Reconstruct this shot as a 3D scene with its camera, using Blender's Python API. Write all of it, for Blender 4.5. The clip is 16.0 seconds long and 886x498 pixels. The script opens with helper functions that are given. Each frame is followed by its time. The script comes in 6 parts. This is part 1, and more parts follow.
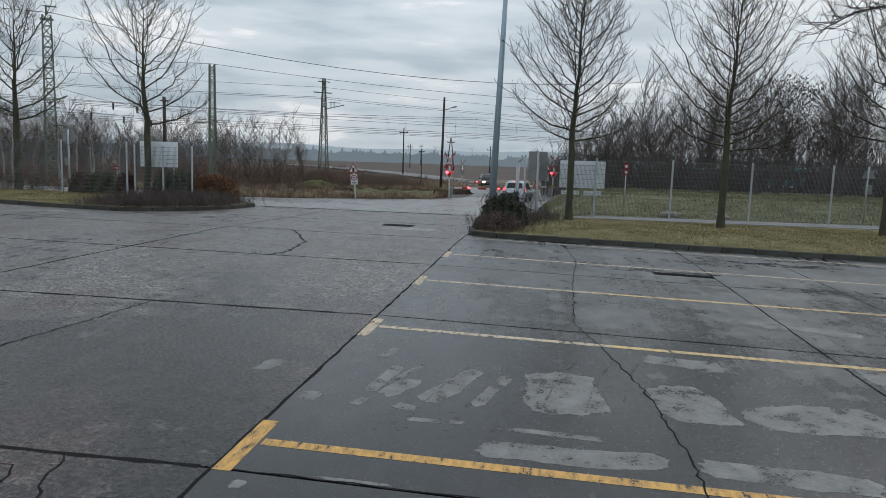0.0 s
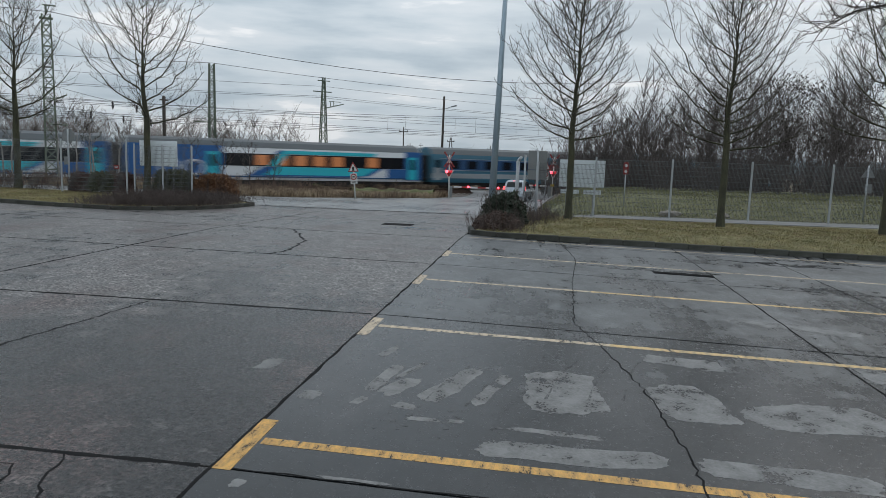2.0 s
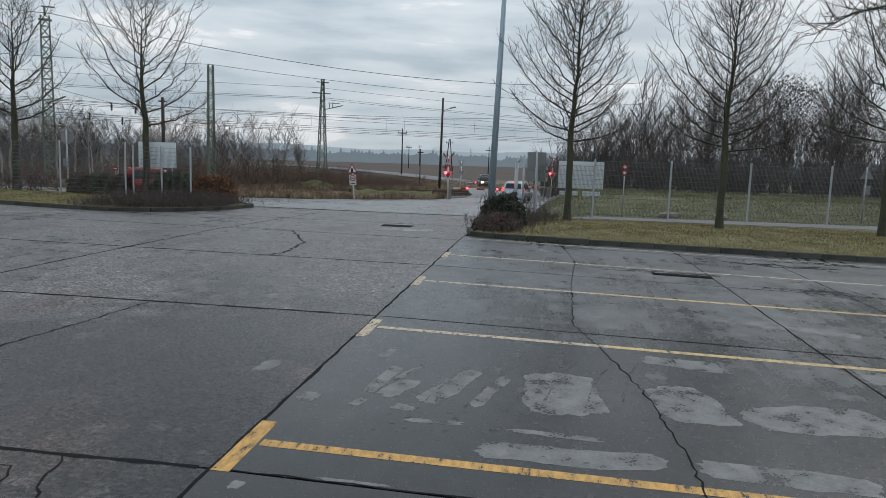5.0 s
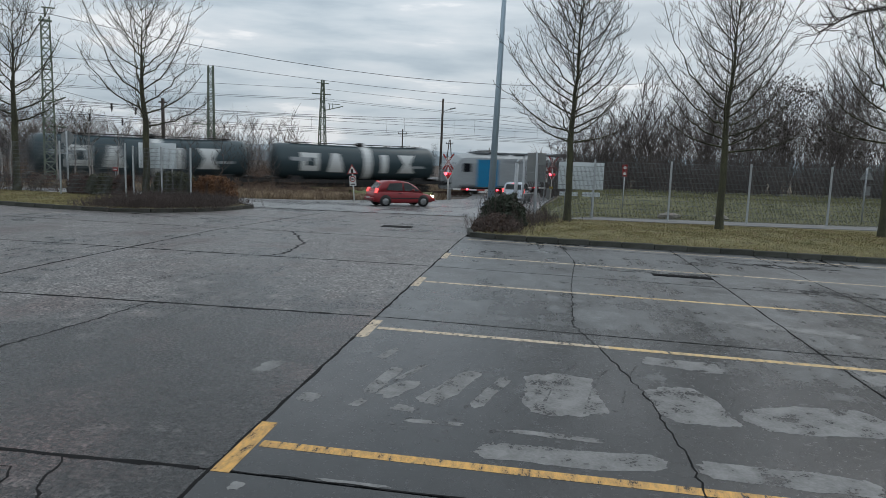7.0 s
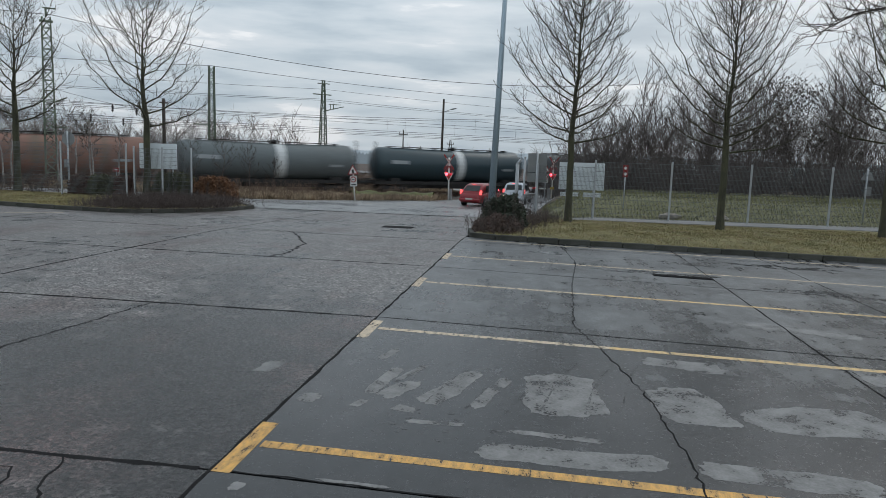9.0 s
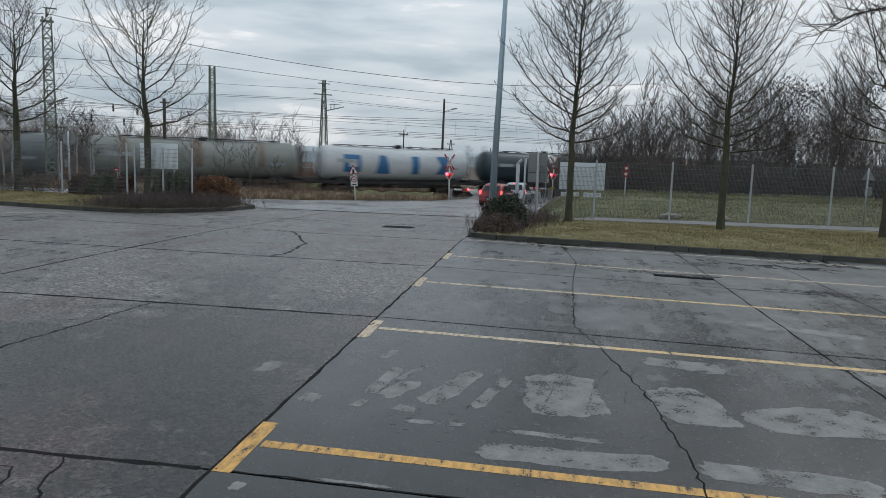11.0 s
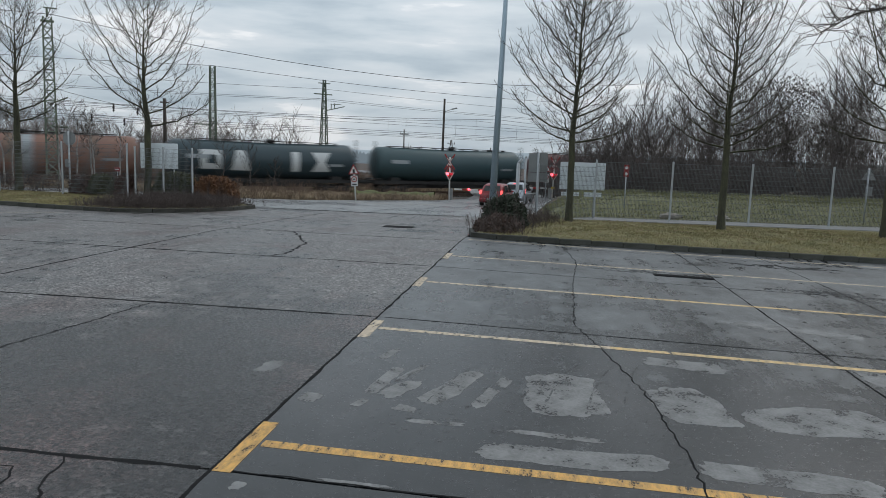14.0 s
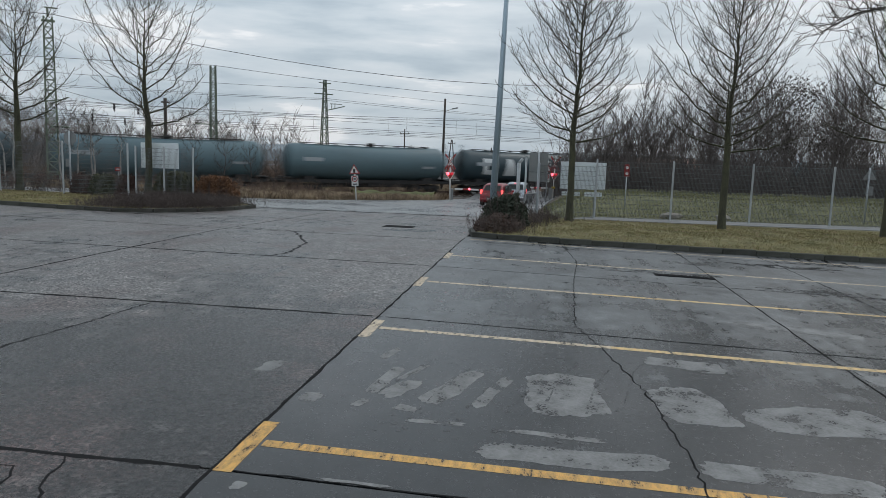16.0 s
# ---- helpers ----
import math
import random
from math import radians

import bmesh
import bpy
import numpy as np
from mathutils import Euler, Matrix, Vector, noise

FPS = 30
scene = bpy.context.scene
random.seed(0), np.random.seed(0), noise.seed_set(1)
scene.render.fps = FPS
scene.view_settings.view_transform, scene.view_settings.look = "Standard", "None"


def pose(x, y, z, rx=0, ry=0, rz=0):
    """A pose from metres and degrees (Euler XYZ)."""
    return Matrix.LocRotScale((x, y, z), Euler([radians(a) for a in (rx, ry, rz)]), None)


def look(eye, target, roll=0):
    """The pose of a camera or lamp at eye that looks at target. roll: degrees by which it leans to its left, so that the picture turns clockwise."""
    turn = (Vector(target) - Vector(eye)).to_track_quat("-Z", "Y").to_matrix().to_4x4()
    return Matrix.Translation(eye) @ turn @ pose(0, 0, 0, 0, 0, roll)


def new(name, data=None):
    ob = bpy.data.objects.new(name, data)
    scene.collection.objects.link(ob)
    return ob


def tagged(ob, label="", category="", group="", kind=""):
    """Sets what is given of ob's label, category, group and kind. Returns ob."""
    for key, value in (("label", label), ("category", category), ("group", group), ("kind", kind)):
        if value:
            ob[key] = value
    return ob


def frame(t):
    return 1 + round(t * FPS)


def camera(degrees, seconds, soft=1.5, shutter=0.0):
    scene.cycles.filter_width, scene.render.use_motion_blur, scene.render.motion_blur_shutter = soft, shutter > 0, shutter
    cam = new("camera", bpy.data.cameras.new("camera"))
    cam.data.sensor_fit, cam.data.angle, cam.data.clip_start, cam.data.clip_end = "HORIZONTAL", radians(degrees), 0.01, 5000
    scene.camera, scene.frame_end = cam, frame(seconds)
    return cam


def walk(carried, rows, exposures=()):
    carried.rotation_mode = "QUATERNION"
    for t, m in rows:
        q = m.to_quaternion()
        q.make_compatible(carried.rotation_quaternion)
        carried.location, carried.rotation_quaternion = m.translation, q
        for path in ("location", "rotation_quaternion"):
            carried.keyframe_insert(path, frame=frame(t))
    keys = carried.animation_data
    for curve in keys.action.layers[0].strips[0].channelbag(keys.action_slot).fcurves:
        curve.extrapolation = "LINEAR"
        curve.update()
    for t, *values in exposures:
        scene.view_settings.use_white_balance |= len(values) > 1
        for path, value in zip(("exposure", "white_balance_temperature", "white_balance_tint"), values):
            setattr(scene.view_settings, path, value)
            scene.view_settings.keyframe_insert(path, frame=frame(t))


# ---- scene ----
# camera: held by hand at the height of a lorry's cab door, almost still
F_PX = 1225.0
cam = camera(65.24, 16.0, soft=0.6, shutter=0.5)


def held(dx, dy):
    """The camera's pose, swayed by small angles given as parts of the lens's length."""
    yaw, pitch = radians(8.1) + dx / F_PX, radians(-7.49) + dy / F_PX
    eye = Vector((0, 0, 2.4))
    way = Vector((-math.sin(yaw) * math.cos(pitch), math.cos(yaw) * math.cos(pitch), math.sin(pitch)))
    return look(eye, eye + way, 1.9)


SWAY = [(0, 0, 0), (1, -.2, -1.6), (2, -.5, -1.5), (2.6, -1.3, -.6), (3.2, -1.7, -.2), (4.2, -1.9, .4), (5.2, -2.4, 1.2), (6.4, -2.8, 2), (7.2, -2, 2.6),
        (8, -1.7, 3), (9, -1, 3.2), (10.2, -.4, 3.1), (11.5, .1, 3), (13, .2, 2.8), (14.2, .5, 2.7), (15.2, .8, 2.6), (16, 1.4, 2.2)]
walk(cam, [(t, held(dx, dy)) for t, dx, dy in SWAY], exposures=[(0, 0.0), (16, 0.0)])

# ---- light: an overcast winter sky with a low, veiled sun ahead and to the right ----
world = bpy.data.worlds.new("overcast_sky")
scene.world = world
world.use_nodes = True
wn, wl = world.node_tree.nodes, world.node_tree.links
wn.clear()
w_out, w_bg = wn.new("ShaderNodeOutputWorld"), wn.new("ShaderNodeBackground")
w_sky = wn.new("ShaderNodeTexSky")
w_sky.sky_type, w_sky.sun_disc = "NISHITA", False
w_sky.sun_elevation, w_sky.sun_rotation = radians(45), radians(34)
w_sky.air_density, w_sky.dust_density = 1.0, 2.0
w_co, w_map = wn.new("ShaderNodeTexCoord"), wn.new("ShaderNodeMapping")
w_map.inputs["Scale"].default_value = (1.6, 1.6, 9.0)
w_n1, w_n2 = wn.new("ShaderNodeTexNoise"), wn.new("ShaderNodeTexNoise")
w_n1.inputs["Scale"].default_value, w_n1.inputs["Detail"].default_value = 1.7, 6
w_n2.inputs["Scale"].default_value, w_n2.inputs["Detail"].default_value = 5.5, 5
w_add, w_ramp = wn.new("ShaderNodeMath"), wn.new("ShaderNodeValToRGB")
w_add.operation = "MULTIPLY_ADD"
w_add.inputs[1].default_value = 0.62
w_ramp.color_ramp.elements[0].position, w_ramp.color_ramp.elements[0].color = 0.58, (0.405, 0.49, 0.565, 1)
w_ramp.color_ramp.elements[1].position, w_ramp.color_ramp.elements[1].color = 1.0, (0.86, 0.89, 0.92, 1)
for pos, colour in ((0.72, (0.50, 0.585, 0.655, 1)), (0.82, (0.59, 0.668, 0.73, 1)), (0.94, (0.67, 0.732, 0.785, 1))):
    w_ramp.color_ramp.elements.new(pos).color = colour
w_dim, w_mix = wn.new("ShaderNodeMix"), wn.new("ShaderNodeMix")
w_dim.data_type = w_mix.data_type = "RGBA"
w_dim.blend_type = "MULTIPLY"
w_dim.inputs[0].default_value = 1.0
w_dim.inputs[7].default_value = (0.09, 0.09, 0.09, 1)
w_mix.inputs[0].default_value = 0.97
wl.new(w_co.outputs["Generated"], w_map.inputs["Vector"])
wl.new(w_map.outputs[0], w_n1.inputs["Vector"])
wl.new(w_map.outputs[0], w_n2.inputs["Vector"])
wl.new(w_n2.outputs[0], w_add.inputs[0])
wl.new(w_n1.outputs[0], w_add.inputs[2])
wl.new(w_add.outputs[0], w_ramp.inputs[0])
wl.new(w_sky.outputs[0], w_dim.inputs[6])
wl.new(w_dim.outputs[2], w_mix.inputs[6])
wl.new(w_ramp.outputs[0], w_mix.inputs[7])
# the clouds thin out round the veiled sun
w_dot, w_fall, w_glow = wn.new("ShaderNodeVectorMath"), wn.new("ShaderNodeMapRange"), wn.new("ShaderNodeMix")
w_dot.operation = "DOT_PRODUCT"
w_dot.inputs[1].default_value = Vector((0.30, 0.90, 0.33)).normalized()
w_fall.interpolation_type = "SMOOTHSTEP"
w_fall.inputs[1].default_value, w_fall.inputs[2].default_value, w_fall.inputs[4].default_value = 0.86, 1.0, 0.22
w_glow.data_type = "RGBA"
w_glow.inputs[7].default_value = (0.98, 0.98, 0.97, 1)
wl.new(w_co.outputs["Generated"], w_dot.inputs[0])
wl.new(w_dot.outputs["Value"], w_fall.inputs[0])
wl.new(w_fall.outputs[0], w_glow.inputs[0])
wl.new(w_mix.outputs[2], w_glow.inputs[6])
# the cloud deck is thicker and duller towards the horizon
w_sep, w_low, w_deck = wn.new("ShaderNodeSeparateXYZ"), wn.new("ShaderNodeMapRange"), wn.new("ShaderNodeMix")
w_low.inputs[2].default_value, w_low.inputs[3].default_value, w_low.inputs[4].default_value = 0.30, 0.84, 1.12
w_deck.data_type, w_deck.blend_type = "RGBA", "MULTIPLY"
w_deck.inputs[0].default_value = 1.0
wl.new(w_co.outputs["Generated"], w_sep.inputs[0])
wl.new(w_sep.outputs[2], w_low.inputs[0])
wl.new(w_low.outputs[0], w_deck.inputs[7])
wl.new(w_glow.outputs[2], w_deck.inputs[6])
wl.new(w_deck.outputs[2], w_bg.inputs[0])
wl.new(w_bg.outputs[0], w_out.inputs[0])
w_bg.inputs[1].default_value = 1.01

sun = new("sun", bpy.data.lights.new("sun", "SUN"))
sun.data.energy, sun.data.angle, sun.data.color = 0.5, radians(30), (1.0, 0.96, 0.91)
sun.matrix_world = look((26, 38, 46), (0, 0, 0))


# ---- materials ----
def mat(name, base, rough=0.8, other=None, scale=6.0, fine=60.0, vary=0.35, bump=0.15, metal=0.0, glow=None, power=0.0, stretch=None, rand=0.0, wear=0.0):
    """A surface with two scales of variation, in the thing's own metres."""
    m = bpy.data.materials.new(name)
    m.use_nodes = True
    nt, b = m.node_tree, m.node_tree.nodes["Principled BSDF"]
    N, K = nt.nodes.new, nt.links.new
    b.inputs["Roughness"].default_value, b.inputs["Metallic"].default_value = rough, metal
    other = other or tuple(c * 0.6 for c in base)
    co = N("ShaderNodeTexCoord").outputs["Object"]
    if stretch:
        mp = N("ShaderNodeMapping")
        mp.inputs["Scale"].default_value = stretch
        K(co, mp.inputs["Vector"])
        co = mp.outputs[0]
    n1, n2 = N("ShaderNodeTexNoise"), N("ShaderNodeTexNoise")
    n1.inputs["Scale"].default_value, n1.inputs["Detail"].default_value = scale, 5
    n2.inputs["Scale"].default_value, n2.inputs["Detail"].default_value = fine, 3
    K(co, n1.inputs["Vector"])
    K(co, n2.inputs["Vector"])
    add = N("ShaderNodeMath")
    add.operation = "MULTIPLY_ADD"
    add.inputs[1].default_value = 0.5
    K(n2.outputs[0], add.inputs[0])
    K(n1.outputs[0], add.inputs[2])
    ramp = N("ShaderNodeMapRange")
    ramp.inputs[1].default_value, ramp.inputs[2].default_value = 0.5, 1.0
    ramp.inputs[4].default_value = 1.0
    K(add.outputs[0], ramp.inputs[0])
    fac = ramp.outputs[0]
    mul = N("ShaderNodeMath")
    mul.operation = "MULTIPLY_ADD"
    mul.inputs[1].default_value, mul.inputs[2].default_value = vary * 2, 0.5 - vary
    mul.use_clamp = True
    K(fac, mul.inputs[0])
    mix = N("ShaderNodeMix")
    mix.data_type = "RGBA"
    mix.inputs[6].default_value, mix.inputs[7].default_value = (*other, 1), (*base, 1)
    K(mul.outputs[0], mix.inputs[0])
    colour = mix.outputs[2]
    if rand:
        oi, hsv, mr = N("ShaderNodeObjectInfo"), N("ShaderNodeHueSaturation"), N("ShaderNodeMapRange")
        mr.inputs[3].default_value, mr.inputs[4].default_value = 1 - rand, 1 + rand
        K(oi.outputs["Random"], mr.inputs[0])
        K(mr.outputs[0], hsv.inputs["Value"])
        K(colour, hsv.inputs["Color"])
        colour = hsv.outputs[0]
    K(colour, b.inputs["Base Color"])
    if wear:
        worn = N("ShaderNodeMapRange")
        worn.inputs[1].default_value, worn.inputs[2].default_value = wear - 0.03, wear + 0.03
        K(add.outputs[0], worn.inputs[0])
        K(worn.outputs[0], b.inputs["Alpha"])
    if bump:
        bp = N("ShaderNodeBump")
        bp.inputs["Strength"].default_value, bp.inputs["Distance"].default_value = bump, 0.02
        K(n2.outputs[0], bp.inputs["Height"])
        K(bp.outputs[0], b.inputs["Normal"])
    if glow:
        b.inputs["Emission Color"].default_value = (*glow, 1)
        b.inputs["Emission Strength"].default_value = power
    return m


def pavement_mat(name, dry, wet, speck, size, grain, patch, rough_wet, rough_dry, marks, bias=0.0, relief=0.3, blend=0.15, stain=None, deep=0.008, y_bias=0.0):
    """Damp concrete: wet and dry areas, fine aggregate, tyre marks along the lane."""
    m = bpy.data.materials.new(name)
    m.use_nodes = True
    nt, b = m.node_tree, m.node_tree.nodes["Principled BSDF"]
    N, K = nt.nodes.new, nt.links.new

    def math_(op, a, c, clamp=False):
        k = N("ShaderNodeMath")
        k.operation, k.use_clamp = op, clamp
        for i, v in enumerate((a, c)):
            if isinstance(v, (int, float)):
                k.inputs[i].default_value = v
            else:
                K(v, k.inputs[i])
        return k.outputs[0]

    co = N("ShaderNodeTexCoord").outputs["Object"]

    def noise_(scale, detail, stretch=None, rough=0.5):
        v = co
        if stretch:
            mp = N("ShaderNodeMapping")
            mp.inputs["Scale"].default_value, mp.inputs["Rotation"].default_value = stretch, (0, 0, radians(3))
            K(co, mp.inputs["Vector"])
            v = mp.outputs[0]
        k = N("ShaderNodeTexNoise")
        k.inputs["Scale"].default_value, k.inputs["Detail"].default_value, k.inputs["Roughness"].default_value = scale, detail, rough
        K(v, k.inputs["Vector"])
        return k.outputs[0]

    big, mid, fine = noise_(patch, 6, (1, 0.6, 1)), noise_(1.7, 6), noise_(grain, 9, rough=0.82)
    blotch = noise_(3.1, 9, (1, 0.8, 1), 0.72)
    tyre = noise_(2.2, 5, (2.2, 0.12, 1), 0.6)
    cross = noise_(1.2, 6, (0.25, 1.6, 1), 0.6)
    def gain(v, k):
        return math_("MULTIPLY", math_("SUBTRACT", v, 0.5), k)

    damp = math_("ADD", gain(big, 2.0), 0.5)
    damp = math_("ADD", damp, gain(mid, 0.9))
    damp = math_("ADD", damp, gain(blotch, 0.8))
    damp = math_("ADD", damp, gain(tyre, marks))
    damp = math_("ADD", damp, gain(cross, 0.9))
    if y_bias:
        # damp mask shifts along y: more wet colour below 4, more dry beyond 15
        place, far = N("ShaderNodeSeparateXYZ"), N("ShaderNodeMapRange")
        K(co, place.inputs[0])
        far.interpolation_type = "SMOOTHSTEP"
        far.inputs[1].default_value, far.inputs[2].default_value, far.inputs[3].default_value, far.inputs[4].default_value = 4.0, 15.0, -y_bias, y_bias
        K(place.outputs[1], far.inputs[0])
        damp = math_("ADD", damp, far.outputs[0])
    edge = N("ShaderNodeMapRange")
    edge.inputs[1].default_value, edge.inputs[2].default_value = 0.51 + bias - blend, 0.51 + bias + blend
    edge.interpolation_type = "SMOOTHSTEP"
    K(damp, edge.inputs[0])
    mix = N("ShaderNodeMix")
    mix.data_type = "RGBA"
    mix.inputs[6].default_value, mix.inputs[7].default_value = (*wet, 1), (*dry, 1)
    K(edge.outputs[0], mix.inputs[0])
    tone = mix.outputs[2]
    if stain:
        soil, smear = N("ShaderNodeMapRange"), N("ShaderNodeMix")
        soil.inputs[1].default_value, soil.inputs[2].default_value, soil.inputs[4].default_value = 0.50, 0.66, 0.75
        K(noise_(0.55, 7, (1, 0.7, 1), 0.62), soil.inputs[0])
        smear.data_type = "RGBA"
        smear.inputs[7].default_value = (*stain, 1)
        K(soil.outputs[0], smear.inputs[0])
        K(tone, smear.inputs[6])
        tone = smear.outputs[2]
    stone = N("ShaderNodeTexVoronoi")
    stone.inputs["Scale"].default_value = size
    K(co, stone.inputs["Vector"])
    hsv = N("ShaderNodeHueSaturation")
    val = math_("MAXIMUM", math_("ADD", gain(fine, speck * 2.2), 1.0), 0.25)
    val = math_("MULTIPLY", val, math_("ADD", gain(blotch, 2.4), 1.0))
    sep = N("ShaderNodeSeparateColor")
    K(stone.outputs["Color"], sep.inputs[0])
    val = math_("MULTIPLY", val, math_("ADD", math_("MULTIPLY", sep.outputs[0], speck * 0.5), 1 - speck * 0.25))
    K(val, hsv.inputs["Value"])
    K(tone, hsv.inputs["Color"])
    K(hsv.outputs[0], b.inputs["Base Color"])
    b.inputs["Specular IOR Level"].default_value = 0.5
    rr = N("ShaderNodeMapRange")
    rr.inputs[3].default_value, rr.inputs[4].default_value = rough_wet, rough_dry
    K(edge.outputs[0], rr.inputs[0])
    K(math_("ADD", rr.outputs[0], gain(fine, 0.35), True), b.inputs["Roughness"])
    bp = N("ShaderNodeBump")
    bp.inputs["Strength"].default_value, bp.inputs["Distance"].default_value = relief, deep
    K(math_("ADD", fine, math_("MULTIPLY", stone.outputs["Distance"], 0.8)), bp.inputs["Height"])
    K(bp.outputs[0], b.inputs["Normal"])
    return m


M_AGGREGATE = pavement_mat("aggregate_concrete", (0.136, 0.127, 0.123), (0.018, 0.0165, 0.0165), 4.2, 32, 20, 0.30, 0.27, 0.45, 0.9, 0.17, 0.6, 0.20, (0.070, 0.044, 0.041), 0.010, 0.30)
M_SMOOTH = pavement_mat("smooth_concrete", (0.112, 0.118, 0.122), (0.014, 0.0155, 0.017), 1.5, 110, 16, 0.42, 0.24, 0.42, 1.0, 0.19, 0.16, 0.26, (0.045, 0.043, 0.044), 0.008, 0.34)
M_ROAD = pavement_mat("asphalt", (0.23, 0.233, 0.236), (0.085, 0.088, 0.091), 2.0, 50, 9, 0.25, 0.28, 0.45, 0.6, -0.05, 0.3, 0.12, (0.12, 0.12, 0.12))
M_TYREMARK = mat("tyre_mark", (0.058, 0.060, 0.062), 0.6, (0.045, 0.046, 0.048), 4, 30, 0.4, 0, wear=0.80)
M_PUDDLE = mat("puddle_water", (0.030, 0.033, 0.036), 0.16, (0.02, 0.022, 0.024), 2.5, 9, 0.4, 0.02, wear=0.72)
M_JOINT = mat("joint_filler", (0.022, 0.022, 0.023), 0.9)
M_JOINT.node_tree.nodes["Principled BSDF"].inputs["Specular IOR Level"].default_value = 0.08
M_PATCH = mat("dry_concrete", (0.235, 0.235, 0.233), 0.7, (0.115, 0.115, 0.115), 4, 34, 0.75, 0.3, wear=0.62)
M_YELLOW = mat("yellow_paint", (0.74, 0.42, 0.12), 0.7, (0.34, 0.21, 0.09), 7, 45, 0.8, 0.2, wear=0.61, stretch=(2.2, 0.7, 1))
M_DULLYELLOW = mat("dull_yellow_paint", (0.74, 0.52, 0.24), 0.7, (0.42, 0.32, 0.20), 7, 45, 0.7, 0.2, wear=0.57, stretch=(2.2, 0.7, 1))
M_PALEPAINT = mat("worn_pale_paint", (0.66, 0.54, 0.40), 0.7, (0.36, 0.30, 0.23), 8, 45, 0.7, 0.2, wear=0.63, stretch=(2.2, 0.7, 1))
M_KERB = mat("kerb_stone", (0.088, 0.086, 0.076), 0.9, (0.026, 0.029, 0.021), 2.5, 40, 0.45, 0.3, rand=0.2)
M_GRASS = mat("winter_grass", (0.30, 0.255, 0.125), 0.95, (0.105, 0.102, 0.045), 2.2, 28, 0.45, 0.6)
M_BLADE = mat("grass_blade", (0.34, 0.285, 0.14), 0.9, (0.13, 0.125, 0.05), 1.2, 9, 0.5, 0)
M_DRY = mat("dry_grass", (0.47, 0.37, 0.26), 0.95, (0.15, 0.105, 0.07), 0.9, 9, 0.75, 0)
M_MOSS = mat("mossy_earth", (0.15, 0.175, 0.06), 0.95, (0.085, 0.08, 0.042), 2.6, 14, 0.6, 0.6)
M_LEAF = mat("leaf_litter", (0.24, 0.155, 0.09), 0.9, (0.13, 0.085, 0.05), 3, 20, 0.5, 0)
M_BANK = mat("bank_grass", (0.205, 0.20, 0.105), 0.95, (0.088, 0.094, 0.046), 1.6, 24, 0.5, 0.6)
M_BANKBLADE = mat("bank_blade", (0.25, 0.245, 0.125), 0.9, (0.105, 0.112, 0.055), 0.8, 9, 0.5, 0)
M_FARROAD = mat("far_asphalt", (0.16, 0.16, 0.163), 0.55, (0.11, 0.11, 0.113), 0.3, 4, 0.4, 0)
M_BROWNLEAF = mat("brown_leaf", (0.15, 0.10, 0.08), 0.9, (0.06, 0.04, 0.034), 4, 20, 0.5, 0)
M_SOIL = mat("soil", (0.21, 0.165, 0.115), 0.95, (0.11, 0.088, 0.062), 0.25, 5, 0.45, 0.4)
M_FIELD = mat("ploughed_field", (0.098, 0.068, 0.054), 0.95, (0.066, 0.05, 0.042), 0.03, 0.8, 0.4, 0)
M_PATH = mat("path_concrete", (0.30, 0.30, 0.30), 0.8, (0.19, 0.19, 0.19), 2, 30, 0.35, 0.2)
M_BARK = mat("bark", (0.086, 0.086, 0.048), 0.9, (0.032, 0.031, 0.024), 5, 34, 0.45, 0.8, stretch=(1, 1, 0.4))
M_TWIG = mat("twig", (0.075, 0.064, 0.054), 0.9, (0.04, 0.035, 0.031), 3, 20, 0.4, 0)
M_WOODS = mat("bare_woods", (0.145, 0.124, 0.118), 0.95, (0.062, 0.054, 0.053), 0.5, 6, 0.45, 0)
# paler copy of bare_woods: pale bark, with some haze put into the colour
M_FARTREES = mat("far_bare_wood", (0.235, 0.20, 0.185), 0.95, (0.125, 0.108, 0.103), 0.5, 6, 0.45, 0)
M_BRUSH = mat("brown_brush", (0.225, 0.155, 0.118), 0.95, (0.115, 0.082, 0.066), 0.6, 8, 0.45, 0)
M_BIRCH = mat("birch_bark", (0.42, 0.40, 0.38), 0.8, (0.16, 0.14, 0.13), 4, 20, 0.45, 0.2)
M_GALV = mat("galvanised_steel", (0.50, 0.52, 0.54), 0.5, (0.36, 0.38, 0.40), 6, 50, 0.3, 0, metal=0.4)
M_FENCE = mat("fence_wire", (0.20, 0.21, 0.22), 0.55, (0.14, 0.15, 0.155), 4, 30, 0.3, 0, metal=0.4)


# ---- mesh helpers ----
def obj(name, verts, faces, material, parent=None, label=""):
    me = bpy.data.meshes.new(name)
    me.from_pydata([tuple(v) for v in verts], [], faces)
    me.update()
    ob = new(name, me)
    for k in material if isinstance(material, (list, tuple)) else (material,):
        me.materials.append(k)
    if parent:
        ob.parent = parent
    if label:
        ob["label"] = label
    return ob


def part(name, bm, material, parent=None, label="", smooth=False):
    me = bpy.data.meshes.new(name)
    bm.to_mesh(me)
    bm.free()
    if smooth:
        for pl in me.polygons:
            pl.use_smooth = True
    ob = new(name, me)
    for k in material if isinstance(material, (list, tuple)) else (material,):
        me.materials.append(k)
    if parent:
        ob.parent = parent
    if label:
        ob["label"] = label
    return ob


def thing(name, label, category, m=None, group="", kind=""):
    ob = new(name)
    ob.empty_display_size = 0.2
    if m is not None:
        ob.matrix_basis = m
    return tagged(ob, label, category, group, kind)


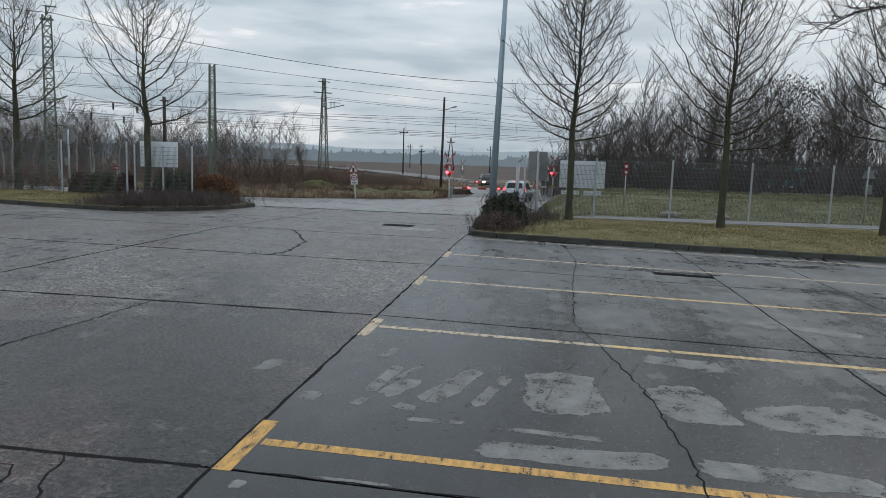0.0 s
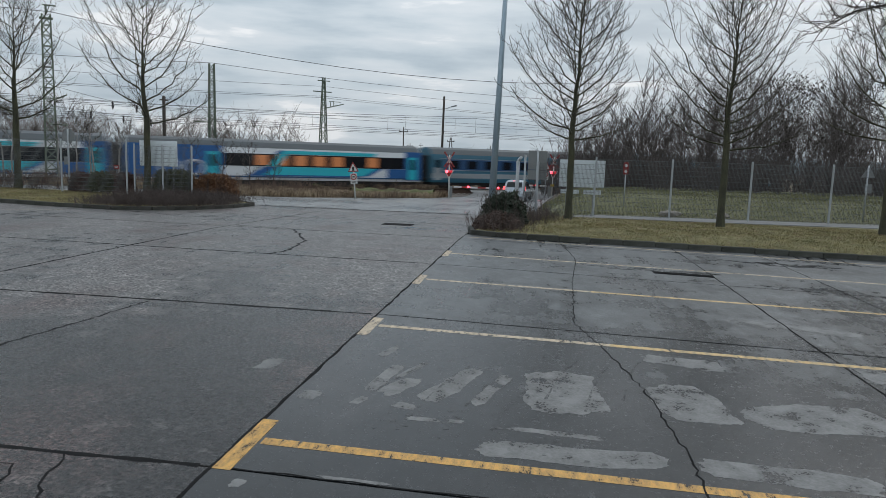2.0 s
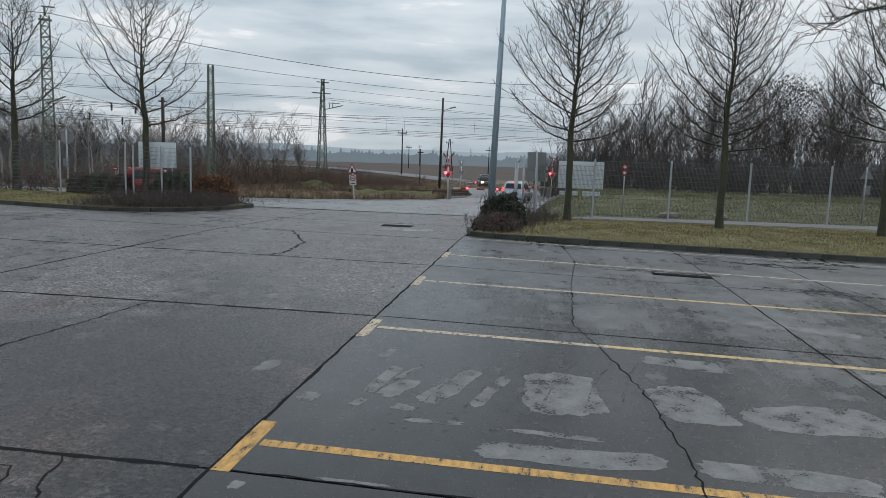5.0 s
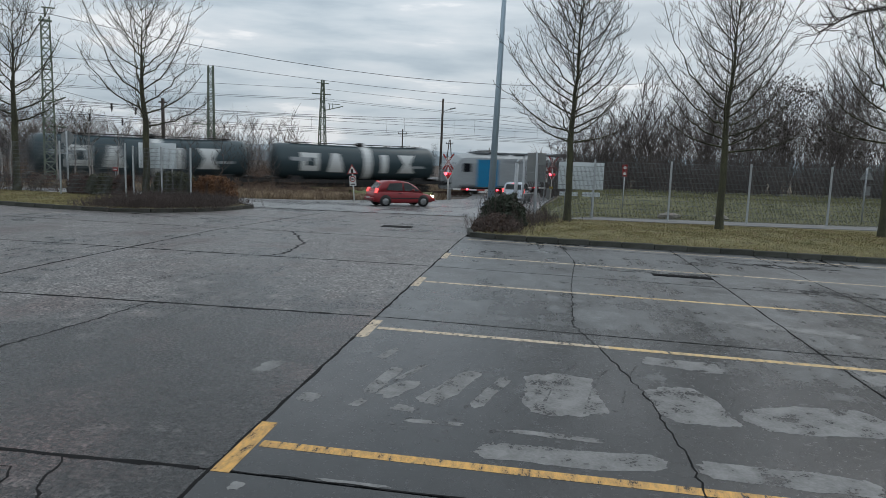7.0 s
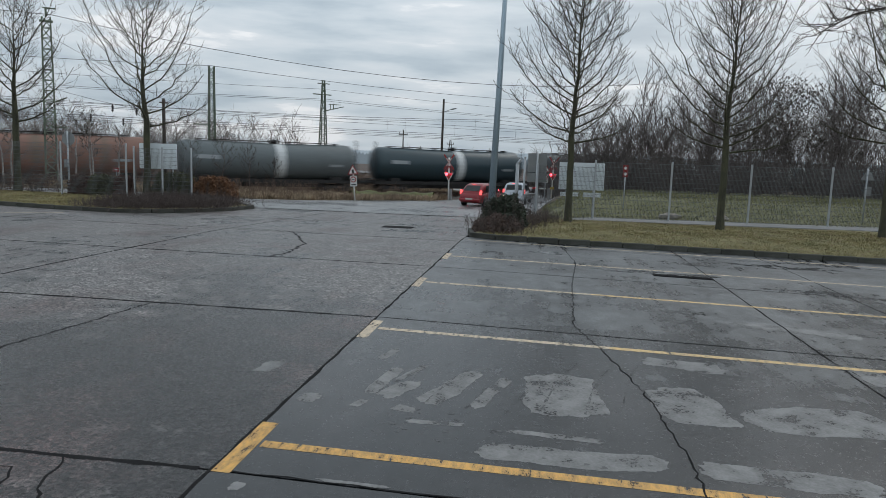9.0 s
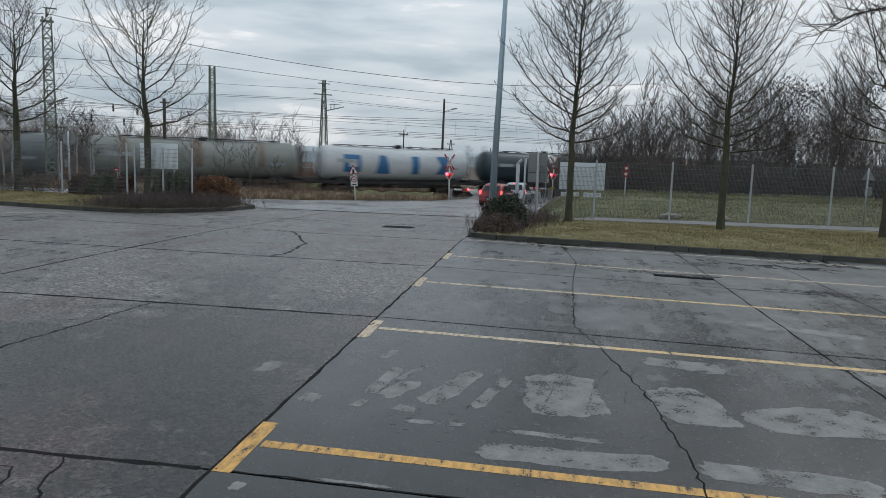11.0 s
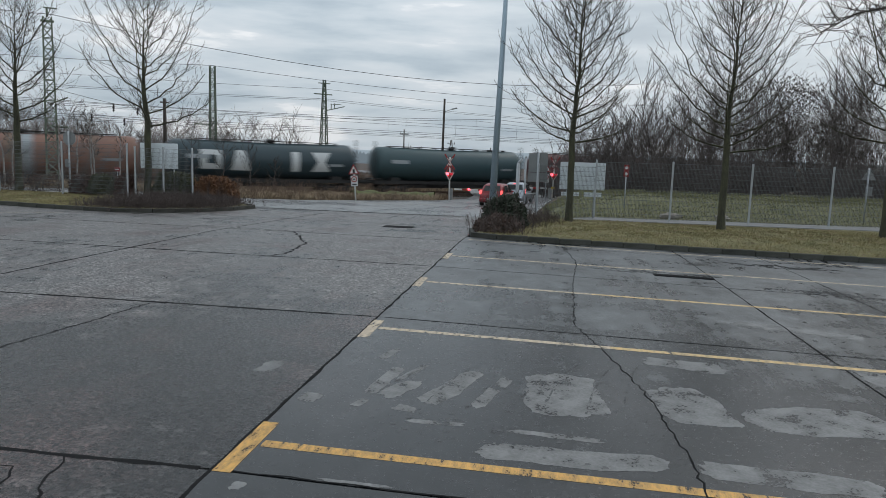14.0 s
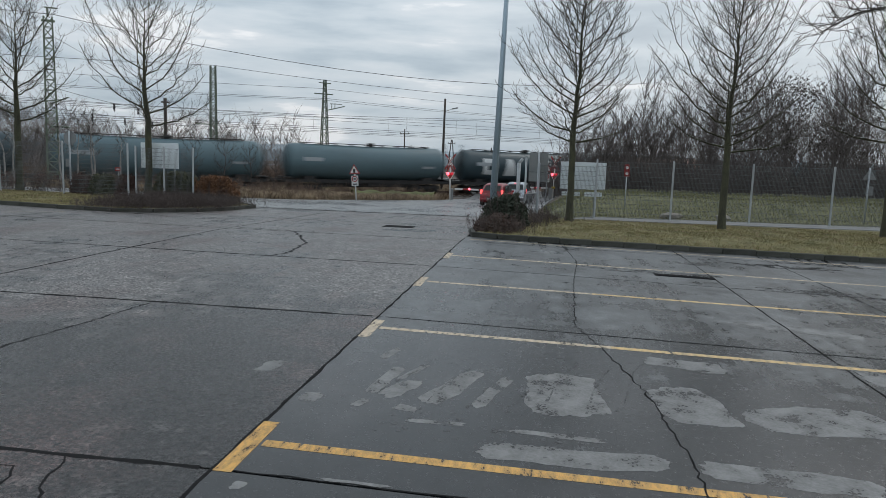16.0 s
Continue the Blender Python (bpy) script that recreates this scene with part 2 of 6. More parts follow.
def add_box(bm, size, m=Matrix.Identity(4), bevel=0.0, mi=0):
    r = bmesh.ops.create_cube(bm, size=1.0, matrix=m @ Matrix.Diagonal((*size, 1)))
    fs = {f for v in r["verts"] for f in v.link_faces}
    if bevel:
        es = {e for f in fs for e in f.edges}
        r2 = bmesh.ops.bevel(bm, geom=list(es), offset=bevel, segments=1, affect="EDGES")
        fs = {f for v in r2["verts"] for f in v.link_faces} | {f for f in fs if f.is_valid}
    for f in fs:
        f.material_index = mi
    return bm


def add_cyl(bm, r1, r2, p, q, seg=10, mi=0, caps=True):
    """A tapered round bar from p to q."""
    p, q = Vector(p), Vector(q)
    v = q - p
    m = Matrix.Translation((p + q) / 2) @ v.to_track_quat("Z", "Y").to_matrix().to_4x4()
    r = bmesh.ops.create_cone(bm, cap_ends=caps, segments=seg, radius1=r1, radius2=r2, depth=v.length, matrix=m)
    for f in {f for w in r["verts"] for f in w.link_faces}:
        f.material_index = mi
        f.smooth = seg > 6
    return bm


def box_part(name, size, m, material, parent=None, bevel=0.0, label=""):
    return part(name, add_box(bmesh.new(), size, m, bevel), material, parent, label)


def cyl_part(name, r1, r2, p, q, material, parent=None, seg=10, label=""):
    return part(name, add_cyl(bmesh.new(), r1, r2, p, q, seg), material, parent, label)


class Tubes:
    """Collects tapered tubes, quickly, for one mesh."""

    def __init__(self):
        self.v, self.f = [], []

    def tube(self, pts, radii, sides=4):
        base = len(self.v)
        for i, p in enumerate(pts):
            a = pts[min(i + 1, len(pts) - 1)] - pts[max(i - 1, 0)]
            a = a.normalized() if a.length > 1e-9 else Vector((0, 0, 1))
            u = (a.cross(Vector((1, 0.2, 0.1)))).normalized()
            w = a.cross(u)
            for k in range(sides):
                c = 2 * math.pi * k / sides
                self.v.append(p + (u * math.cos(c) + w * math.sin(c)) * radii[i])
        for i in range(len(pts) - 1):
            for k in range(sides):
                j = (k + 1) % sides
                self.f.append((base + i * sides + k, base + i * sides + j, base + (i + 1) * sides + j, base + (i + 1) * sides + k))

    def make(self, name, material, parent=None, label="", smooth=True):
        ob = obj(name, self.v, self.f, material, parent, label)
        if smooth:
            ob.data.polygons.foreach_set("use_smooth", [True] * len(ob.data.polygons))
        return ob


# ---- the lie of the land ----
def sstep(a, b, x):
    t = min(1.0, max(0.0, (x - a) / (b - a)))
    return t * t * (3 - 2 * t)


TURN = radians(53)                                   # the railway's heading, from y towards x
RAIL_D = Vector((math.sin(TURN), math.cos(TURN), 0))
RAIL_N = Vector((math.cos(TURN), -math.sin(TURN), 0))
RAIL_O = Vector((-14, 64.7, 0))
RAIL_Z = -0.85


def rail(s, off, z=0.0):
    return RAIL_O + RAIL_D * s + RAIL_N * off + Vector((0, 0, RAIL_Z + z))


def land(x, y):
    cross = -0.02 * min(14.0, max(0.0, x + 2.4)) * (1 - sstep(21.2, 24, y))
    drop = -0.0215 * min(42.0, max(0.0, y - 20)) * sstep(-27, -13, x)
    low = -0.9 * sstep(36, 62, y) * (1 - sstep(-27, -13, x))
    left = cross + drop + low
    right = 0.03 + 0.75 * sstep(31.8, 37, y) - 1.1 * sstep(48, 66, y)
    w = sstep(-0.4, 2.6, x) * sstep(22, 24, y)
    return left * (1 - w) + right * w


# ---- ground ----
def graded(lo, hi, step, far_lo, far_hi):
    xs = list(np.arange(lo, hi + 0.01, step))
    k, d = lo, step
    while k > far_lo:
        d *= 1.35
        k -= d
        xs.insert(0, k)
    k, d = hi, step
    while k < far_hi:
        d *= 1.35
        k += d
        xs.append(k)
    return xs


def build_ground():
    xs, ys = graded(-60, 45, 1.5, -3500, 3500), graded(-8, 110, 1.5, -120, 4500)
    verts = []
    for y in ys:
        for x in xs:
            z = land(x, y) - 0.10
            r = (Vector((x, y, 0)) - RAIL_O).dot(RAIL_N)
            if y > 20:
                z += (RAIL_Z - 0.45 - z) * (1 - sstep(5.5, 9, abs(r)))
                if r < -6:
                    z = max(z, RAIL_Z - 0.45) + 0.25 * noise.noise((x * 0.05, y * 0.05, 0)) * sstep(6, 20, -r)
            verts.append((x, y, z))
    nx = len(xs)
    faces, far = [], []
    for j in range(len(ys) - 1):
        for i in range(nx - 1):
            faces.append((j * nx + i, j * nx + i + 1, (j + 1) * nx + i + 1, (j + 1) * nx + i))
            c = Vector((xs[i], ys[j], 0)) - RAIL_O
            far.append(1 if c.dot(RAIL_N) < -38 else 0)
    ob = obj("ground", verts, faces, [M_SOIL, M_FIELD])
    ob.data.polygons.foreach_set("material_index", far)
    ob.data.polygons.foreach_set("use_smooth", [True] * len(faces))
    tagged(ob, "brown winter soil and ploughed field reaching the horizon", "ground", kind="structure")


def ruled(name, a, b, material, dz=0.0, n=2, rows=12, parent=None, skirt=0.0, crown=0.0):
    """A sheet that follows the land between two lines of as many points."""
    def along(line, t):
        k = t * (len(line) - 1)
        i = min(int(k), len(line) - 2)
        return Vector(line[i]).lerp(Vector(line[i + 1]), k - i)
    verts, faces = [], []
    total = (len(a) - 1) * rows
    for j in range(total + 1):
        p, q = along(a, j / total), along(b, j / total)
        for i in range(n + 1):
            c = p.lerp(q, i / n)
            u = i / n
            verts.append((c.x, c.y, land(c.x, c.y) + dz + crown * 4 * u * (1 - u)))
    w = n + 1
    for j in range(total):
        for i in range(n):
            k = j * w + i
            faces.append((k, k + 1, k + w + 1, k + w))
    if skirt:
        rim = [i for i in range(w)] + [j * w + n for j in range(1, total + 1)] + [total * w + i for i in range(n - 1, -1, -1)] + [j * w for j in range(total - 1, 0, -1)]
        s0 = len(verts)
        for k in rim:
            verts.append((verts[k][0], verts[k][1], verts[k][2] - skirt))
        for k in range(len(rim)):
            k2 = (k + 1) % len(rim)
            faces.append((rim[k2], rim[k], s0 + k, s0 + k2))
    ob = obj(name, verts, faces, material, parent)
    bm = bmesh.new()
    bm.from_mesh(ob.data)
    bmesh.ops.recalc_face_normals(bm, faces=bm.faces)
    if bm.faces[0].normal.z < 0:
        bmesh.ops.reverse_faces(bm, faces=bm.faces)
    bm.to_mesh(ob.data)
    bm.free()
    return ob


def ribbon(name, pts, width, material, dz, parent=None, jag=0.0, seed=1):
    rng = random.Random(seed)
    fine = []
    for i in range(len(pts) - 1):
        p, q = Vector(pts[i]), Vector(pts[i + 1])
        k = max(1, int((q - p).length / (0.09 if jag > 0.02 else 0.25)))
        for j in range(k):
            fine.append(p.lerp(q, j / k))
    fine.append(Vector(pts[-1]))
    verts, faces = [], []
    for i, p in enumerate(fine):
        a = (fine[min(i + 1, len(fine) - 1)] - fine[max(i - 1, 0)]).normalized()
        nrm = Vector((-a.y, a.x))
        p = p + nrm * rng.uniform(-jag, jag)
        w = width * (rng.uniform(0.5, 1.3) if jag else 1.0) / 2
        for s in (-w, w):
            c = p + nrm * s
            verts.append((c.x, c.y, land(c.x, c.y) + dz))
        if i:
            k = 2 * i
            faces.append((k - 2, k, k + 1, k - 1))
    return obj(name, verts, faces, material, parent)


LANE_X = -2.40
CROSS_Y = [-0.6, 4.72, 10.06, 15.30, 20.60, 25.9, 32.7]


def build_lot():
    lot = thing("pavement", "large damp grey concrete slabs of a lorry park with dark joints", "pavement", kind="structure")
    ruled("joint_bed", [(-34, -11.4), (-34, 33.2)], [(16, -11.4), (16, 33.2)], M_JOINT, -0.035, 40, 32, lot)
    rng = random.Random(5)
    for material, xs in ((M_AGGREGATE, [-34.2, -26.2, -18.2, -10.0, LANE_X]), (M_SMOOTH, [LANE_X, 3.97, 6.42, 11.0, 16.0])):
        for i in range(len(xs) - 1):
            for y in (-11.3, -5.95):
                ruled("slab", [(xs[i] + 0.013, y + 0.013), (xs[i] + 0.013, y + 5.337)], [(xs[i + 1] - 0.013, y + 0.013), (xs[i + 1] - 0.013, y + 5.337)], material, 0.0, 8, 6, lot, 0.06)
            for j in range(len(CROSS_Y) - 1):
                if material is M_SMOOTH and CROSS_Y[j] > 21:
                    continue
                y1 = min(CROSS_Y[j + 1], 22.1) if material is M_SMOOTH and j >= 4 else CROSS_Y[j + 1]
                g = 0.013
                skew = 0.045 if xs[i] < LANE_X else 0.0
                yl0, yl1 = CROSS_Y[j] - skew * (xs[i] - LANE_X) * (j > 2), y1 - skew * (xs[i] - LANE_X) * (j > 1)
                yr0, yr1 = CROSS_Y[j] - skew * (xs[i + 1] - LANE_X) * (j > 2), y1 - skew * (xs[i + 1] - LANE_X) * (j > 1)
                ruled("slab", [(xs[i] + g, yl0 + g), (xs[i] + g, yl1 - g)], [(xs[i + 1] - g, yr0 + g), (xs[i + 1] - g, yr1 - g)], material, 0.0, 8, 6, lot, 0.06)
    # parking lines: a bar along the lane and a line across
    for k, y in enumerate((5.27, 9.40, 13.32, 17.2, 21.2)):
        if k < 4:
            ribbon("lane_mark", [(-2.315, y - 0.57), (-2.325, y + 0.45)], 0.15, M_YELLOW if k == 0 else M_PALEPAINT, 0.0019, lot)
        ribbon("bay_line", [(-2.22, y), (1.0, y + 0.02)], 0.13, M_YELLOW if k == 0 else M_PALEPAINT, 0.0017, lot)
        ribbon("bay_line", [(1.0, y + 0.02), (15.5, y + 0.1)], 0.13, (M_YELLOW, M_DULLYELLOW, M_DULLYELLOW, M_PALEPAINT, M_PALEPAINT)[k], 0.0017, lot)
    # cracks
    ribbon("crack", [(0.56, 21.6), (0.9, 17.6), (0.68, 14.3), (0.57, 10.6), (0.85, 9.45), (1.21, 7.65), (1.35, 6.0), (1.36, 5.1), (1.5, 3.0)], 0.019, M_JOINT, 0.0023, lot, 0.022, 3)
    ribbon("crack", [(-6.5, 6.6), (-6.34, 7.22), (-6.2, 8.34), (-6.08, 9.95)], 0.04, M_JOINT, 0.0014, lot, 0.03, 4)
    ribbon("crack", [(-9.9, 21.4), (-7.8, 21.0), (-6.4, 18.1), (-6.14, 16.2), (-6.4, 15.4)], 0.07, M_JOINT, 0.0014, lot, 0.06, 6)
    ribbon("crack", [(-3.6, 4.7), (-3.4, 4.2), (-3.0, 3.6)], 0.025, M_JOINT, 0.0014, lot, 0.04, 7)
    ribbon("crack", [(-4.1, 4.6), (-3.75, 4.3), (-3.5, 3.7)], 0.02, M_JOINT, 0.0014, lot, 0.05, 8)
    ribbon("tar_seam", [(-2.40, 3.0), (-2.40, 21.5)], 0.04, M_JOINT, 0.0010, lot, 0.012, 9)
    for k, y in enumerate(CROSS_Y[1:6]):
        tilt = 0.045 if k > 1 else 0.0
        ribbon("tar_seam", [(-30, y + tilt * 27.6), (-2.5, y)], 0.065 + 0.015 * (k > 0), M_JOINT, 0.0012, lot, 0.012, 30 + k)
        if k < 4:
            ribbon("tar_seam", [(-2.3, y + 0.02), (15.5, y + 0.05)], 0.02, M_JOINT, 0.0012, lot, 0.012, 40 + k)
    for k, (x, y0, y1) in enumerate(((-10.0, 10.4, 31.0), (3.97, 3.0, 21.9), (6.42, 3.0, 21.9), (-18.2, 16, 24.8))):
        ribbon("tar_seam", [(x, y0), (x, y1)], 0.03 if x > 0 else 0.06, M_JOINT, 0.0015, lot, 0.014, 50 + k)
    ribbon("lane_mark", [(-19.6, 22.4), (-18.0, 23.9)], 0.12, M_PALEPAINT, 0.0018, lot)
    # worn, paler patches where the surface has dried
    strips = [(-1.79, 8.2, 0.07, 0.26, -12), (-1.62, 7.2, 0.09, 0.52, -8), (-1.40, 6.95, 0.12, 0.33, -22), (-1.38, 7.55, 0.05, 0.40, -18), (-0.87, 7.2, 0.15, 0.68, -19), (-0.43, 7.15, 0.08, 0.56, -14),
              (-2.21, 6.43, 0.11, 0.14, -10), (-1.70, 6.43, 0.06, 0.12, -20), (-1.24, 6.4, 0.12, 0.09, -12), (-2.98, 7.31, 0.13, 0.22, -10), (-2.1, 4.53, 0.05, 0.07, -10), (-1.3, 4.77, 0.28, 0.03, 0), (-0.9, 6.12, 0.30, 0.05, 5)]
    sheets = [(0.32, 7.32, 0.44, 0.72, 6), (0.22, 6.1, 0.44, 0.06, -2), (0.35, 5.68, 0.85, 0.20, 4), (1.62, 7.3, 0.40, 0.62, 12), (2.9, 7.2, 0.80, 0.42, 10), (2.1, 5.72, 0.78, 0.20, -2), (4.1, 11.55, 1.05, 0.26, -10), (1.85, 8.88, 0.52, 0.24, -8), (4.3, 9.0, 0.28, 0.34, 0), (5.6, 8.0, 0.8, 0.45, 0)]
    for k, (x, y, a, b, turn) in enumerate(strips + sheets):
        t = radians(turn)
        verts, ring = [], 120
        for i in range(ring):
            c = 2 * math.pi * i / ring
            ca, sa = math.cos(c), math.sin(c)
            sq = 1 / max(abs(ca), abs(sa)) ** 0.7
            wave = [0.30 * noise.noise((ca * 1.2 + k * 7, sa * 1.2, k * 3.1 + q)) + 0.16 * noise.noise((ca * 3.5, sa * 3.5 + k, 2.0 + q)) + 0.07 * noise.noise((ca * 11, sa * 11 + k, 4.0 + q)) for q in (0, 9)]
            px, py = ca * sq * a * 0.92 + wave[0] * min(0.32, a), sa * sq * b * 0.92 + wave[1] * min(0.32, b)
            X, Y = x + px * math.cos(t) - py * math.sin(t), y + px * math.sin(t) + py * math.cos(t)
            verts.append((X, Y, land(X, Y) + 0.0008 + 0.00001 * k))
        obj("dry_patch", verts, [tuple(range(ring))], M_PATCH, lot)
    for k, (x, y, a, b) in enumerate([(2.6, 16.8, 1.5, 0.30), (5.9, 15.5, 1.2, 0.30), (-4.5, 23.4, 0.9, 0.6), (6.5, 19.6, 1.5, 0.4), (0.2, 19.2, 0.5, 0.35)]):
        verts = []
        for i in range(60):
            c = 2 * math.pi * i / 60
            r = 0.9 + 0.5 * noise.noise((math.cos(c) * 1.8 + k * 5, math.sin(c) * 1.8, 9.0))
            X, Y = x + math.cos(c) * r * a, y + math.sin(c) * r * b
            verts.append((X, Y, land(X, Y) + 0.0012))
        obj("puddle", verts, [tuple(range(60))], M_PUDDLE, lot, "shallow rain puddle")
    # dark drips on the dried concrete and tyre scuffs
    rng = random.Random(8)
    verts, faces = [], []
    for _ in range(90):
        x, y = rng.choice(((0.4, 7.2, 0.5), (1.8, 7.3, 0.6), (3.1, 7.1, 0.8), (-0.9, 6.1, 0.6), (4.6, 11.2, 0.8), (0.2, 5.7, 0.9), (2.6, 5.7, 1.0)))[:2]
        x, y = x + rng.gauss(0, 0.3), y + rng.gauss(0, 0.22)
        r, k = rng.uniform(0.008, 0.028), len(verts)
        for j in range(9):
            c = j * 0.698
            q = r * rng.uniform(0.7, 1.15)
            verts.append((x + 1.3 * q * math.cos(c), y + q * math.sin(c), land(x, y) + 0.0013))
        faces.append(tuple(range(k, k + 9)))
    obj("damp_spots", verts, faces, mat("damp_concrete", (0.085, 0.088, 0.09), 0.5, vary=0.3), lot)["kind"] = "stuff"
    for k in range(7):
        x, y = -1.6 + 0.42 * k + rng.uniform(-0.05, 0.05), 5.9 + rng.uniform(0, 1.2)
        l = rng.uniform(0.9, 2.0)
        ribbon("tyre_mark", [(x, y), (x + 0.1, y + l * 0.35), (x + 0.24, y + l * 0.7), (x + 0.42, y + l)], rng.uniform(0.02, 0.05), M_TYREMARK, 0.0016 + 0.00002 * k, lot, 0.004, 80 + k)
    # a long iron drain grate
    bm = bmesh.new()
    add_box(bm, (1.35, 0.26, 0.02), pose(3.3, 16.45, land(3.3, 16.45) + 0.004, 0, 1.2, 0))
    for i in range(14):
        add_box(bm, (0.05, 0.2, 0.02), pose(2.7 + i * 0.092, 16.45, land(2.7 + i * 0.092, 16.45) + 0.012, 0, 1.2, 0))
    part("drain_grate", bm, M_JOINT, lot, "black iron drain grate")
    box_part("manhole_cover", (1.1, 0.7, 0.02), pose(-5.2, 24.7, land(-5.2, 24.7) + 0.004), M_JOINT, lot, 0.0, "dark iron cover")


def build_roads():
    road = ruled("road", [(-52, 20), (-45, 24.5), (-27, 32.3), (-14.0, 32.6), (-2.0, 32.6), (-0.9, 36), (-0.3, 42), (0.2, 50), (1.6, 58)],
                 [(-50, 28), (-42, 32), (-28, 36.6), (-18.5, 38.6), (-15.0, 42.6), (-13.0, 45.6), (-10.2, 49.5), (-7.4, 52.8), (-6.3, 58)], M_ROAD, 0.02, 10, 6)
    tagged(road, "damp grey asphalt road running along the railway to the crossing", "road", kind="structure")
    verts, faces = [], []
    line = [(-2.35, 58, 4.0), (-2.6, 64, 3.9), (-3.0, 70, 3.8), (-3.6, 76, 3.7), (-5.0, 84, 3.6), (-9, 96, 3.6), (-17, 114, 3.6), (-32, 140, 3.6), (-54, 170, 3.6), (-92, 205, 3.6)]
    for i, (x, y, w) in enumerate(line):
        a = Vector(line[min(i + 1, len(line) - 1)][:2]) - Vector(line[max(i - 1, 0)][:2])
        nrm = Vector((-a.y, a.x)).normalized()
        z = land(-5, 58) + 0.022 + (RAIL_Z - 0.02 - land(-5, 58)) * sstep(58, 64, y) - 0.03 * sstep(80, 95, y) + 0.15 * sstep(95, 200, y)
        for k in range(5):
            c = Vector((x, y)) + nrm * w * (k / 2 - 1)
            verts.append((c.x, c.y, z))
        if i:
            for k in range(4):
                faces.append((i * 5 - 5 + k, i * 5 - 4 + k, i * 5 + 1 + k, i * 5 + k))
    tagged(obj("road_far", verts, faces, M_FARROAD), "damp asphalt road beyond the crossing bending through the fields", "road", kind="structure")
    ribbon("road_edge_line", [(-12.0, 41.4), (-8.0, 43.2), (-5.5, 44.4)], 0.12, M_PALEPAINT, 0.026)["kind"] = "structure"


def kerb_line(name, pts, label, z, tall=0.16, deep=0.15):
    run = thing(name, label, "kerb", kind="structure")
    p = [Vector(q) for q in pts]
    left = []
    for i in range(len(p) - 1):
        length = (p[i + 1] - p[i]).length
        k = max(1, round(length / 1.0))
        for j in range(k):
            left.append((p[i].lerp(p[i + 1], j / k), p[i].lerp(p[i + 1], (j + 1) / k)))
    for a, b in left:
        c, d = (a + b) / 2, b - a
        bm = add_box(bmesh.new(), (d.length - 0.012, deep, tall + 0.1), Matrix.Identity(4), 0.018)
        ob = part("kerb_stone", bm, M_KERB, run)
        ob.matrix_basis = pose(c.x, c.y, z(c) + tall / 2 - 0.05 + random.uniform(-0.006, 0.006), 0, 0, math.degrees(math.atan2(d.y, d.x)) + random.uniform(-0.5, 0.5))
    return run


RIGHT_KERB = [(-1.2, 28.2), (-2.1, 25.6), (-2.42, 23.6), (-2.2, 22.2), (-1.4, 21.85), (16.2, 22.15)]
LEFT_KERB = [(-44, 26.5), (-30, 25.6), (-22.0, 25.42), (-19.28, 25.19), (-16.9, 25.2), (-15.6, 25.9), (-14.55, 27.5), (-13.95, 29.7), (-13.93, 32.0), (-15.2, 33.2)]


def build_verges():
    kerb_line("kerb", RIGHT_KERB, "low dark mossy concrete kerb along the grass strip", lambda c: land(c.x, min(c.y, 22.0)) if c.x > -1.5 else land(c.x, c.y))
    kerb_line("kerb", LEFT_KERB, "low weathered concrete kerb round the planted strip", lambda c: land(c.x, c.y))
    verge_r = ruled("grass_verge", [(-2.2, 22.35), (-1.3, 21.95), (4, 22.0), (9, 22.1), (16.2, 22.22), (40, 22.8)], [(-1.0, 28.4), (-0.8, 29.2), (3.6, 29.3), (8.5, 29.6), (15, 30.2), (40, 32.5)], M_GRASS, 0.0, 14, 10)
    for v in verge_r.data.vertices:
        t = sstep(21.9, 24.5, v.co.y)
        v.co.z = (land(v.co.x, 21.9) + 0.11) * (1 - t) + 0.10 * t + 0.03 * noise.noise(v.co * 0.7)
    tagged(verge_r, "yellowish worn winter grass strip behind the kerb", "grass", kind="structure")
    path = ruled("footpath", [(-0.8, 29.25), (3.6, 29.35), (8.5, 29.65), (15, 30.25), (40, 32.6)], [(-0.4, 31.0), (3.6, 31.1), (8.5, 31.5), (15, 32.2), (40, 34.6)], M_PATH, 0.09, 3, 8, None, 0.1)
    tagged(path, "narrow pale concrete footpath along the fence", "path", kind="structure")
    berm = ruled("grass_bank", [(-0.2, 31.05), (3.6, 31.15), (8.5, 31.55), (15, 32.25), (40, 34.65)], [(0.6, 47), (5, 48), (10, 49), (16, 50), (40, 52)], M_BANK, 0.05, 16, 10)
    for v in berm.data.vertices:
        v.co.z += 0.10 * noise.noise(v.co * 0.5) * sstep(32, 35, v.co.y)
    tagged(berm, "low bank of dull green grass behind the fence", "grass bank", kind="structure")
    verge_l = ruled("grass_verge", [(-44, 26.6), (-30, 25.7), (-22, 25.5), (-19.3, 25.3), (-16.9, 25.3), (-15.6, 26.0), (-14.6, 27.6), (-14.0, 29.8)],
                    [(-44, 29.5), (-30, 32.0), (-24, 32.5), (-21, 32.8), (-18.5, 33.6), (-17, 33.7), (-16, 33.6), (-14.3, 32.2)], M_GRASS, 0.13, 10, 10)
    for v in verge_l.data.vertices:
        v.co.z += 0.03 * noise.noise(v.co * 0.7)
    tagged(verge_l, "yellowish worn winter grass strip with leaf litter", "grass", kind="structure")


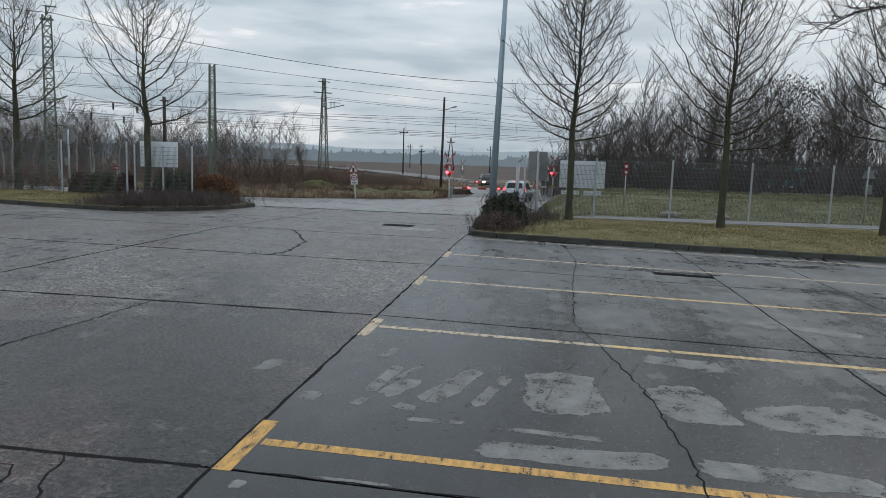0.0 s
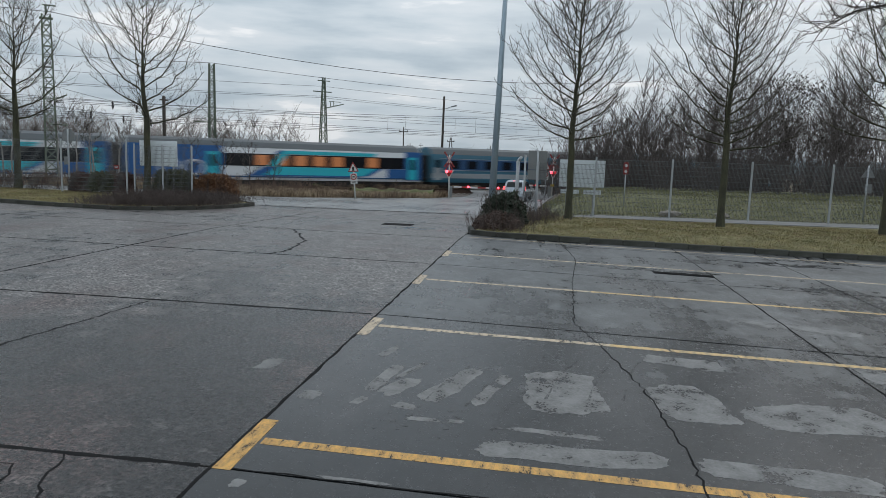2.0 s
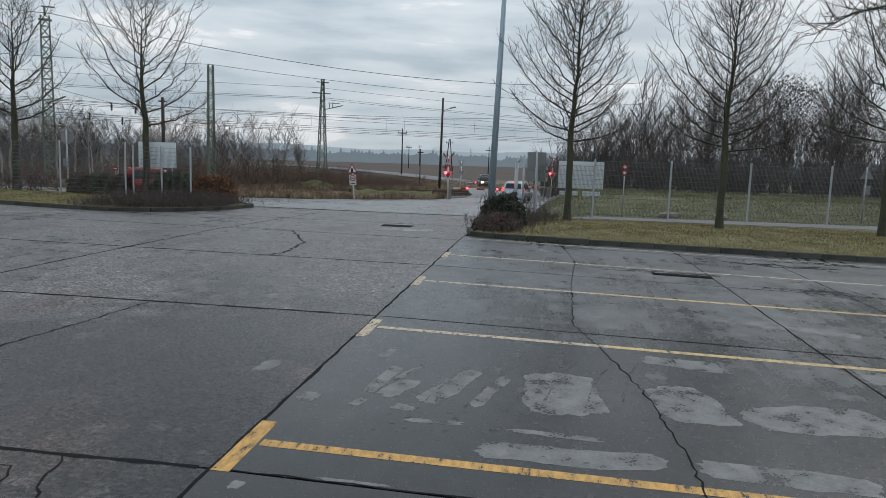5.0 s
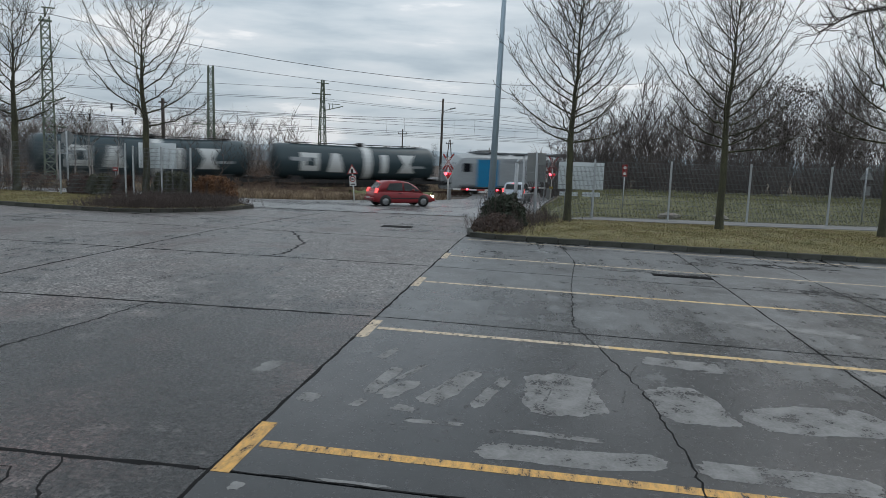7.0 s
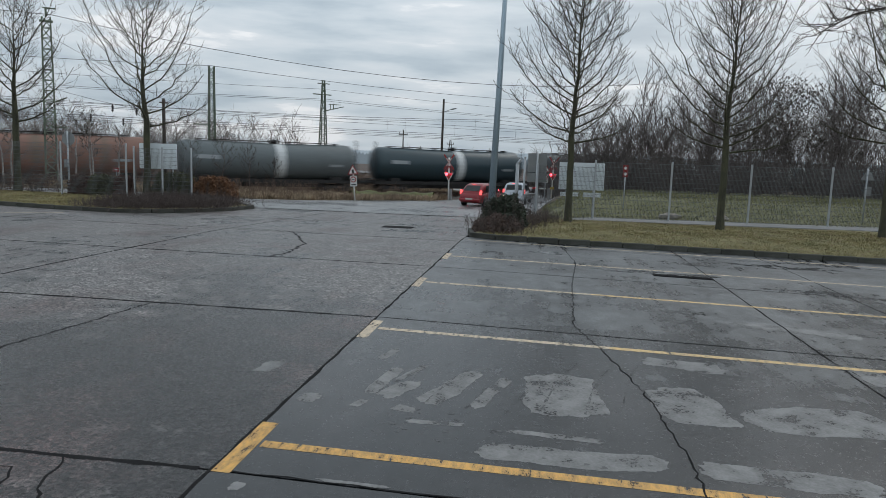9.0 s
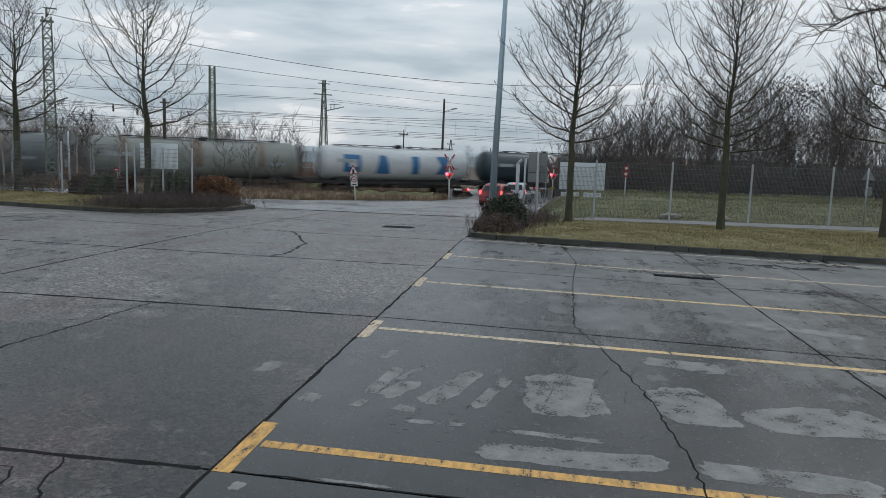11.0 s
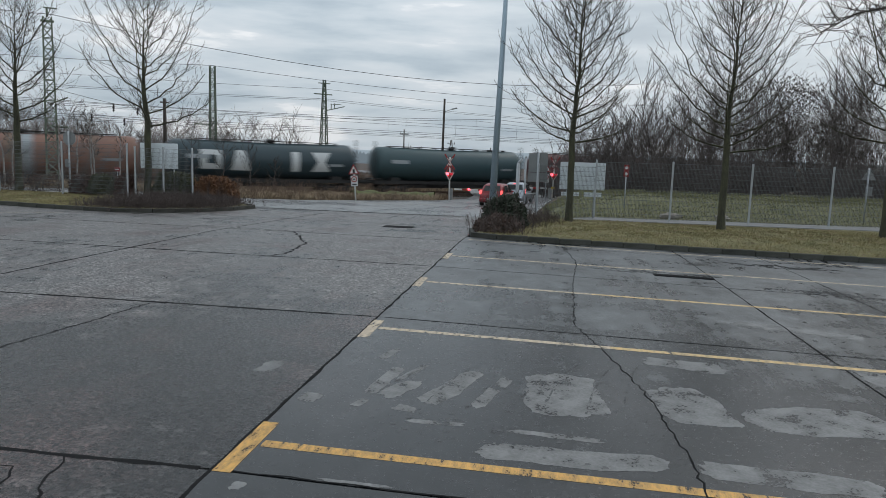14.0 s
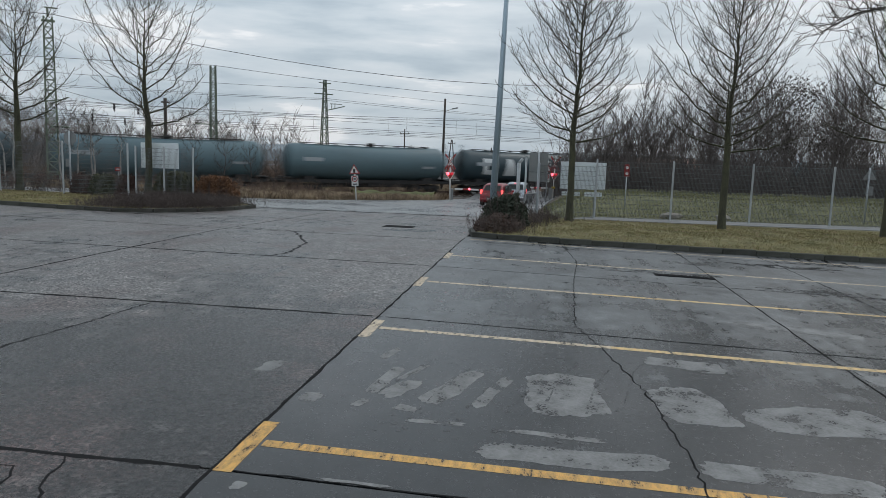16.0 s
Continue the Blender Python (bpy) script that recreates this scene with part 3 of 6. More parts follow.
def blades(name, label, count, place, tall, material, seed, lean=0.35, width=0.012):
    """Grass: many thin bent blades on the ground, one thing of stuff."""
    rng = random.Random(seed)
    verts, faces = [], []
    for _ in range(count):
        x, y, z = place(rng)
        h, a = tall * rng.uniform(0.5, 1.25), rng.uniform(0, 6.283)
        dx, dy = math.cos(a), math.sin(a)
        l = lean * h * rng.uniform(0.2, 1.4)
        w = width * rng.uniform(0.7, 1.5)
        k = len(verts)
        verts += [(x - dy * w, y + dx * w, z), (x + dy * w, y - dx * w, z), (x + dx * l * 0.4 + dy * w * 0.7, y + dy * l * 0.4 - dx * w * 0.7, z + h * 0.6), (x + dx * l, y + dy * l, z + h)]
        faces += [(k, k + 1, k + 2), (k, k + 2, k + 3)]
    return tagged(obj(name, verts, faces, material), label, "grass", kind="stuff")


# ---- trees ----
def bare_tree(name, label, m, seed, trunk=2.6, girth=0.17, height=9.5, spread=0.55, limbs=16, twigs=7, bark=None, group="", up=0.55, lean=0.0):
    """A leafless tree: a tapered trunk, limbs that leave it low, bow outwards and rise to an egg-shaped crown of fine upturned twigs."""
    rng = random.Random(seed)
    tree = thing(name, label, "tree", m, group)
    wood, fine = Tubes(), Tubes()
    wide = spread * height * 0.42
    small = min(1.0, height / 8)

    def bow(p, out, rise, r, n, store, sides, belly=0.62, wob=0.016):
        """A shoot that sets off sideways and bends upwards."""
        mid, end = p + out * belly + Vector((0, 0, rise * 0.22)), p + out + Vector((0, 0, rise))
        length = (end - p).length
        pts, rad = [], []
        for i in range(n + 1):
            t = i / n
            q = p * (1 - t) ** 2 + mid * 2 * t * (1 - t) + end * t * t
            if 0 < i:
                q += Vector((rng.gauss(0, wob), rng.gauss(0, wob), rng.gauss(0, wob))) * length * 0.6
            pts.append(q)
            rad.append(max(0.005, r * (1 - 0.74 * t)))
        store.tube(pts, rad, sides)
        return pts, rad, length

    # trunk with a slightly crooked leader to the top
    pts, rad = [Vector((0, 0, -0.1))], [girth * 1.3]
    sway = Vector((0, 0, 0))
    for i in range(1, 17):
        z = height * 0.94 * i / 16
        sway += Vector((rng.gauss(0, 0.035), rng.gauss(0, 0.035), 0)) * (1 if z > trunk else 0.4)
        pts.append(Vector((lean * z, 0, z)) + sway)
        over = max(0.0, z - trunk) / (height - trunk)
        rad.append(max(0.011, girth * (1 - 0.12 * min(1, z / trunk)) * (1 - over) ** 1.6))
    wood.tube(pts, rad, 9)
    for k in range(limbs):
        v = (k + rng.uniform(0, 0.9)) / limbs
        z = trunk + (height * 0.88 - trunk) * v ** 1.1
        a = k * 2.4 + rng.uniform(-0.5, 0.5)
        i = min(14, int(z / (height * 0.94) * 16))
        p = pts[i].lerp(pts[i + 1], z / (height * 0.94) * 16 - i)
        out = wide * (1 - 0.70 * v ** 1.7) * rng.uniform(0.62, 1.04) * (0.90 + 0.10 * min(1, v * 6))
        rise = min(height * 1.02 - z, out * (0.15 + up * 0.3 + 3.0 * min(v, 0.3) + max(0.0, v - 0.3)) * rng.uniform(0.75, 1.25))
        lp, lr, length = bow(p, Vector((math.cos(a), math.sin(a), 0)) * out, rise, max(0.015, girth * 0.29 * (1 - 0.55 * v)), 8, wood, 5)
        for j in range(twigs + 3):
            t = 0.14 + 0.84 * (j + rng.random()) / (twigs + 3)
            q = min(len(lp) - 2, int(t * (len(lp) - 1)))
            o = lp[q].lerp(lp[q + 1], t * (len(lp) - 1) - q)
            ax = (lp[q + 1] - lp[q]).normalized()
            side = ax.cross(Vector((rng.gauss(0, 0.5), rng.gauss(0, 0.5), 1))).normalized() * (1 if j % 2 else -1)
            sl = length * 0.40 * rng.uniform(0.55, 1.15) * (1.2 - 0.55 * t)
            way = (ax * 0.62 + side * rng.uniform(0.45, 0.85)).normalized()
            sp, sr, sub = bow(o, Vector((way.x, way.y, way.z * 0.5)) * sl * 0.86, sl * rng.uniform(0.18, 0.62), max(0.0105 * small, lr[q] * 0.42), 5, fine, 3)
            for c in range(5):
                t2 = 0.18 + 0.80 * (c + rng.random()) / 5
                q2 = min(len(sp) - 2, int(t2 * (len(sp) - 1)))
                o2 = sp[q2].lerp(sp[q2 + 1], rng.random())
                ax2 = (sp[q2 + 1] - sp[q2]).normalized()
                side2 = ax2.cross(Vector((rng.gauss(0, 0.6), rng.gauss(0, 0.6), 1))).normalized() * (1 if c % 2 else -1)
                l2 = (0.20 + 0.30 * sl) * rng.uniform(0.5, 1.1) * small
                w2 = ax2 * 0.6 + side2 * 0.7
                bow(o2, Vector((w2.x, w2.y, 0)) * l2 * 0.75, l2 * rng.uniform(0.3, 0.9), 0.0085 * small, 3, fine, 3)
    wood.make("trunk", bark or M_BARK, tree)
    fine.make("crown", M_TWIG, tree)
    return tree


def thicket(name, label, spots, seed, tall, material, stems=9, r=0.02, flare=0.5, category="shrub", kind="", kids=5, parent=None, sub=0, spray=0.8):
    """Leafless brush: many stems from the ground, each with side twigs, in one mesh."""
    rng = random.Random(seed)
    tb = Tubes()
    for x, y, z, h in spots:
        for _ in range(stems):
            a = rng.uniform(0, 6.283)
            w = Vector((math.cos(a) * rng.uniform(0.05, flare), math.sin(a) * rng.uniform(0.05, flare), 1)).normalized()
            p = Vector((x + rng.gauss(0, 0.25 * flare), y + rng.gauss(0, 0.25 * flare), z))
            length = h * tall * rng.uniform(0.55, 1.1)
            pts, rad = [p], [r]
            for i in range(3):
                w = (w + Vector((rng.gauss(0, 0.14), rng.gauss(0, 0.14), 0.06))).normalized()
                pts.append(pts[-1] + w * length / 3)
                rad.append(r * (1 - 0.28 * (i + 1)))
            tb.tube(pts, rad, 3)
            for j in range(kids):
                t = rng.uniform(0.3, 1.0) * 2.99
                i = int(t)
                o = pts[i].lerp(pts[i + 1], t - i)
                b = rng.uniform(0, 6.283)
                sw = (w + Vector((math.cos(b), math.sin(b), 0.3)) * spray).normalized()
                reach = length * rng.uniform(0.10, 0.36)
                e = o + sw * reach
                tb.tube([o, (o + e) / 2 + Vector((0, 0, 0.03 * length)), e], [r * 0.5, r * 0.4, r * 0.22], 3)
                for _ in range(sub):
                    g = o.lerp(e, rng.uniform(0.3, 0.95))
                    tw = (sw + Vector((rng.gauss(0, 0.7), rng.gauss(0, 0.7), rng.gauss(0.25, 0.5)))).normalized()
                    tb.tube([g, g + tw * reach * rng.uniform(0.25, 0.6)], [r * 0.24, r * 0.12], 3)
    return tagged(tb.make(name, material, parent), label, category, kind=kind)


# ---- railway ----
M_BALLAST = mat("ballast", (0.17, 0.145, 0.125), 0.95, (0.075, 0.065, 0.06), 1.0, 22, 0.5, 0.6)
M_RAIL = mat("rail_steel", (0.16, 0.105, 0.08), 0.5, (0.09, 0.06, 0.05), 3, 30, 0.3, 0.1, metal=0.4)
M_SLEEPER = mat("sleeper_concrete", (0.22, 0.20, 0.18), 0.9, (0.13, 0.115, 0.10), 3, 30, 0.4, 0.2)
M_LATTICE = mat("lattice_paint", (0.175, 0.215, 0.165), 0.7, (0.10, 0.115, 0.085), 2, 18, 0.45, 0)
M_WIRE = mat("wire_metal", (0.06, 0.06, 0.065), 0.6, vary=0.1, bump=0)
M_DARKWOOD = mat("dark_timber", (0.075, 0.06, 0.05), 0.9, (0.04, 0.034, 0.03), 3, 30, 0.4, 0.3)
M_INSUL = mat("insulator", (0.04, 0.035, 0.04), 0.3, vary=0.1, bump=0)


def build_track():
    bed = thing("ballast_bed", "dark stone ballast bed under two railway tracks", "ballast", kind="structure")
    prof = [(-6.2, -0.62), (-5.0, -0.22), (5.0, -0.22), (6.4, -0.65)]
    verts, faces = [], []
    ss = list(np.arange(-140, 200, 2.0)) + [200, 420]
    for s in ss:
        for k, (o, z) in enumerate(prof):
            verts.append(rail(s, o, z + 0.03 * noise.noise((s * 0.7, o, 0))))
    for i in range(len(ss) - 1):
        for k in range(3):
            faces.append((i * 4 + k, i * 4 + k + 1, i * 4 + 5 + k, i * 4 + 4 + k))
    obj("ballast", verts, faces, M_BALLAST, bed)
    for off in (2.0, -2.0):
        track = thing("railway_track", "rusty steel rails on concrete sleepers in stone ballast", "railway track", kind="structure", group="railway tracks")
        for g in (-0.75, 0.75):
            bm = bmesh.new()
            for w, h, z in ((0.14, 0.03, -0.135), (0.03, 0.09, -0.08), (0.07, 0.04, -0.02)):
                add_box(bm, (560, w, h), pose(140, 0, z))
            r = part("rail", bm, M_RAIL, track)
            p = rail(0, off + g)
            r.matrix_basis = pose(p.x, p.y, p.z, 0, 0, 37)
        base = None
        for k in range(110):
            p = rail(-40 + k * 0.62, off, -0.2)
            if base is None:
                base = part("sleeper", add_box(bmesh.new(), (0.26, 2.5, 0.16), Matrix.Identity(4), 0.02), M_SLEEPER, track)
                s = base
            else:
                s = new("sleeper", base.data)
                s.parent = track
            s.matrix_basis = pose(p.x, p.y, p.z, 0, 0, 37)


def lattice_mast(name, label, s, off, height, foot=0.9, top=0.35, z0=-0.6, arms=(), sides=4, group="lattice masts"):
    p = rail(s, off, z0)
    mast = thing(name, label, "mast", pose(p.x, p.y, p.z, 0, 0, 37), group)
    for k in range(4):
        sx, sy = (1, 1, -1, -1)[k], (1, -1, -1, 1)[k]
        cyl_part("corner_post", 0.085, 0.065, (sx * foot / 2, sy * foot / 2, 0), (sx * top / 2, sy * top / 2, height), M_LATTICE, mast, 4)
    bm = bmesh.new()
    n = int(height / (foot * 0.9))
    for i in range(n):
        z, z2 = height * i / n, height * (i + 1) / n
        h, h2 = (foot + (top - foot) * i / n) / 2, (foot + (top - foot) * (i + 1) / n) / 2
        for k in range(4):
            a, b = ((1, 1), (1, -1), (-1, -1), (-1, 1))[k], ((1, -1), (-1, -1), (-1, 1), (1, 1))[k]
            q, r = (a, b) if i % 2 else (b, a)
            add_cyl(bm, 0.042, 0.042, (q[0] * h, q[1] * h, z), (r[0] * h2, r[1] * h2, z2), 3)
            add_cyl(bm, 0.034, 0.034, (a[0] * h, a[1] * h, z), (b[0] * h, b[1] * h, z), 3)
    part("lacing", bm, M_LATTICE, mast)
    for (x0, y0, zz), (x1, y1, z1), r in arms:
        cyl_part("arm", r, r, (x0, y0, zz), (x1, y1, z1), M_LATTICE, mast, 5)
    return mast


# ---- trains ----
def paint(name, c, rough=0.35, dirt=0.5, metal=0.0):
    return mat(name, c, rough, tuple(v * (1 - 0.5 * dirt) + 0.03 * dirt for v in c), 0.9, 7, 0.45, 0, metal, stretch=(0.35, 1, 1))


M_BOGIE = mat("bogie_iron", (0.035, 0.033, 0.033), 0.8, (0.02, 0.02, 0.02), 3, 20, 0.4, 0)
M_TYRE = mat("wheel_steel", (0.11, 0.10, 0.095), 0.5, (0.05, 0.045, 0.04), 4, 30, 0.4, 0, metal=0.5)
M_WINDOW = mat("train_window", (0.018, 0.02, 0.025), 0.08, vary=0.1, bump=0)
M_LITWINDOW = mat("lit_train_window", (0.05, 0.03, 0.02), 0.1, vary=0.1, bump=0, glow=(1.0, 0.40, 0.17), power=0.26)
M_WHITE = paint("white_paint", (0.76, 0.78, 0.80), 0.35, 0.3)
M_CYAN = paint("turquoise_paint", (0.03, 0.52, 0.62), 0.35, 0.2)
M_BLUE = paint("coach_blue", (0.022, 0.12, 0.34), 0.35, 0.2)
M_DEEPBLUE = paint("deep_blue", (0.02, 0.085, 0.21))
M_OLDBLUE = paint("faded_blue", (0.034, 0.16, 0.24), 0.5, 0.7)
M_ROOF = paint("roof_grey", (0.13, 0.145, 0.155), 0.6, 0.7)
M_GREYSTRIPE = paint("pale_stripe", (0.36, 0.39, 0.41), 0.5, 0.7)
M_LOCOGREEN = paint("loco_green", (0.02, 0.10, 0.055))
M_LOCOYELLOW = paint("loco_yellow", (0.62, 0.36, 0.05))
M_LOCOSILVER = paint("loco_silver", (0.40, 0.43, 0.45), 0.45, 0.5)
M_LOCOBLUE = paint("loco_blue", (0.015, 0.24, 0.46))
M_LAMPRED = mat("red_lamp_glass", (0.35, 0.02, 0.03), 0.3, vary=0.1, bump=0, glow=(1.0, 0.07, 0.10), power=6.0)
M_LAMPWARM = mat("headlamp_glass", (0.8, 0.75, 0.6), 0.2, vary=0.1, bump=0, glow=(1.0, 0.72, 0.42), power=9.0)
M_BLACKTRIM = mat("black_rubber", (0.025, 0.025, 0.027), 0.6, vary=0.2, bump=0)


def bogie(parent, x, span=1.8, wheel=0.46):
    bm = bmesh.new()
    for y in (-1.0, 1.0):
        add_box(bm, (span + 0.9, 0.16, 0.24), pose(x, y, 0.62), 0.03)
        for dx in (-span / 2, span / 2):
            add_box(bm, (0.32, 0.22, 0.34), pose(x + dx, y, 0.46), 0.03)
        add_box(bm, (0.5, 0.2, 0.4), pose(x, y, 0.55), 0.05)
    add_box(bm, (0.5, 2.0, 0.3), pose(x, 0, 0.65), 0.03)
    b = part("bogie", bm, M_BOGIE, parent)
    for dx in (-span / 2, span / 2):
        for y in (-0.75, 0.75):
            bm = bmesh.new()
            add_cyl(bm, wheel, wheel, (x + dx, y - 0.06, wheel), (x + dx, y + 0.06, wheel), 20)
            add_cyl(bm, wheel * 0.3, wheel * 0.3, (x + dx, y - 0.12, wheel), (x + dx, y + 0.12, wheel), 10)
            part("wheel", bm, M_TYRE, b)


def buffers(parent, x, sgn):
    for y in (-0.88, 0.88):
        bm = bmesh.new()
        add_cyl(bm, 0.1, 0.1, (x, y, 1.05), (x + sgn * 0.45, y, 1.05), 10)
        add_cyl(bm, 0.24, 0.24, (x + sgn * 0.45, y, 1.05), (x + sgn * 0.52, y, 1.05), 14)
        part("buffer", bm, M_BOGIE, parent)


def loft(rings, close=True):
    bm = bmesh.new()
    rows = [[bm.verts.new(p) for p in ring] for ring in rings]
    for a, b in zip(rows[:-1], rows[1:]):
        for i in range(len(a)):
            j = (i + 1) % len(a)
            bm.faces.new((a[i], a[j], b[j], b[i]))
    if close:
        bm.faces.new(rows[0][::-1])
        bm.faces.new(rows[-1])
    bmesh.ops.recalc_face_normals(bm, faces=bm.faces)
    return bm


def body_section(x, w=1.42, low=0.75, high=4.2, scale=1.0, squash=1.0):
    """A coach's cross-section: straight sides, rounded shoulders and roof."""
    pts = [(-w * 0.93, low), (-w, low + 0.3), (-w, 3.0 * squash), (-w * 0.93, 3.5 * squash), (-w * 0.72, high - 0.22), (-w * 0.35, high - 0.04), (0, high)]
    pts = pts + [(-y, z) for y, z in reversed(pts[:-1])]
    return [(x, y * scale, z) for y, z in pts]


def side_panel(bm, x0, x1, z0, z1, y=-1.425, slant=0.0, both=True, thick=0.012):
    for s in ((1, -1) if both else (1,)):
        vs = [bm.verts.new((x, s * y, z)) for x, z in ((x0, z0), (x1, z0), (x1 + slant, z1), (x0 + slant, z1))]
        ws = [bm.verts.new((v.co.x, v.co.y - s * thick * (1 if y < 0 else -1), v.co.z)) for v in vs]
        bm.faces.new(vs if s > 0 else vs[::-1])
        bm.faces.new(ws[::-1] if s > 0 else ws)
        for i in range(4):
            j = (i + 1) % 4
            bm.faces.new((vs[j], vs[i], ws[i], ws[j]))
    bmesh.ops.recalc_face_normals(bm, faces=bm.faces)
    return bm


def coach(label, length, style, m, group="coaches of the passenger train"):
    car = thing("railway_coach", label, "railway coach", m, group)
    h = length / 2 - 0.45
    base = M_OLDBLUE if style == "old" else M_WHITE
    part("body", loft([body_section(x) for x in (-h, -h + 0.1, h - 0.1, h)]), base, car)
    part("roof", loft([[(x, y * 1.008, z + 0.014) for (_, y, z) in body_section(0)[3:10]] for x in (-h + 0.05, h - 0.05)]), M_ROOF, car)
    for x in (-h - 0.2, h + 0.2):
        part("gangway", add_box(bmesh.new(), (0.5, 1.6, 2.4), pose(x, 0, 2.2), 0.08), M_BLACKTRIM, car)
    bm = bmesh.new()
    # full-length dark box stands in for shade under the coach; equipment boxes follow
    add_box(bm, (2 * h - 0.4, 2.2, 0.36), pose(0, 0, 0.66))
    for x, l in ((-4.5, 3.0), (0.2, 4.2), (5.0, 2.4)):
        add_box(bm, (l, 2.4, 0.5), pose(x, 0, 0.48), 0.05)
    part("underframe_shade_box", bm, M_BOGIE, car)
    for x in (-h + 3.6, h - 3.6):
        bogie(car, x, 2.5)
    for s in (-1, 1):
        buffers(car, s * h, s)

    def panel(name, mt, *rects):
        for r in rects:
            for sgn in (1, -1):
                part(name, side_panel(bmesh.new(), *r[:4], sgn * (r[4] if len(r) > 4 else -1.425), r[5] if len(r) > 5 else 0.0, False), mt, car)

    if style == "old":
        panel("window_band", M_DEEPBLUE, (-h + 1.6, h - 1.6, 2.0, 3.05, -1.428))
        panel("stripe", M_GREYSTRIPE, (-h + 0.1, h - 0.1, 1.18, 1.66, -1.43), (-h + 1.2, h - 1.2, 1.93, 1.99, -1.431), (-h + 1.2, h - 1.2, 3.06, 3.12, -1.431))
        for k in range(11):
            x = -h + 2.6 + k * (2 * h - 5.2) / 10
            panel("window", M_WINDOW, (x - 0.62, x + 0.62, 2.12, 2.92, -1.436))
        panel("door", M_GREYSTRIPE, (-h + 0.35, -h + 1.15, 1.0, 2.2, -1.436), (h - 1.15, h - 0.35, 1.0, 2.2, -1.436))
        panel("door_window", M_WINDOW, (-h + 0.5, -h + 1.0, 2.2, 2.95, -1.442), (h - 1.0, h - 0.5, 2.2, 2.95, -1.442))
    else:
        lead = -h + (7.6 if style == "bistro" else 1.7)
        panel("sill_stripe", M_DEEPBLUE, (-h + 0.1, h - 0.1, 0.98, 1.10, -1.43))
        panel("lower_stripe", M_CYAN, (lead + 3.4, h - 6.0, 1.22, 1.93, -1.43, 1.3))
        panel("stripe_edge", M_BLUE, (lead + 2.2, lead + 3.4, 1.22, 1.93, -1.431, 1.3), (h - 6.0, h - 5.4, 1.22, 1.93, -1.431, 1.3), (lead + 2.0, h - 6.2, 1.12, 1.22, -1.431))
        panel("lower_block", M_BLUE, (h - 3.6, h - 1.75, 1.10, 1.93, -1.431, 0.0))
        panel("upper_stripe", M_CYAN, (lead + 4.9, h - 5.0, 3.05, 3.36, -1.427, 0.35))
        panel("stripe_edge", M_BLUE, (lead + 4.4, lead + 4.9, 3.05, 3.36, -1.427, 0.35))
        panel("swoosh", M_CYAN, (lead + 3.9, lead + 4.7, 1.95, 3.03, -1.443, 0.9))
        panel("window_band", M_WINDOW, (lead, h - 1.75, 1.95, 3.02, -1.433))
        for k in range(9):
            x = lead + 1.5 + k * (h - 3.2 - lead) / 9
            lit = (style == "bistro" and k in (1, 2, 3, 4, 5, 7)) or k == 1
            panel("window", M_LITWINDOW if lit else M_WINDOW, (x - 0.5, x + 0.62, 2.05, 2.92, -1.44))
        panel("end_panel", M_BLUE, (-h + 0.02, -h + 1.7, 0.9, 3.6, -1.428), (h - 1.75, h - 0.02, 0.9, 3.6, -1.428))
        first = lead - 1.25 if style == "bistro" else -h + 0.45
        panel("door", M_CYAN, (first, first + 0.9, 0.95, 3.1, -1.436), (h - 1.4, h - 0.5, 0.95, 3.1, -1.436))
        panel("door_window", M_WINDOW, (first + 0.2, first + 0.7, 1.9, 2.85, -1.449), (h - 1.2, h - 0.7, 1.9, 2.85, -1.443))
        if style == "bistro":
            panel("blue_section", M_BLUE, (-h + 1.7, lead, 0.9, 3.6, -1.43))
            panel("lit_hatch", mat("lit_hatch_glass", (0.5, 0.35, 0.1), 0.2, vary=0.1, bump=0, glow=(1.0, 0.62, 0.16), power=0.9), (-h + 1.9, -h + 3.4, 2.35, 3.0, -1.438))
            for x in (-h + 3.4, -h + 5.3):
                ring = Tubes()
                ring.tube([Vector((x + 0.72 * math.cos(a * 0.2244), -1.44, 1.75 + 0.6 * math.sin(a * 0.2244))) for a in range(29)], [0.11] * 29, 4)
                ring.make("ring_emblem", M_WHITE, car)
    return car


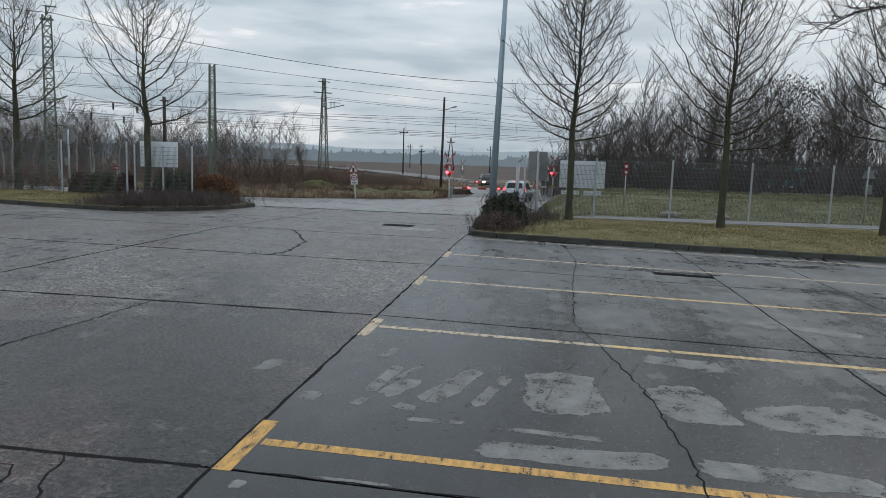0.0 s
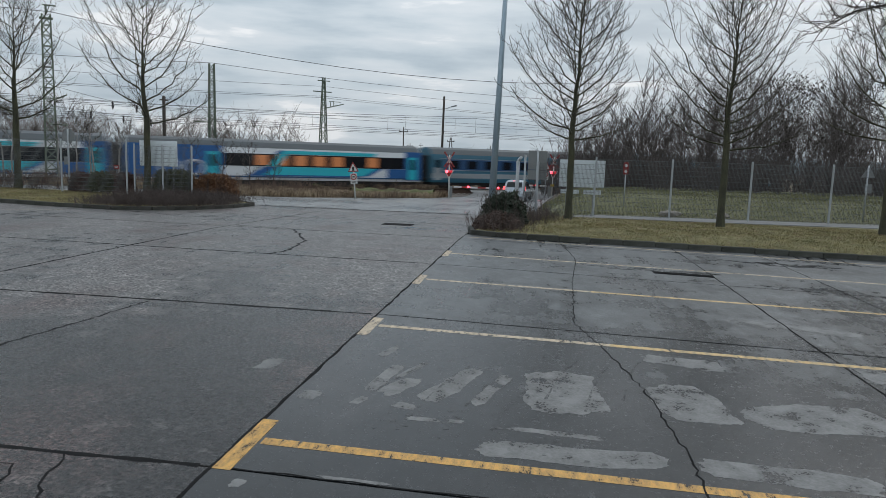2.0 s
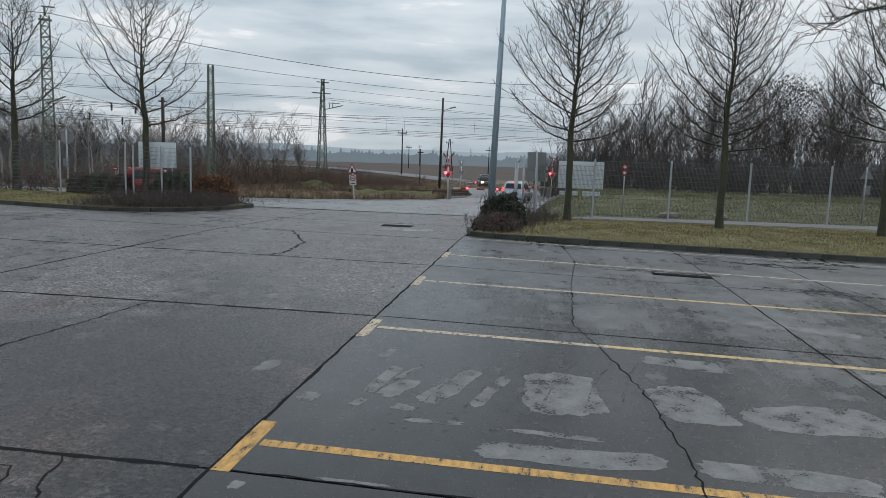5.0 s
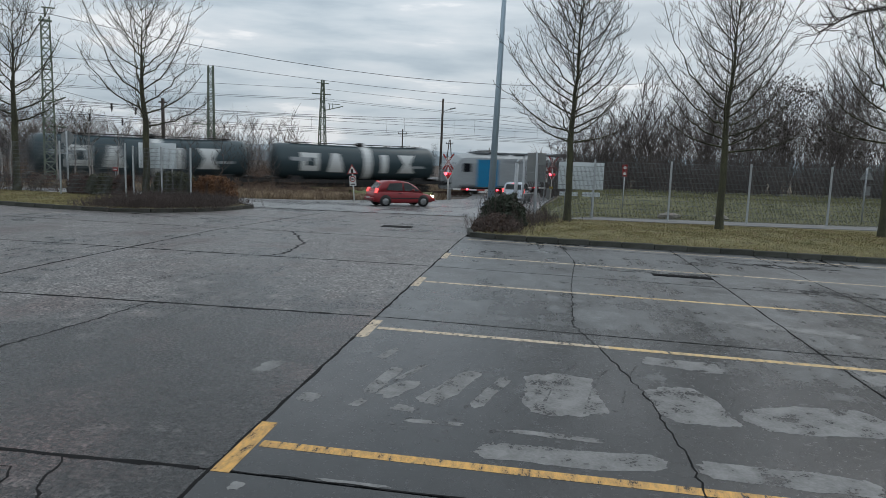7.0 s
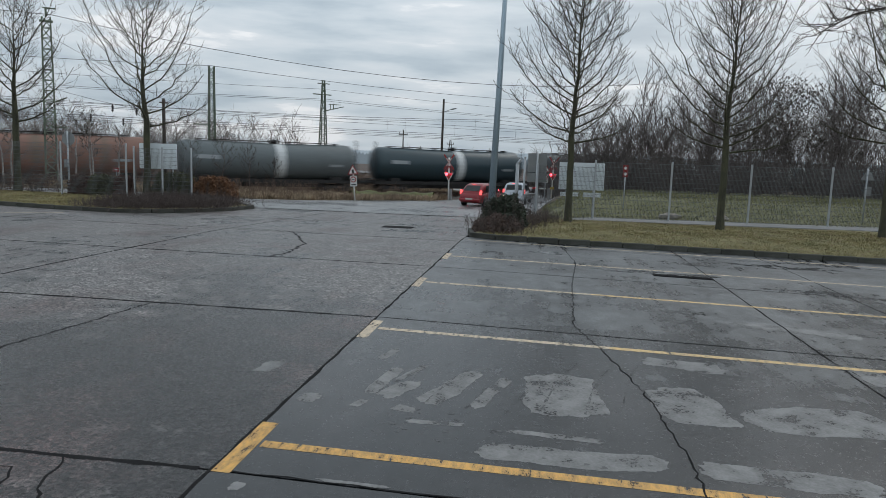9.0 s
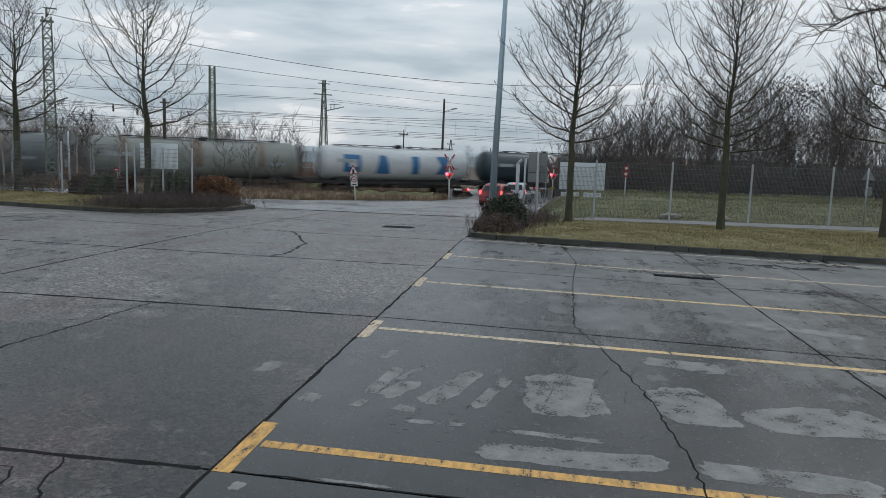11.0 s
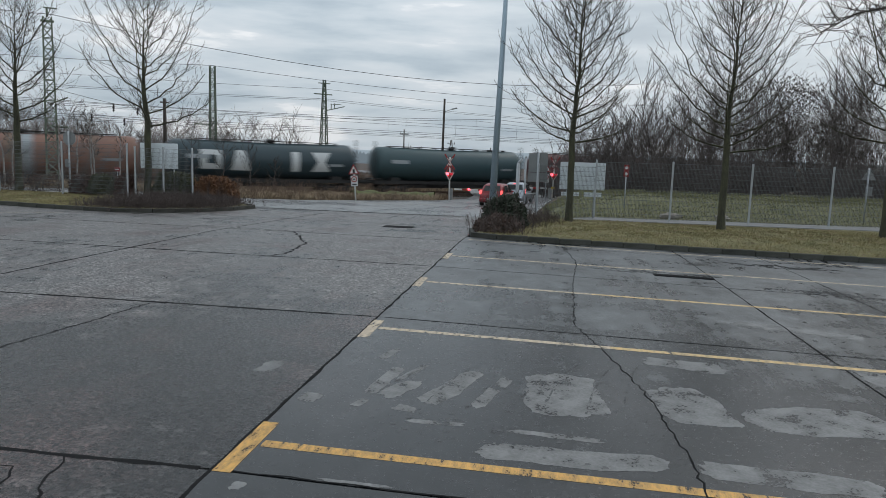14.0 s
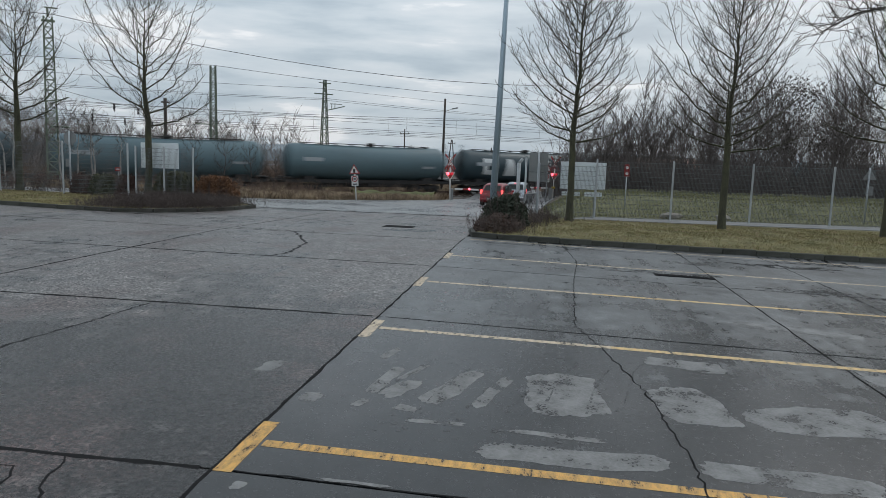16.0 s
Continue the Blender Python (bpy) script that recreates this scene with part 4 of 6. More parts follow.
def loco(label, length, style, m, pan=1):
    eng = thing("electric_locomotive", label, "locomotive", m)
    h = length / 2 - 0.45
    silver = style == "silver"
    rings = []
    for x, sc, hi, lo in ((-h, 0.80, 2.4, 0.75), (-h + 0.25, 0.92, 3.0, 0.7), (-h + 1.0, 0.97, 3.72, 0.68), (-h + 2.0, 1, 3.9, 0.68), (h - 2.0, 1, 3.9, 0.68), (h - 1.0, 0.97, 3.72, 0.68), (h - 0.25, 0.92, 3.0, 0.7), (h, 0.80, 2.4, 0.75)):
        q = min(1.0, (hi - 0.3) / 3.5)
        rings.append([(x, y, min(z, hi) if z > 3.2 * q else z * (1 if hi > 3.6 else q)) for (_, y, z) in body_section(x, 1.45, lo, hi, sc, q)])
    part("body", loft(rings), M_LOCOSILVER if silver else M_WHITE, eng)
    part("roof", loft([[(x, y * 1.008, z + 0.016) for (_, y, z) in body_section(0, 1.45, 0.7, 3.9)[3:10]] for x in (-h + 2.2, h - 2.2)]), M_LOCOSILVER if silver else M_LOCOGREEN, eng)
    bm = bmesh.new()
    for k in range(6):
        add_box(bm, (1.6, 1.5, 0.22), pose(-h + 3.6 + k * (2 * h - 7.2) / 5, 0, 3.98), 0.05)
    part("roof_equipment", bm, M_ROOF, eng)

    def panel(name, mt, *rects):
        for r in rects:
            for sgn in (1, -1):
                part(name, side_panel(bmesh.new(), *r[:4], sgn * r[4], 0.0, False), mt, eng)
    if silver:
        panel("blue_panel", M_LOCOBLUE, (-h + 2.6, -h + 5.0, 0.75, 3.35, -1.462), (-h + 2.6, -h + 5.0, 0.75, 3.3, -1.458))
        panel("sill", M_ROOF, (-h + 0.8, h - 0.8, 0.70, 0.86, -1.456))
        panel("louvre", M_GREYSTRIPE, (-h + 5.5, h - 3.2, 3.05, 3.35, -1.456))
    else:
        n = 22
        x0 = -h + 1.6
        step = (2 * h - 3.2) / n
        for k in range(n):
            u = (k + 0.5) / n * 2 - 1
            u2 = (k + 1.0) / n * 2 - 1
            ztop = 2.05 - 0.95 * abs(u) ** 2.2
            panel("green_swoosh", M_LOCOGREEN, (x0 + k * step, x0 + (k + 1) * step, 0.75, ztop, -1.458))
            panel("yellow_swoosh", M_LOCOYELLOW, (x0 + k * step, x0 + (k + 1) * step, ztop, ztop + 0.24, -1.459))
        panel("yellow_end", M_LOCOYELLOW, (-h + 0.35, -h + 1.6, 1.1, 1.75, -1.44), (h - 1.6, h - 0.35, 1.1, 1.75, -1.44))
        for k in range(16):
            u = abs((k + 0.5) / 16 * 2 - 1)
            a = -h + 3.4 + k * (2 * h - 6.8) / 16
            panel("dark_swoosh", M_BLACKTRIM, (a, a + (2 * h - 6.8) / 16, 2.62 - 0.22 * (1 - u), 2.75 - 0.05 * (1 - u) + 0.12 * u, -1.458))
    for s in (-1, 1):
        panel("cab_window", M_WINDOW, (s * (h - 1.5) - 0.45, s * (h - 1.5) + 0.45, 2.15, 2.95, -1.455))
        panel("cab_door", M_GREYSTRIPE, (s * (h - 2.5) - 0.35, s * (h - 2.5) + 0.35, 0.9, 2.9, -1.457))
        bm = add_box(bmesh.new(), (0.08, 2.0, 0.85), pose(s * (h - 0.22), 0, 2.62, 0, -s * 28, 0), 0.03)
        part("windscreen", bm, M_WINDOW, eng)
        for y in (-0.95, 0.95):
            part("headlamp", add_box(bmesh.new(), (0.06, 0.3, 0.18), pose(s * (h + 0.005), y, 1.55), 0.02), M_GREYSTRIPE, eng)
        buffers(eng, s * h, s)
        bogie(eng, s * (h - 4.3), 2.9, 0.6)
    bm = add_box(bmesh.new(), (5.0, 2.3, 0.6), pose(0, 0, 0.5), 0.06)
    # second, full-length dark box stands in for shade under the body
    add_box(bm, (2 * h - 0.6, 2.1, 0.4), pose(0, 0, 0.6))
    part("underframe_shade_box", bm, M_BOGIE, eng)
    px = pan * (h - 4.2)
    bm = bmesh.new()
    add_box(bm, (1.8, 1.2, 0.12), pose(px, 0, 4.1), 0.02)
    for y in (-0.35, 0.35):
        add_cyl(bm, 0.045, 0.045, (px, y, 4.15), (px - pan * 2.0, y * 0.6, 4.95), 5)
        add_cyl(bm, 0.035, 0.035, (px - pan * 2.0, y * 0.6, 4.95), (px + pan * 0.1, y, 5.85), 5)
    for dx in (-0.18, 0.18):
        add_cyl(bm, 0.03, 0.03, (px + pan * 0.1 + dx, -0.85, 5.86), (px + pan * 0.1 + dx, 0.85, 5.86), 5)
    part("pantograph", bm, M_BLACKTRIM, eng)
    bm = bmesh.new()
    add_box(bm, (1.8, 1.2, 0.12), pose(-px, 0, 4.1), 0.02)
    add_cyl(bm, 0.04, 0.04, (-px - 0.8, 0, 4.25), (-px + 1.4, 0, 4.3), 5)
    part("pantograph", bm, M_BLACKTRIM, eng)
    return eng


def tank_wagon(label, length, colour, m, band=None, blocks=None, plate=True, frame_mt=None, rust=None):
    wag = thing("tank_wagon", label, "tank wagon", m, "wagons of the freight train")
    h = length / 2 - 0.6
    r, cz = 1.50, 2.72
    t = h - 0.35
    seg, rings = 32, []
    for x, k in ((-t, 0.35), (-t + 0.06, 0.62), (-t + 0.2, 0.86), (-t + 0.42, 0.97), (-t + 0.65, 1), (0, 1), (t - 0.65, 1), (t - 0.42, 0.97), (t - 0.2, 0.86), (t - 0.06, 0.62), (t, 0.35)):
        rings.append([(x, r * k * math.cos(2 * math.pi * i / seg), cz + r * k * math.sin(2 * math.pi * i / seg) - 0.10 * (1 - abs(x) / t)) for i in range(seg)])
    part("tank", loft(rings), colour, wag, "", True)
    bm = bmesh.new()
    for y in (-0.5, 0.5):
        add_box(bm, (2 * h, 0.16, 0.26), pose(0, y, 1.1), 0.02)
    for s in (-1, 1):
        add_box(bm, (0.18, 2.6, 0.34), pose(s * (h - 0.1), 0, 1.1), 0.02)
        add_box(bm, (1.0, 2.3, 0.35), pose(s * (h - 2.2), 0, 1.32), 0.03)
        add_box(bm, (0.9, 2.7, 0.06), pose(s * (h - 0.45), 0, 1.35))
    for y in (-1.2, 1.2):
        add_box(bm, (2 * h - 0.3, 0.12, 0.26), pose(0, y, 1.06))
    # dark middle box put in for shade below the tank
    add_box(bm, (2 * h - 7.0, 1.6, 0.3), pose(0, 0, 0.72))
    for k in range(5):
        add_box(bm, (0.12, 2.3, 0.3), pose(-h + 3 + k * (2 * h - 6) / 4, 0, 1.1))
    part("underframe", bm, frame_mt or M_BOGIE, wag)
    bm = bmesh.new()
    add_box(bm, (2 * t - 3.0, 0.75, 0.05), pose(0, 0.0, cz + r + 0.06))
    for k in range(9):
        add_box(bm, (0.05, 0.7, 0.1), pose(-t + 1.6 + k * (2 * t - 3.2) / 8, 0, cz + r))
    part("walkway", bm, M_BOGIE, wag)
    bm = bmesh.new()
    add_cyl(bm, 0.32, 0.32, (0.4, 0, cz + r - 0.25), (0.4, 0, cz + r + 0.22), 14)
    part("dome_lid", bm, M_BOGIE, wag)
    for s in (-1, 1):
        bm = bmesh.new()
        for y in (-0.95, -0.55):
            add_cyl(bm, 0.03, 0.03, (s * (t + 0.12), y, 1.3), (s * (t + 0.02), y, cz + r + 0.45), 5)
        for k in range(9):
            add_cyl(bm, 0.02, 0.02, (s * (t + 0.1), -0.95, 1.6 + k * 0.33), (s * (t + 0.1), -0.55, 1.6 + k * 0.33), 4)
        part("ladder", bm, M_BOGIE, wag)
        bogie(wag, s * (h - 2.2), 1.8)
        buffers(wag, s * h, s)
    bm = bmesh.new()
    add_box(bm, (3.2, 0.5, 0.45), pose(1.2, -0.9, 0.85), 0.04)
    add_cyl(bm, 0.22, 0.22, (-2.6, -0.7, 0.8), (-1.0, -0.7, 0.8), 12)
    part("brake_gear", bm, M_BOGIE, wag)

    def wrap(name, mt, x0, x1, a0, a1, lift=0.012, taper=None):
        """A painted area that follows the tank's round side, on both sides. taper: its width from bottom (0) to top (1)."""
        n = 10
        for sgn in (-1, 1):
            verts, faces = [], []
            for i in range(n + 1):
                a = radians(a0 + (a1 - a0) * i / n)
                k = taper(i / n) if taper else 1.0
                for x in ((x0 + x1) / 2 - (x1 - x0) / 2 * k, (x0 + x1) / 2 + (x1 - x0) / 2 * k):
                    verts.append((x, sgn * (r + lift) * math.cos(a), cz - 0.10 * (1 - abs(x) / t) + (r + lift) * math.sin(a)))
            for i in range(n):
                faces.append((2 * i, 2 * i + 1, 2 * i + 3, 2 * i + 2))
            obj(name, verts, faces, mt, wag)
    if band:
        wrap("band", band, 0.25, 1.05, -62, 74)
    if blocks:
        mt, xs = blocks
        for k, (x, w) in enumerate(xs):
            if k == 0:
                wrap("plain_block", mt, x - w / 2, x - w / 2 + 0.5, -30, 30)
                wrap("plain_block", mt, x + w / 2 - 0.35, x + w / 2, -12, 14)
                wrap("plain_block", mt, x - w / 2 + 0.5, x + w / 2, 14, 30)
                wrap("plain_block", mt, x - w / 2 + 0.5, x + w / 2, -30, -12)
            elif k == 1:
                wrap("plain_block", mt, x - w / 2, x + w / 2, -32, 32, 0.012, lambda u: 1 - 0.55 * u)
            elif k == 2:
                wrap("plain_block", mt, x - w * 0.28, x + w * 0.28, -32, 32)
            else:
                wrap("plain_block", mt, x - w / 2, x + w / 2, -32, 32, 0.012, lambda u: 0.42 + 0.58 * abs(2 * u - 1))
    if plate:
        wrap("plate", M_GREYSTRIPE, -t + 1.3, -t + 3.0, 2, 14, 0.02)
        wrap("plate", M_GREYSTRIPE, t - 2.6, t - 1.4, -14, -6, 0.02)
    if rust:
        for k, (x, w) in enumerate(((-t + 2.2, 0.5), (-0.6, 0.7), (t - 3.4, 0.4))):
            wrap("rust_streak", rust, x, x + w, -20, 70, 0.006)
    return wag


M_TANKDARK = paint("tank_charcoal", (0.026, 0.052, 0.064), 0.40, 0.4)
M_TANKGREY = paint("tank_grey", (0.14, 0.165, 0.172), 0.55, 0.8)
M_TANKPALE = paint("tank_dirty_pale", (0.26, 0.28, 0.255), 0.6, 0.9)
M_TANKWHITE = paint("tank_white", (0.60, 0.63, 0.65), 0.45, 0.6)
M_TANKBROWN = paint("tank_black_brown", (0.034, 0.023, 0.026), 0.65, 0.4)
M_TANKRED = paint("tank_dark_red", (0.085, 0.014, 0.017), 0.55, 0.5)
M_TANKTEAL = paint("tank_dark_teal", (0.035, 0.075, 0.085), 0.5, 0.5)
M_TANKORANGE = paint("tank_orange_rust", (0.28, 0.145, 0.105), 0.6, 0.9)
M_TANKBLUE = paint("tank_grey_blue", (0.10, 0.165, 0.19), 0.5, 0.6)
M_RUST = paint("rust_stain", (0.22, 0.155, 0.115), 0.8, 0.8)
M_BLOCKBLUE = paint("block_blue", (0.03, 0.15, 0.33), 0.5, 0.3)
M_BLOCKWHITE = paint("block_white", (0.62, 0.64, 0.64), 0.5, 0.2)

PASS_V, FREIGHT_V = -46.14, 30.46
MOVERS = []


def on_rail(s, off):
    p = rail(s, off)
    return pose(p.x, p.y, p.z, 0, 0, 37)


def build_trains():
    def put(ob, s, off, v):
        MOVERS.append((ob, s, off, v))
    # passenger train, on the farther track, heading towards smaller s
    put(loco("green, white and yellow electric locomotive pulling the passenger train", 19.3, "green", on_rail(31.2, -2), 1), 31.2, -2.0, PASS_V)
    edge = 40.9
    for style, label in (("new", "white coach with turquoise stripes, dark window band and blue ends"), ("bistro", "white dining coach with a blue end, lit windows and ring emblem"), ("old", "faded blue coach with a pale grey lower stripe"), ("old", "faded blue last coach with a pale grey lower stripe")):
        put(coach(label, 27.3, style, on_rail(edge + 13.7, -2)), edge + 13.7, -2.0, PASS_V)
        edge += 27.5
    # freight train, on the nearer track, heading towards larger s
    put(loco("silver-grey electric locomotive with a blue panel hauling tank wagons", 19.2, "silver", on_rail(-199.6, 2), 1), -199.6, 2.0, FREIGHT_V)
    blocks = (M_BLOCKWHITE, ((-4.6, 1.6), (-2.3, 1.5), (2.2, 1.2), (4.4, 1.6)))
    blue_blocks = (M_BLOCKBLUE, ((-4.6, 1.6), (-1.7, 1.4), (1.5, 1.3), (4.4, 1.5)))
    kinds = {1: (M_TANKDARK, M_BLOCKWHITE, blocks, "charcoal tank wagon with big white blocks and a white band"), 2: (M_TANKDARK, M_BLOCKWHITE, blocks, "charcoal tank wagon with big white blocks and a white band"),
             3: (M_TANKDARK, M_BLOCKWHITE, None, "charcoal tank wagon with one white band"), 4: (M_TANKDARK, M_BLOCKWHITE, None, "charcoal tank wagon with one white band"),
             5: (M_TANKGREY, M_BLOCKWHITE, None, "dull grey-green tank wagon with a white band"), 6: (M_TANKORANGE, None, None, "rusty orange-brown tank wagon, stained"),
             7: (M_TANKDARK, M_BLOCKWHITE, None, "charcoal tank wagon with one white band"), 8: (M_TANKWHITE, None, blue_blocks, "dirty white tank wagon with big blue blocks"),
             9: (M_TANKPALE, None, None, "stained pale green-grey tank wagon with rust streaks"), 10: (M_TANKGREY, M_GREYSTRIPE, None, "stained grey-green tank wagon with a pale band"),
             11: (M_TANKBROWN, M_BLOCKWHITE, None, "black-brown tank wagon with a white band"), 12: (M_TANKRED, M_GREYSTRIPE, None, "dark red tank wagon with a pale band"),
             13: (M_TANKTEAL, None, None, "dark teal tank wagon with a white plate"), 14: (M_TANKDARK, None, blocks, "charcoal tank wagon with big white blocks"),
             15: (M_TANKORANGE, M_GREYSTRIPE, None, "rusty orange tank wagon with a pale band"), 16: (M_TANKDARK, None, blocks, "charcoal tank wagon with big white blocks"),
             17: (M_TANKBLUE, None, None, "grey-blue tank wagon with a small white plate"), 18: (M_TANKBLUE, None, None, "grey-blue tank wagon, plain sided"), 19: (M_TANKDARK, M_BLOCKWHITE, None, "charcoal tank wagon with one white band")}
    front = {1: -209.5, 2: -226.5, 3: -243.8, 4: -260.7, 5: -278.3, 6: -294.9, 7: -311.4, 8: -327.9, 9: -344.4, 10: -362.1, 11: -379.6, 12: -396.3, 13: -413.2, 14: -430.7, 15: -448.0, 16: -466.0, 17: -482.8, 18: -499.7, 19: -516.9, 20: -534}
    for k, (mt, band, bl, label) in kinds.items():
        length = front[k] - front[k + 1]
        s = front[k] - length / 2
        w = tank_wagon(label, length, mt, on_rail(s, 2), band, bl, True, None, M_RUST if k in (6, 9, 10, 15) else None)
        put(w, s, 2.0, FREIGHT_V)


# ---- fences, boards, signs ----
M_BOARD = mat("board_back", (0.80, 0.85, 0.87), 0.6, (0.68, 0.73, 0.76), 1.5, 12, 0.35, 0)
M_PLATE = mat("plate_grey", (0.30, 0.31, 0.31), 0.6, (0.22, 0.23, 0.23), 2, 15, 0.35, 0, metal=0.3)
M_SIGNRED = mat("sign_red", (0.36, 0.035, 0.035), 0.5, vary=0.2, bump=0)
M_SIGNWHITE = mat("sign_white", (0.70, 0.70, 0.68), 0.5, (0.55, 0.55, 0.53), 3, 20, 0.3, 0)
M_SIGNBLACK = mat("sign_black", (0.03, 0.03, 0.03), 0.6, vary=0.2, bump=0)
M_SIGNYELLOW = mat("sign_yellow", (0.55, 0.38, 0.05), 0.5, vary=0.2, bump=0)
M_POLEBLUE = mat("pole_blue_grey", (0.40, 0.50, 0.57), 0.5, (0.29, 0.37, 0.43), 0.8, 14, 0.35, 0, metal=0.3, stretch=(1, 1, 0.25))
M_LAMPDIM = mat("red_lamp_dim", (0.30, 0.02, 0.03), 0.3, vary=0.1, bump=0, glow=(1.0, 0.05, 0.08), power=0.5)
M_HEDGEGREEN = mat("hedge_leaf_green", (0.115, 0.118, 0.06), 0.8, (0.055, 0.058, 0.032), 4, 20, 0.5, 0)
M_HEDGERUST = mat("hedge_leaf_rust", (0.25, 0.125, 0.062), 0.85, (0.14, 0.07, 0.04), 4, 20, 0.5, 0)
M_HEDGERED = mat("hedge_twig_red", (0.16, 0.098, 0.082), 0.9, (0.075, 0.048, 0.043), 4, 20, 0.5, 0)
M_SHRUB = mat("shrub_twig", (0.135, 0.105, 0.095), 0.9, (0.06, 0.047, 0.043), 3, 16, 0.5, 0)
M_SHRUBGREEN = mat("shrub_leaf", (0.060, 0.075, 0.050), 0.75, (0.026, 0.034, 0.022), 5, 24, 0.5, 0)
M_STONE = mat("pale_stone", (0.36, 0.33, 0.29), 0.9, (0.22, 0.20, 0.18), 4, 30, 0.4, 0.5)


def fence(name, label, posts, height, foot):
    fn = thing(name, label, "fence")
    for i, (x, y) in enumerate(posts):
        z = foot(x, y)
        p = box_part("post", (0.07, 0.07, height + 0.35), pose(x, y, z + height / 2 - 0.15), M_GALV, fn, 0.008)
        if i + 1 < len(posts):
            x2, y2 = posts[i + 1]
            d = Vector((x2 - x, y2 - y))
            if d.length > 4.2:
                continue
            tb = Tubes()
            n = int(d.length / 0.055)
            for k in range(1, n):
                tb.tube([Vector((k * d.length / n, 0, 0.05)), Vector((k * d.length / n, 0, height - 0.05))], [0.0055, 0.0055], 3)
            for k in range(13):
                for o in (-0.006, 0.006):
                    h = 0.08 + k * (height - 0.15) / 12
                    tb.tube([Vector((0.03, o, h)), Vector((d.length - 0.03, o, h))], [0.0065, 0.0065], 3)
            ob = tb.make("mesh_panel", M_FENCE, fn)
            ob.matrix_basis = pose(x, y, z, 0, 0, math.degrees(math.atan2(d.y, d.x)))
    return fn


def build_fences():
    fence("wire_mesh_fence", "tall galvanised wire mesh fence on steel posts", [(-0.27, 30.3), (2.16, 30.3), (5.33, 30.45), (8.62, 30.8), (12.0, 31.3), (15.4, 31.8), (18.8, 32.4), (22.2, 33)], 2.5, lambda x, y: land(x, y) + 0.07)
    fence("wire_mesh_fence", "tall galvanised wire mesh fence on steel posts", [(-33.6, 30.6), (-30.2, 30.8), (-26.8, 31.0), (-23.5, 31.2), (-20.1, 31.3)], 2.5, lambda x, y: 0.16)
    fence("wire_mesh_fence", "galvanised wire mesh fence panel beside the gate", [(-19.75, 31.4), (-18.45, 31.7), (-17.1, 32.0)], 2.45, lambda x, y: 0.08)
    # gate: two tall posts beside the pavement, one with a bent top
    gate = thing("gate_post", "thick galvanised steel gate post with a bent top", "gate post", pose(-1.12, 29.5, 0.0))
    cyl_part("post", 0.075, 0.075, (0, 0, -0.1), (0.0, 0, 2.35), M_GALV, gate, 12)
    cyl_part("bent_top", 0.07, 0.06, (0, 0, 2.33), (0.14, 0.05, 2.52), M_GALV, gate, 12)
    gate = thing("gate_post", "slim galvanised steel gate post", "gate post", pose(-0.85, 30.6, 0.0))
    cyl_part("post", 0.045, 0.045, (0, 0, -0.15), (0, 0, 2.62), M_GALV, gate, 10)
    bm = add_box(bmesh.new(), (0.12, 0.12, 0.04), pose(0, 0, 2.63), 0.01)
    part("cap", bm, M_GALV, gate)
    leaf = thing("mesh_gate", "low open wire mesh gate leaf", "gate", pose(-0.85, 30.5, 0.02, 0, 0, 72))
    bm = bmesh.new()
    for z in (0.1, 1.0):
        add_box(bm, (1.6, 0.03, 0.04), pose(0.85, 0, z))
    for x in (0.06, 1.64):
        add_box(bm, (0.04, 0.03, 0.94), pose(x, 0, 0.55))
    part("gate_frame", bm, M_GALV, leaf)
    bm = bmesh.new()
    for k in range(1, 28):
        add_cyl(bm, 0.005, 0.005, (0.06 + k * 0.057, 0, 0.1), (0.06 + k * 0.057, 0, 1.0), 3)
    part("gate_mesh", bm, M_FENCE, leaf)


def board(label, cx, cy, w, z0, z1, posts, subs=()):
    b = thing("notice_board", label, "notice board", pose(cx, cy, 0))
    bm = add_box(bmesh.new(), (w, 0.03, z1 - z0), pose(0, 0, (z0 + z1) / 2), 0.006)
    part("panel", bm, M_BOARD, b)
    for k in range(4):
        box_part("stiffener", (w - 0.02, 0.025, 0.03), pose(0, -0.028, z0 + (k + 0.5) * (z1 - z0) / 4), M_BOARD, b)
    for x, z in posts:
        cyl_part("post", 0.04, 0.04, (x, 0.07, z), (x, 0.07, z1 + 0.02), M_GALV, b, 10)
    for x, sw, a, c in subs:
        part("small_panel", add_box(bmesh.new(), (sw, 0.02, c - a), pose(x, 0, (a + c) / 2), 0.004), M_BOARD, b)
    return b


def disc(name, r, at, material, parent, sides=24, thick=0.02, spin=0.0):
    """A flat upright plate facing the lorry park."""
    bm = bmesh.new()
    bmesh.ops.create_cone(bm, cap_ends=True, segments=sides, radius1=r, radius2=r, depth=thick, matrix=pose(*at) @ pose(0, 0, 0, 90, 0, 0) @ pose(0, 0, 0, 0, 0, spin))
    return part(name, bm, material, parent)


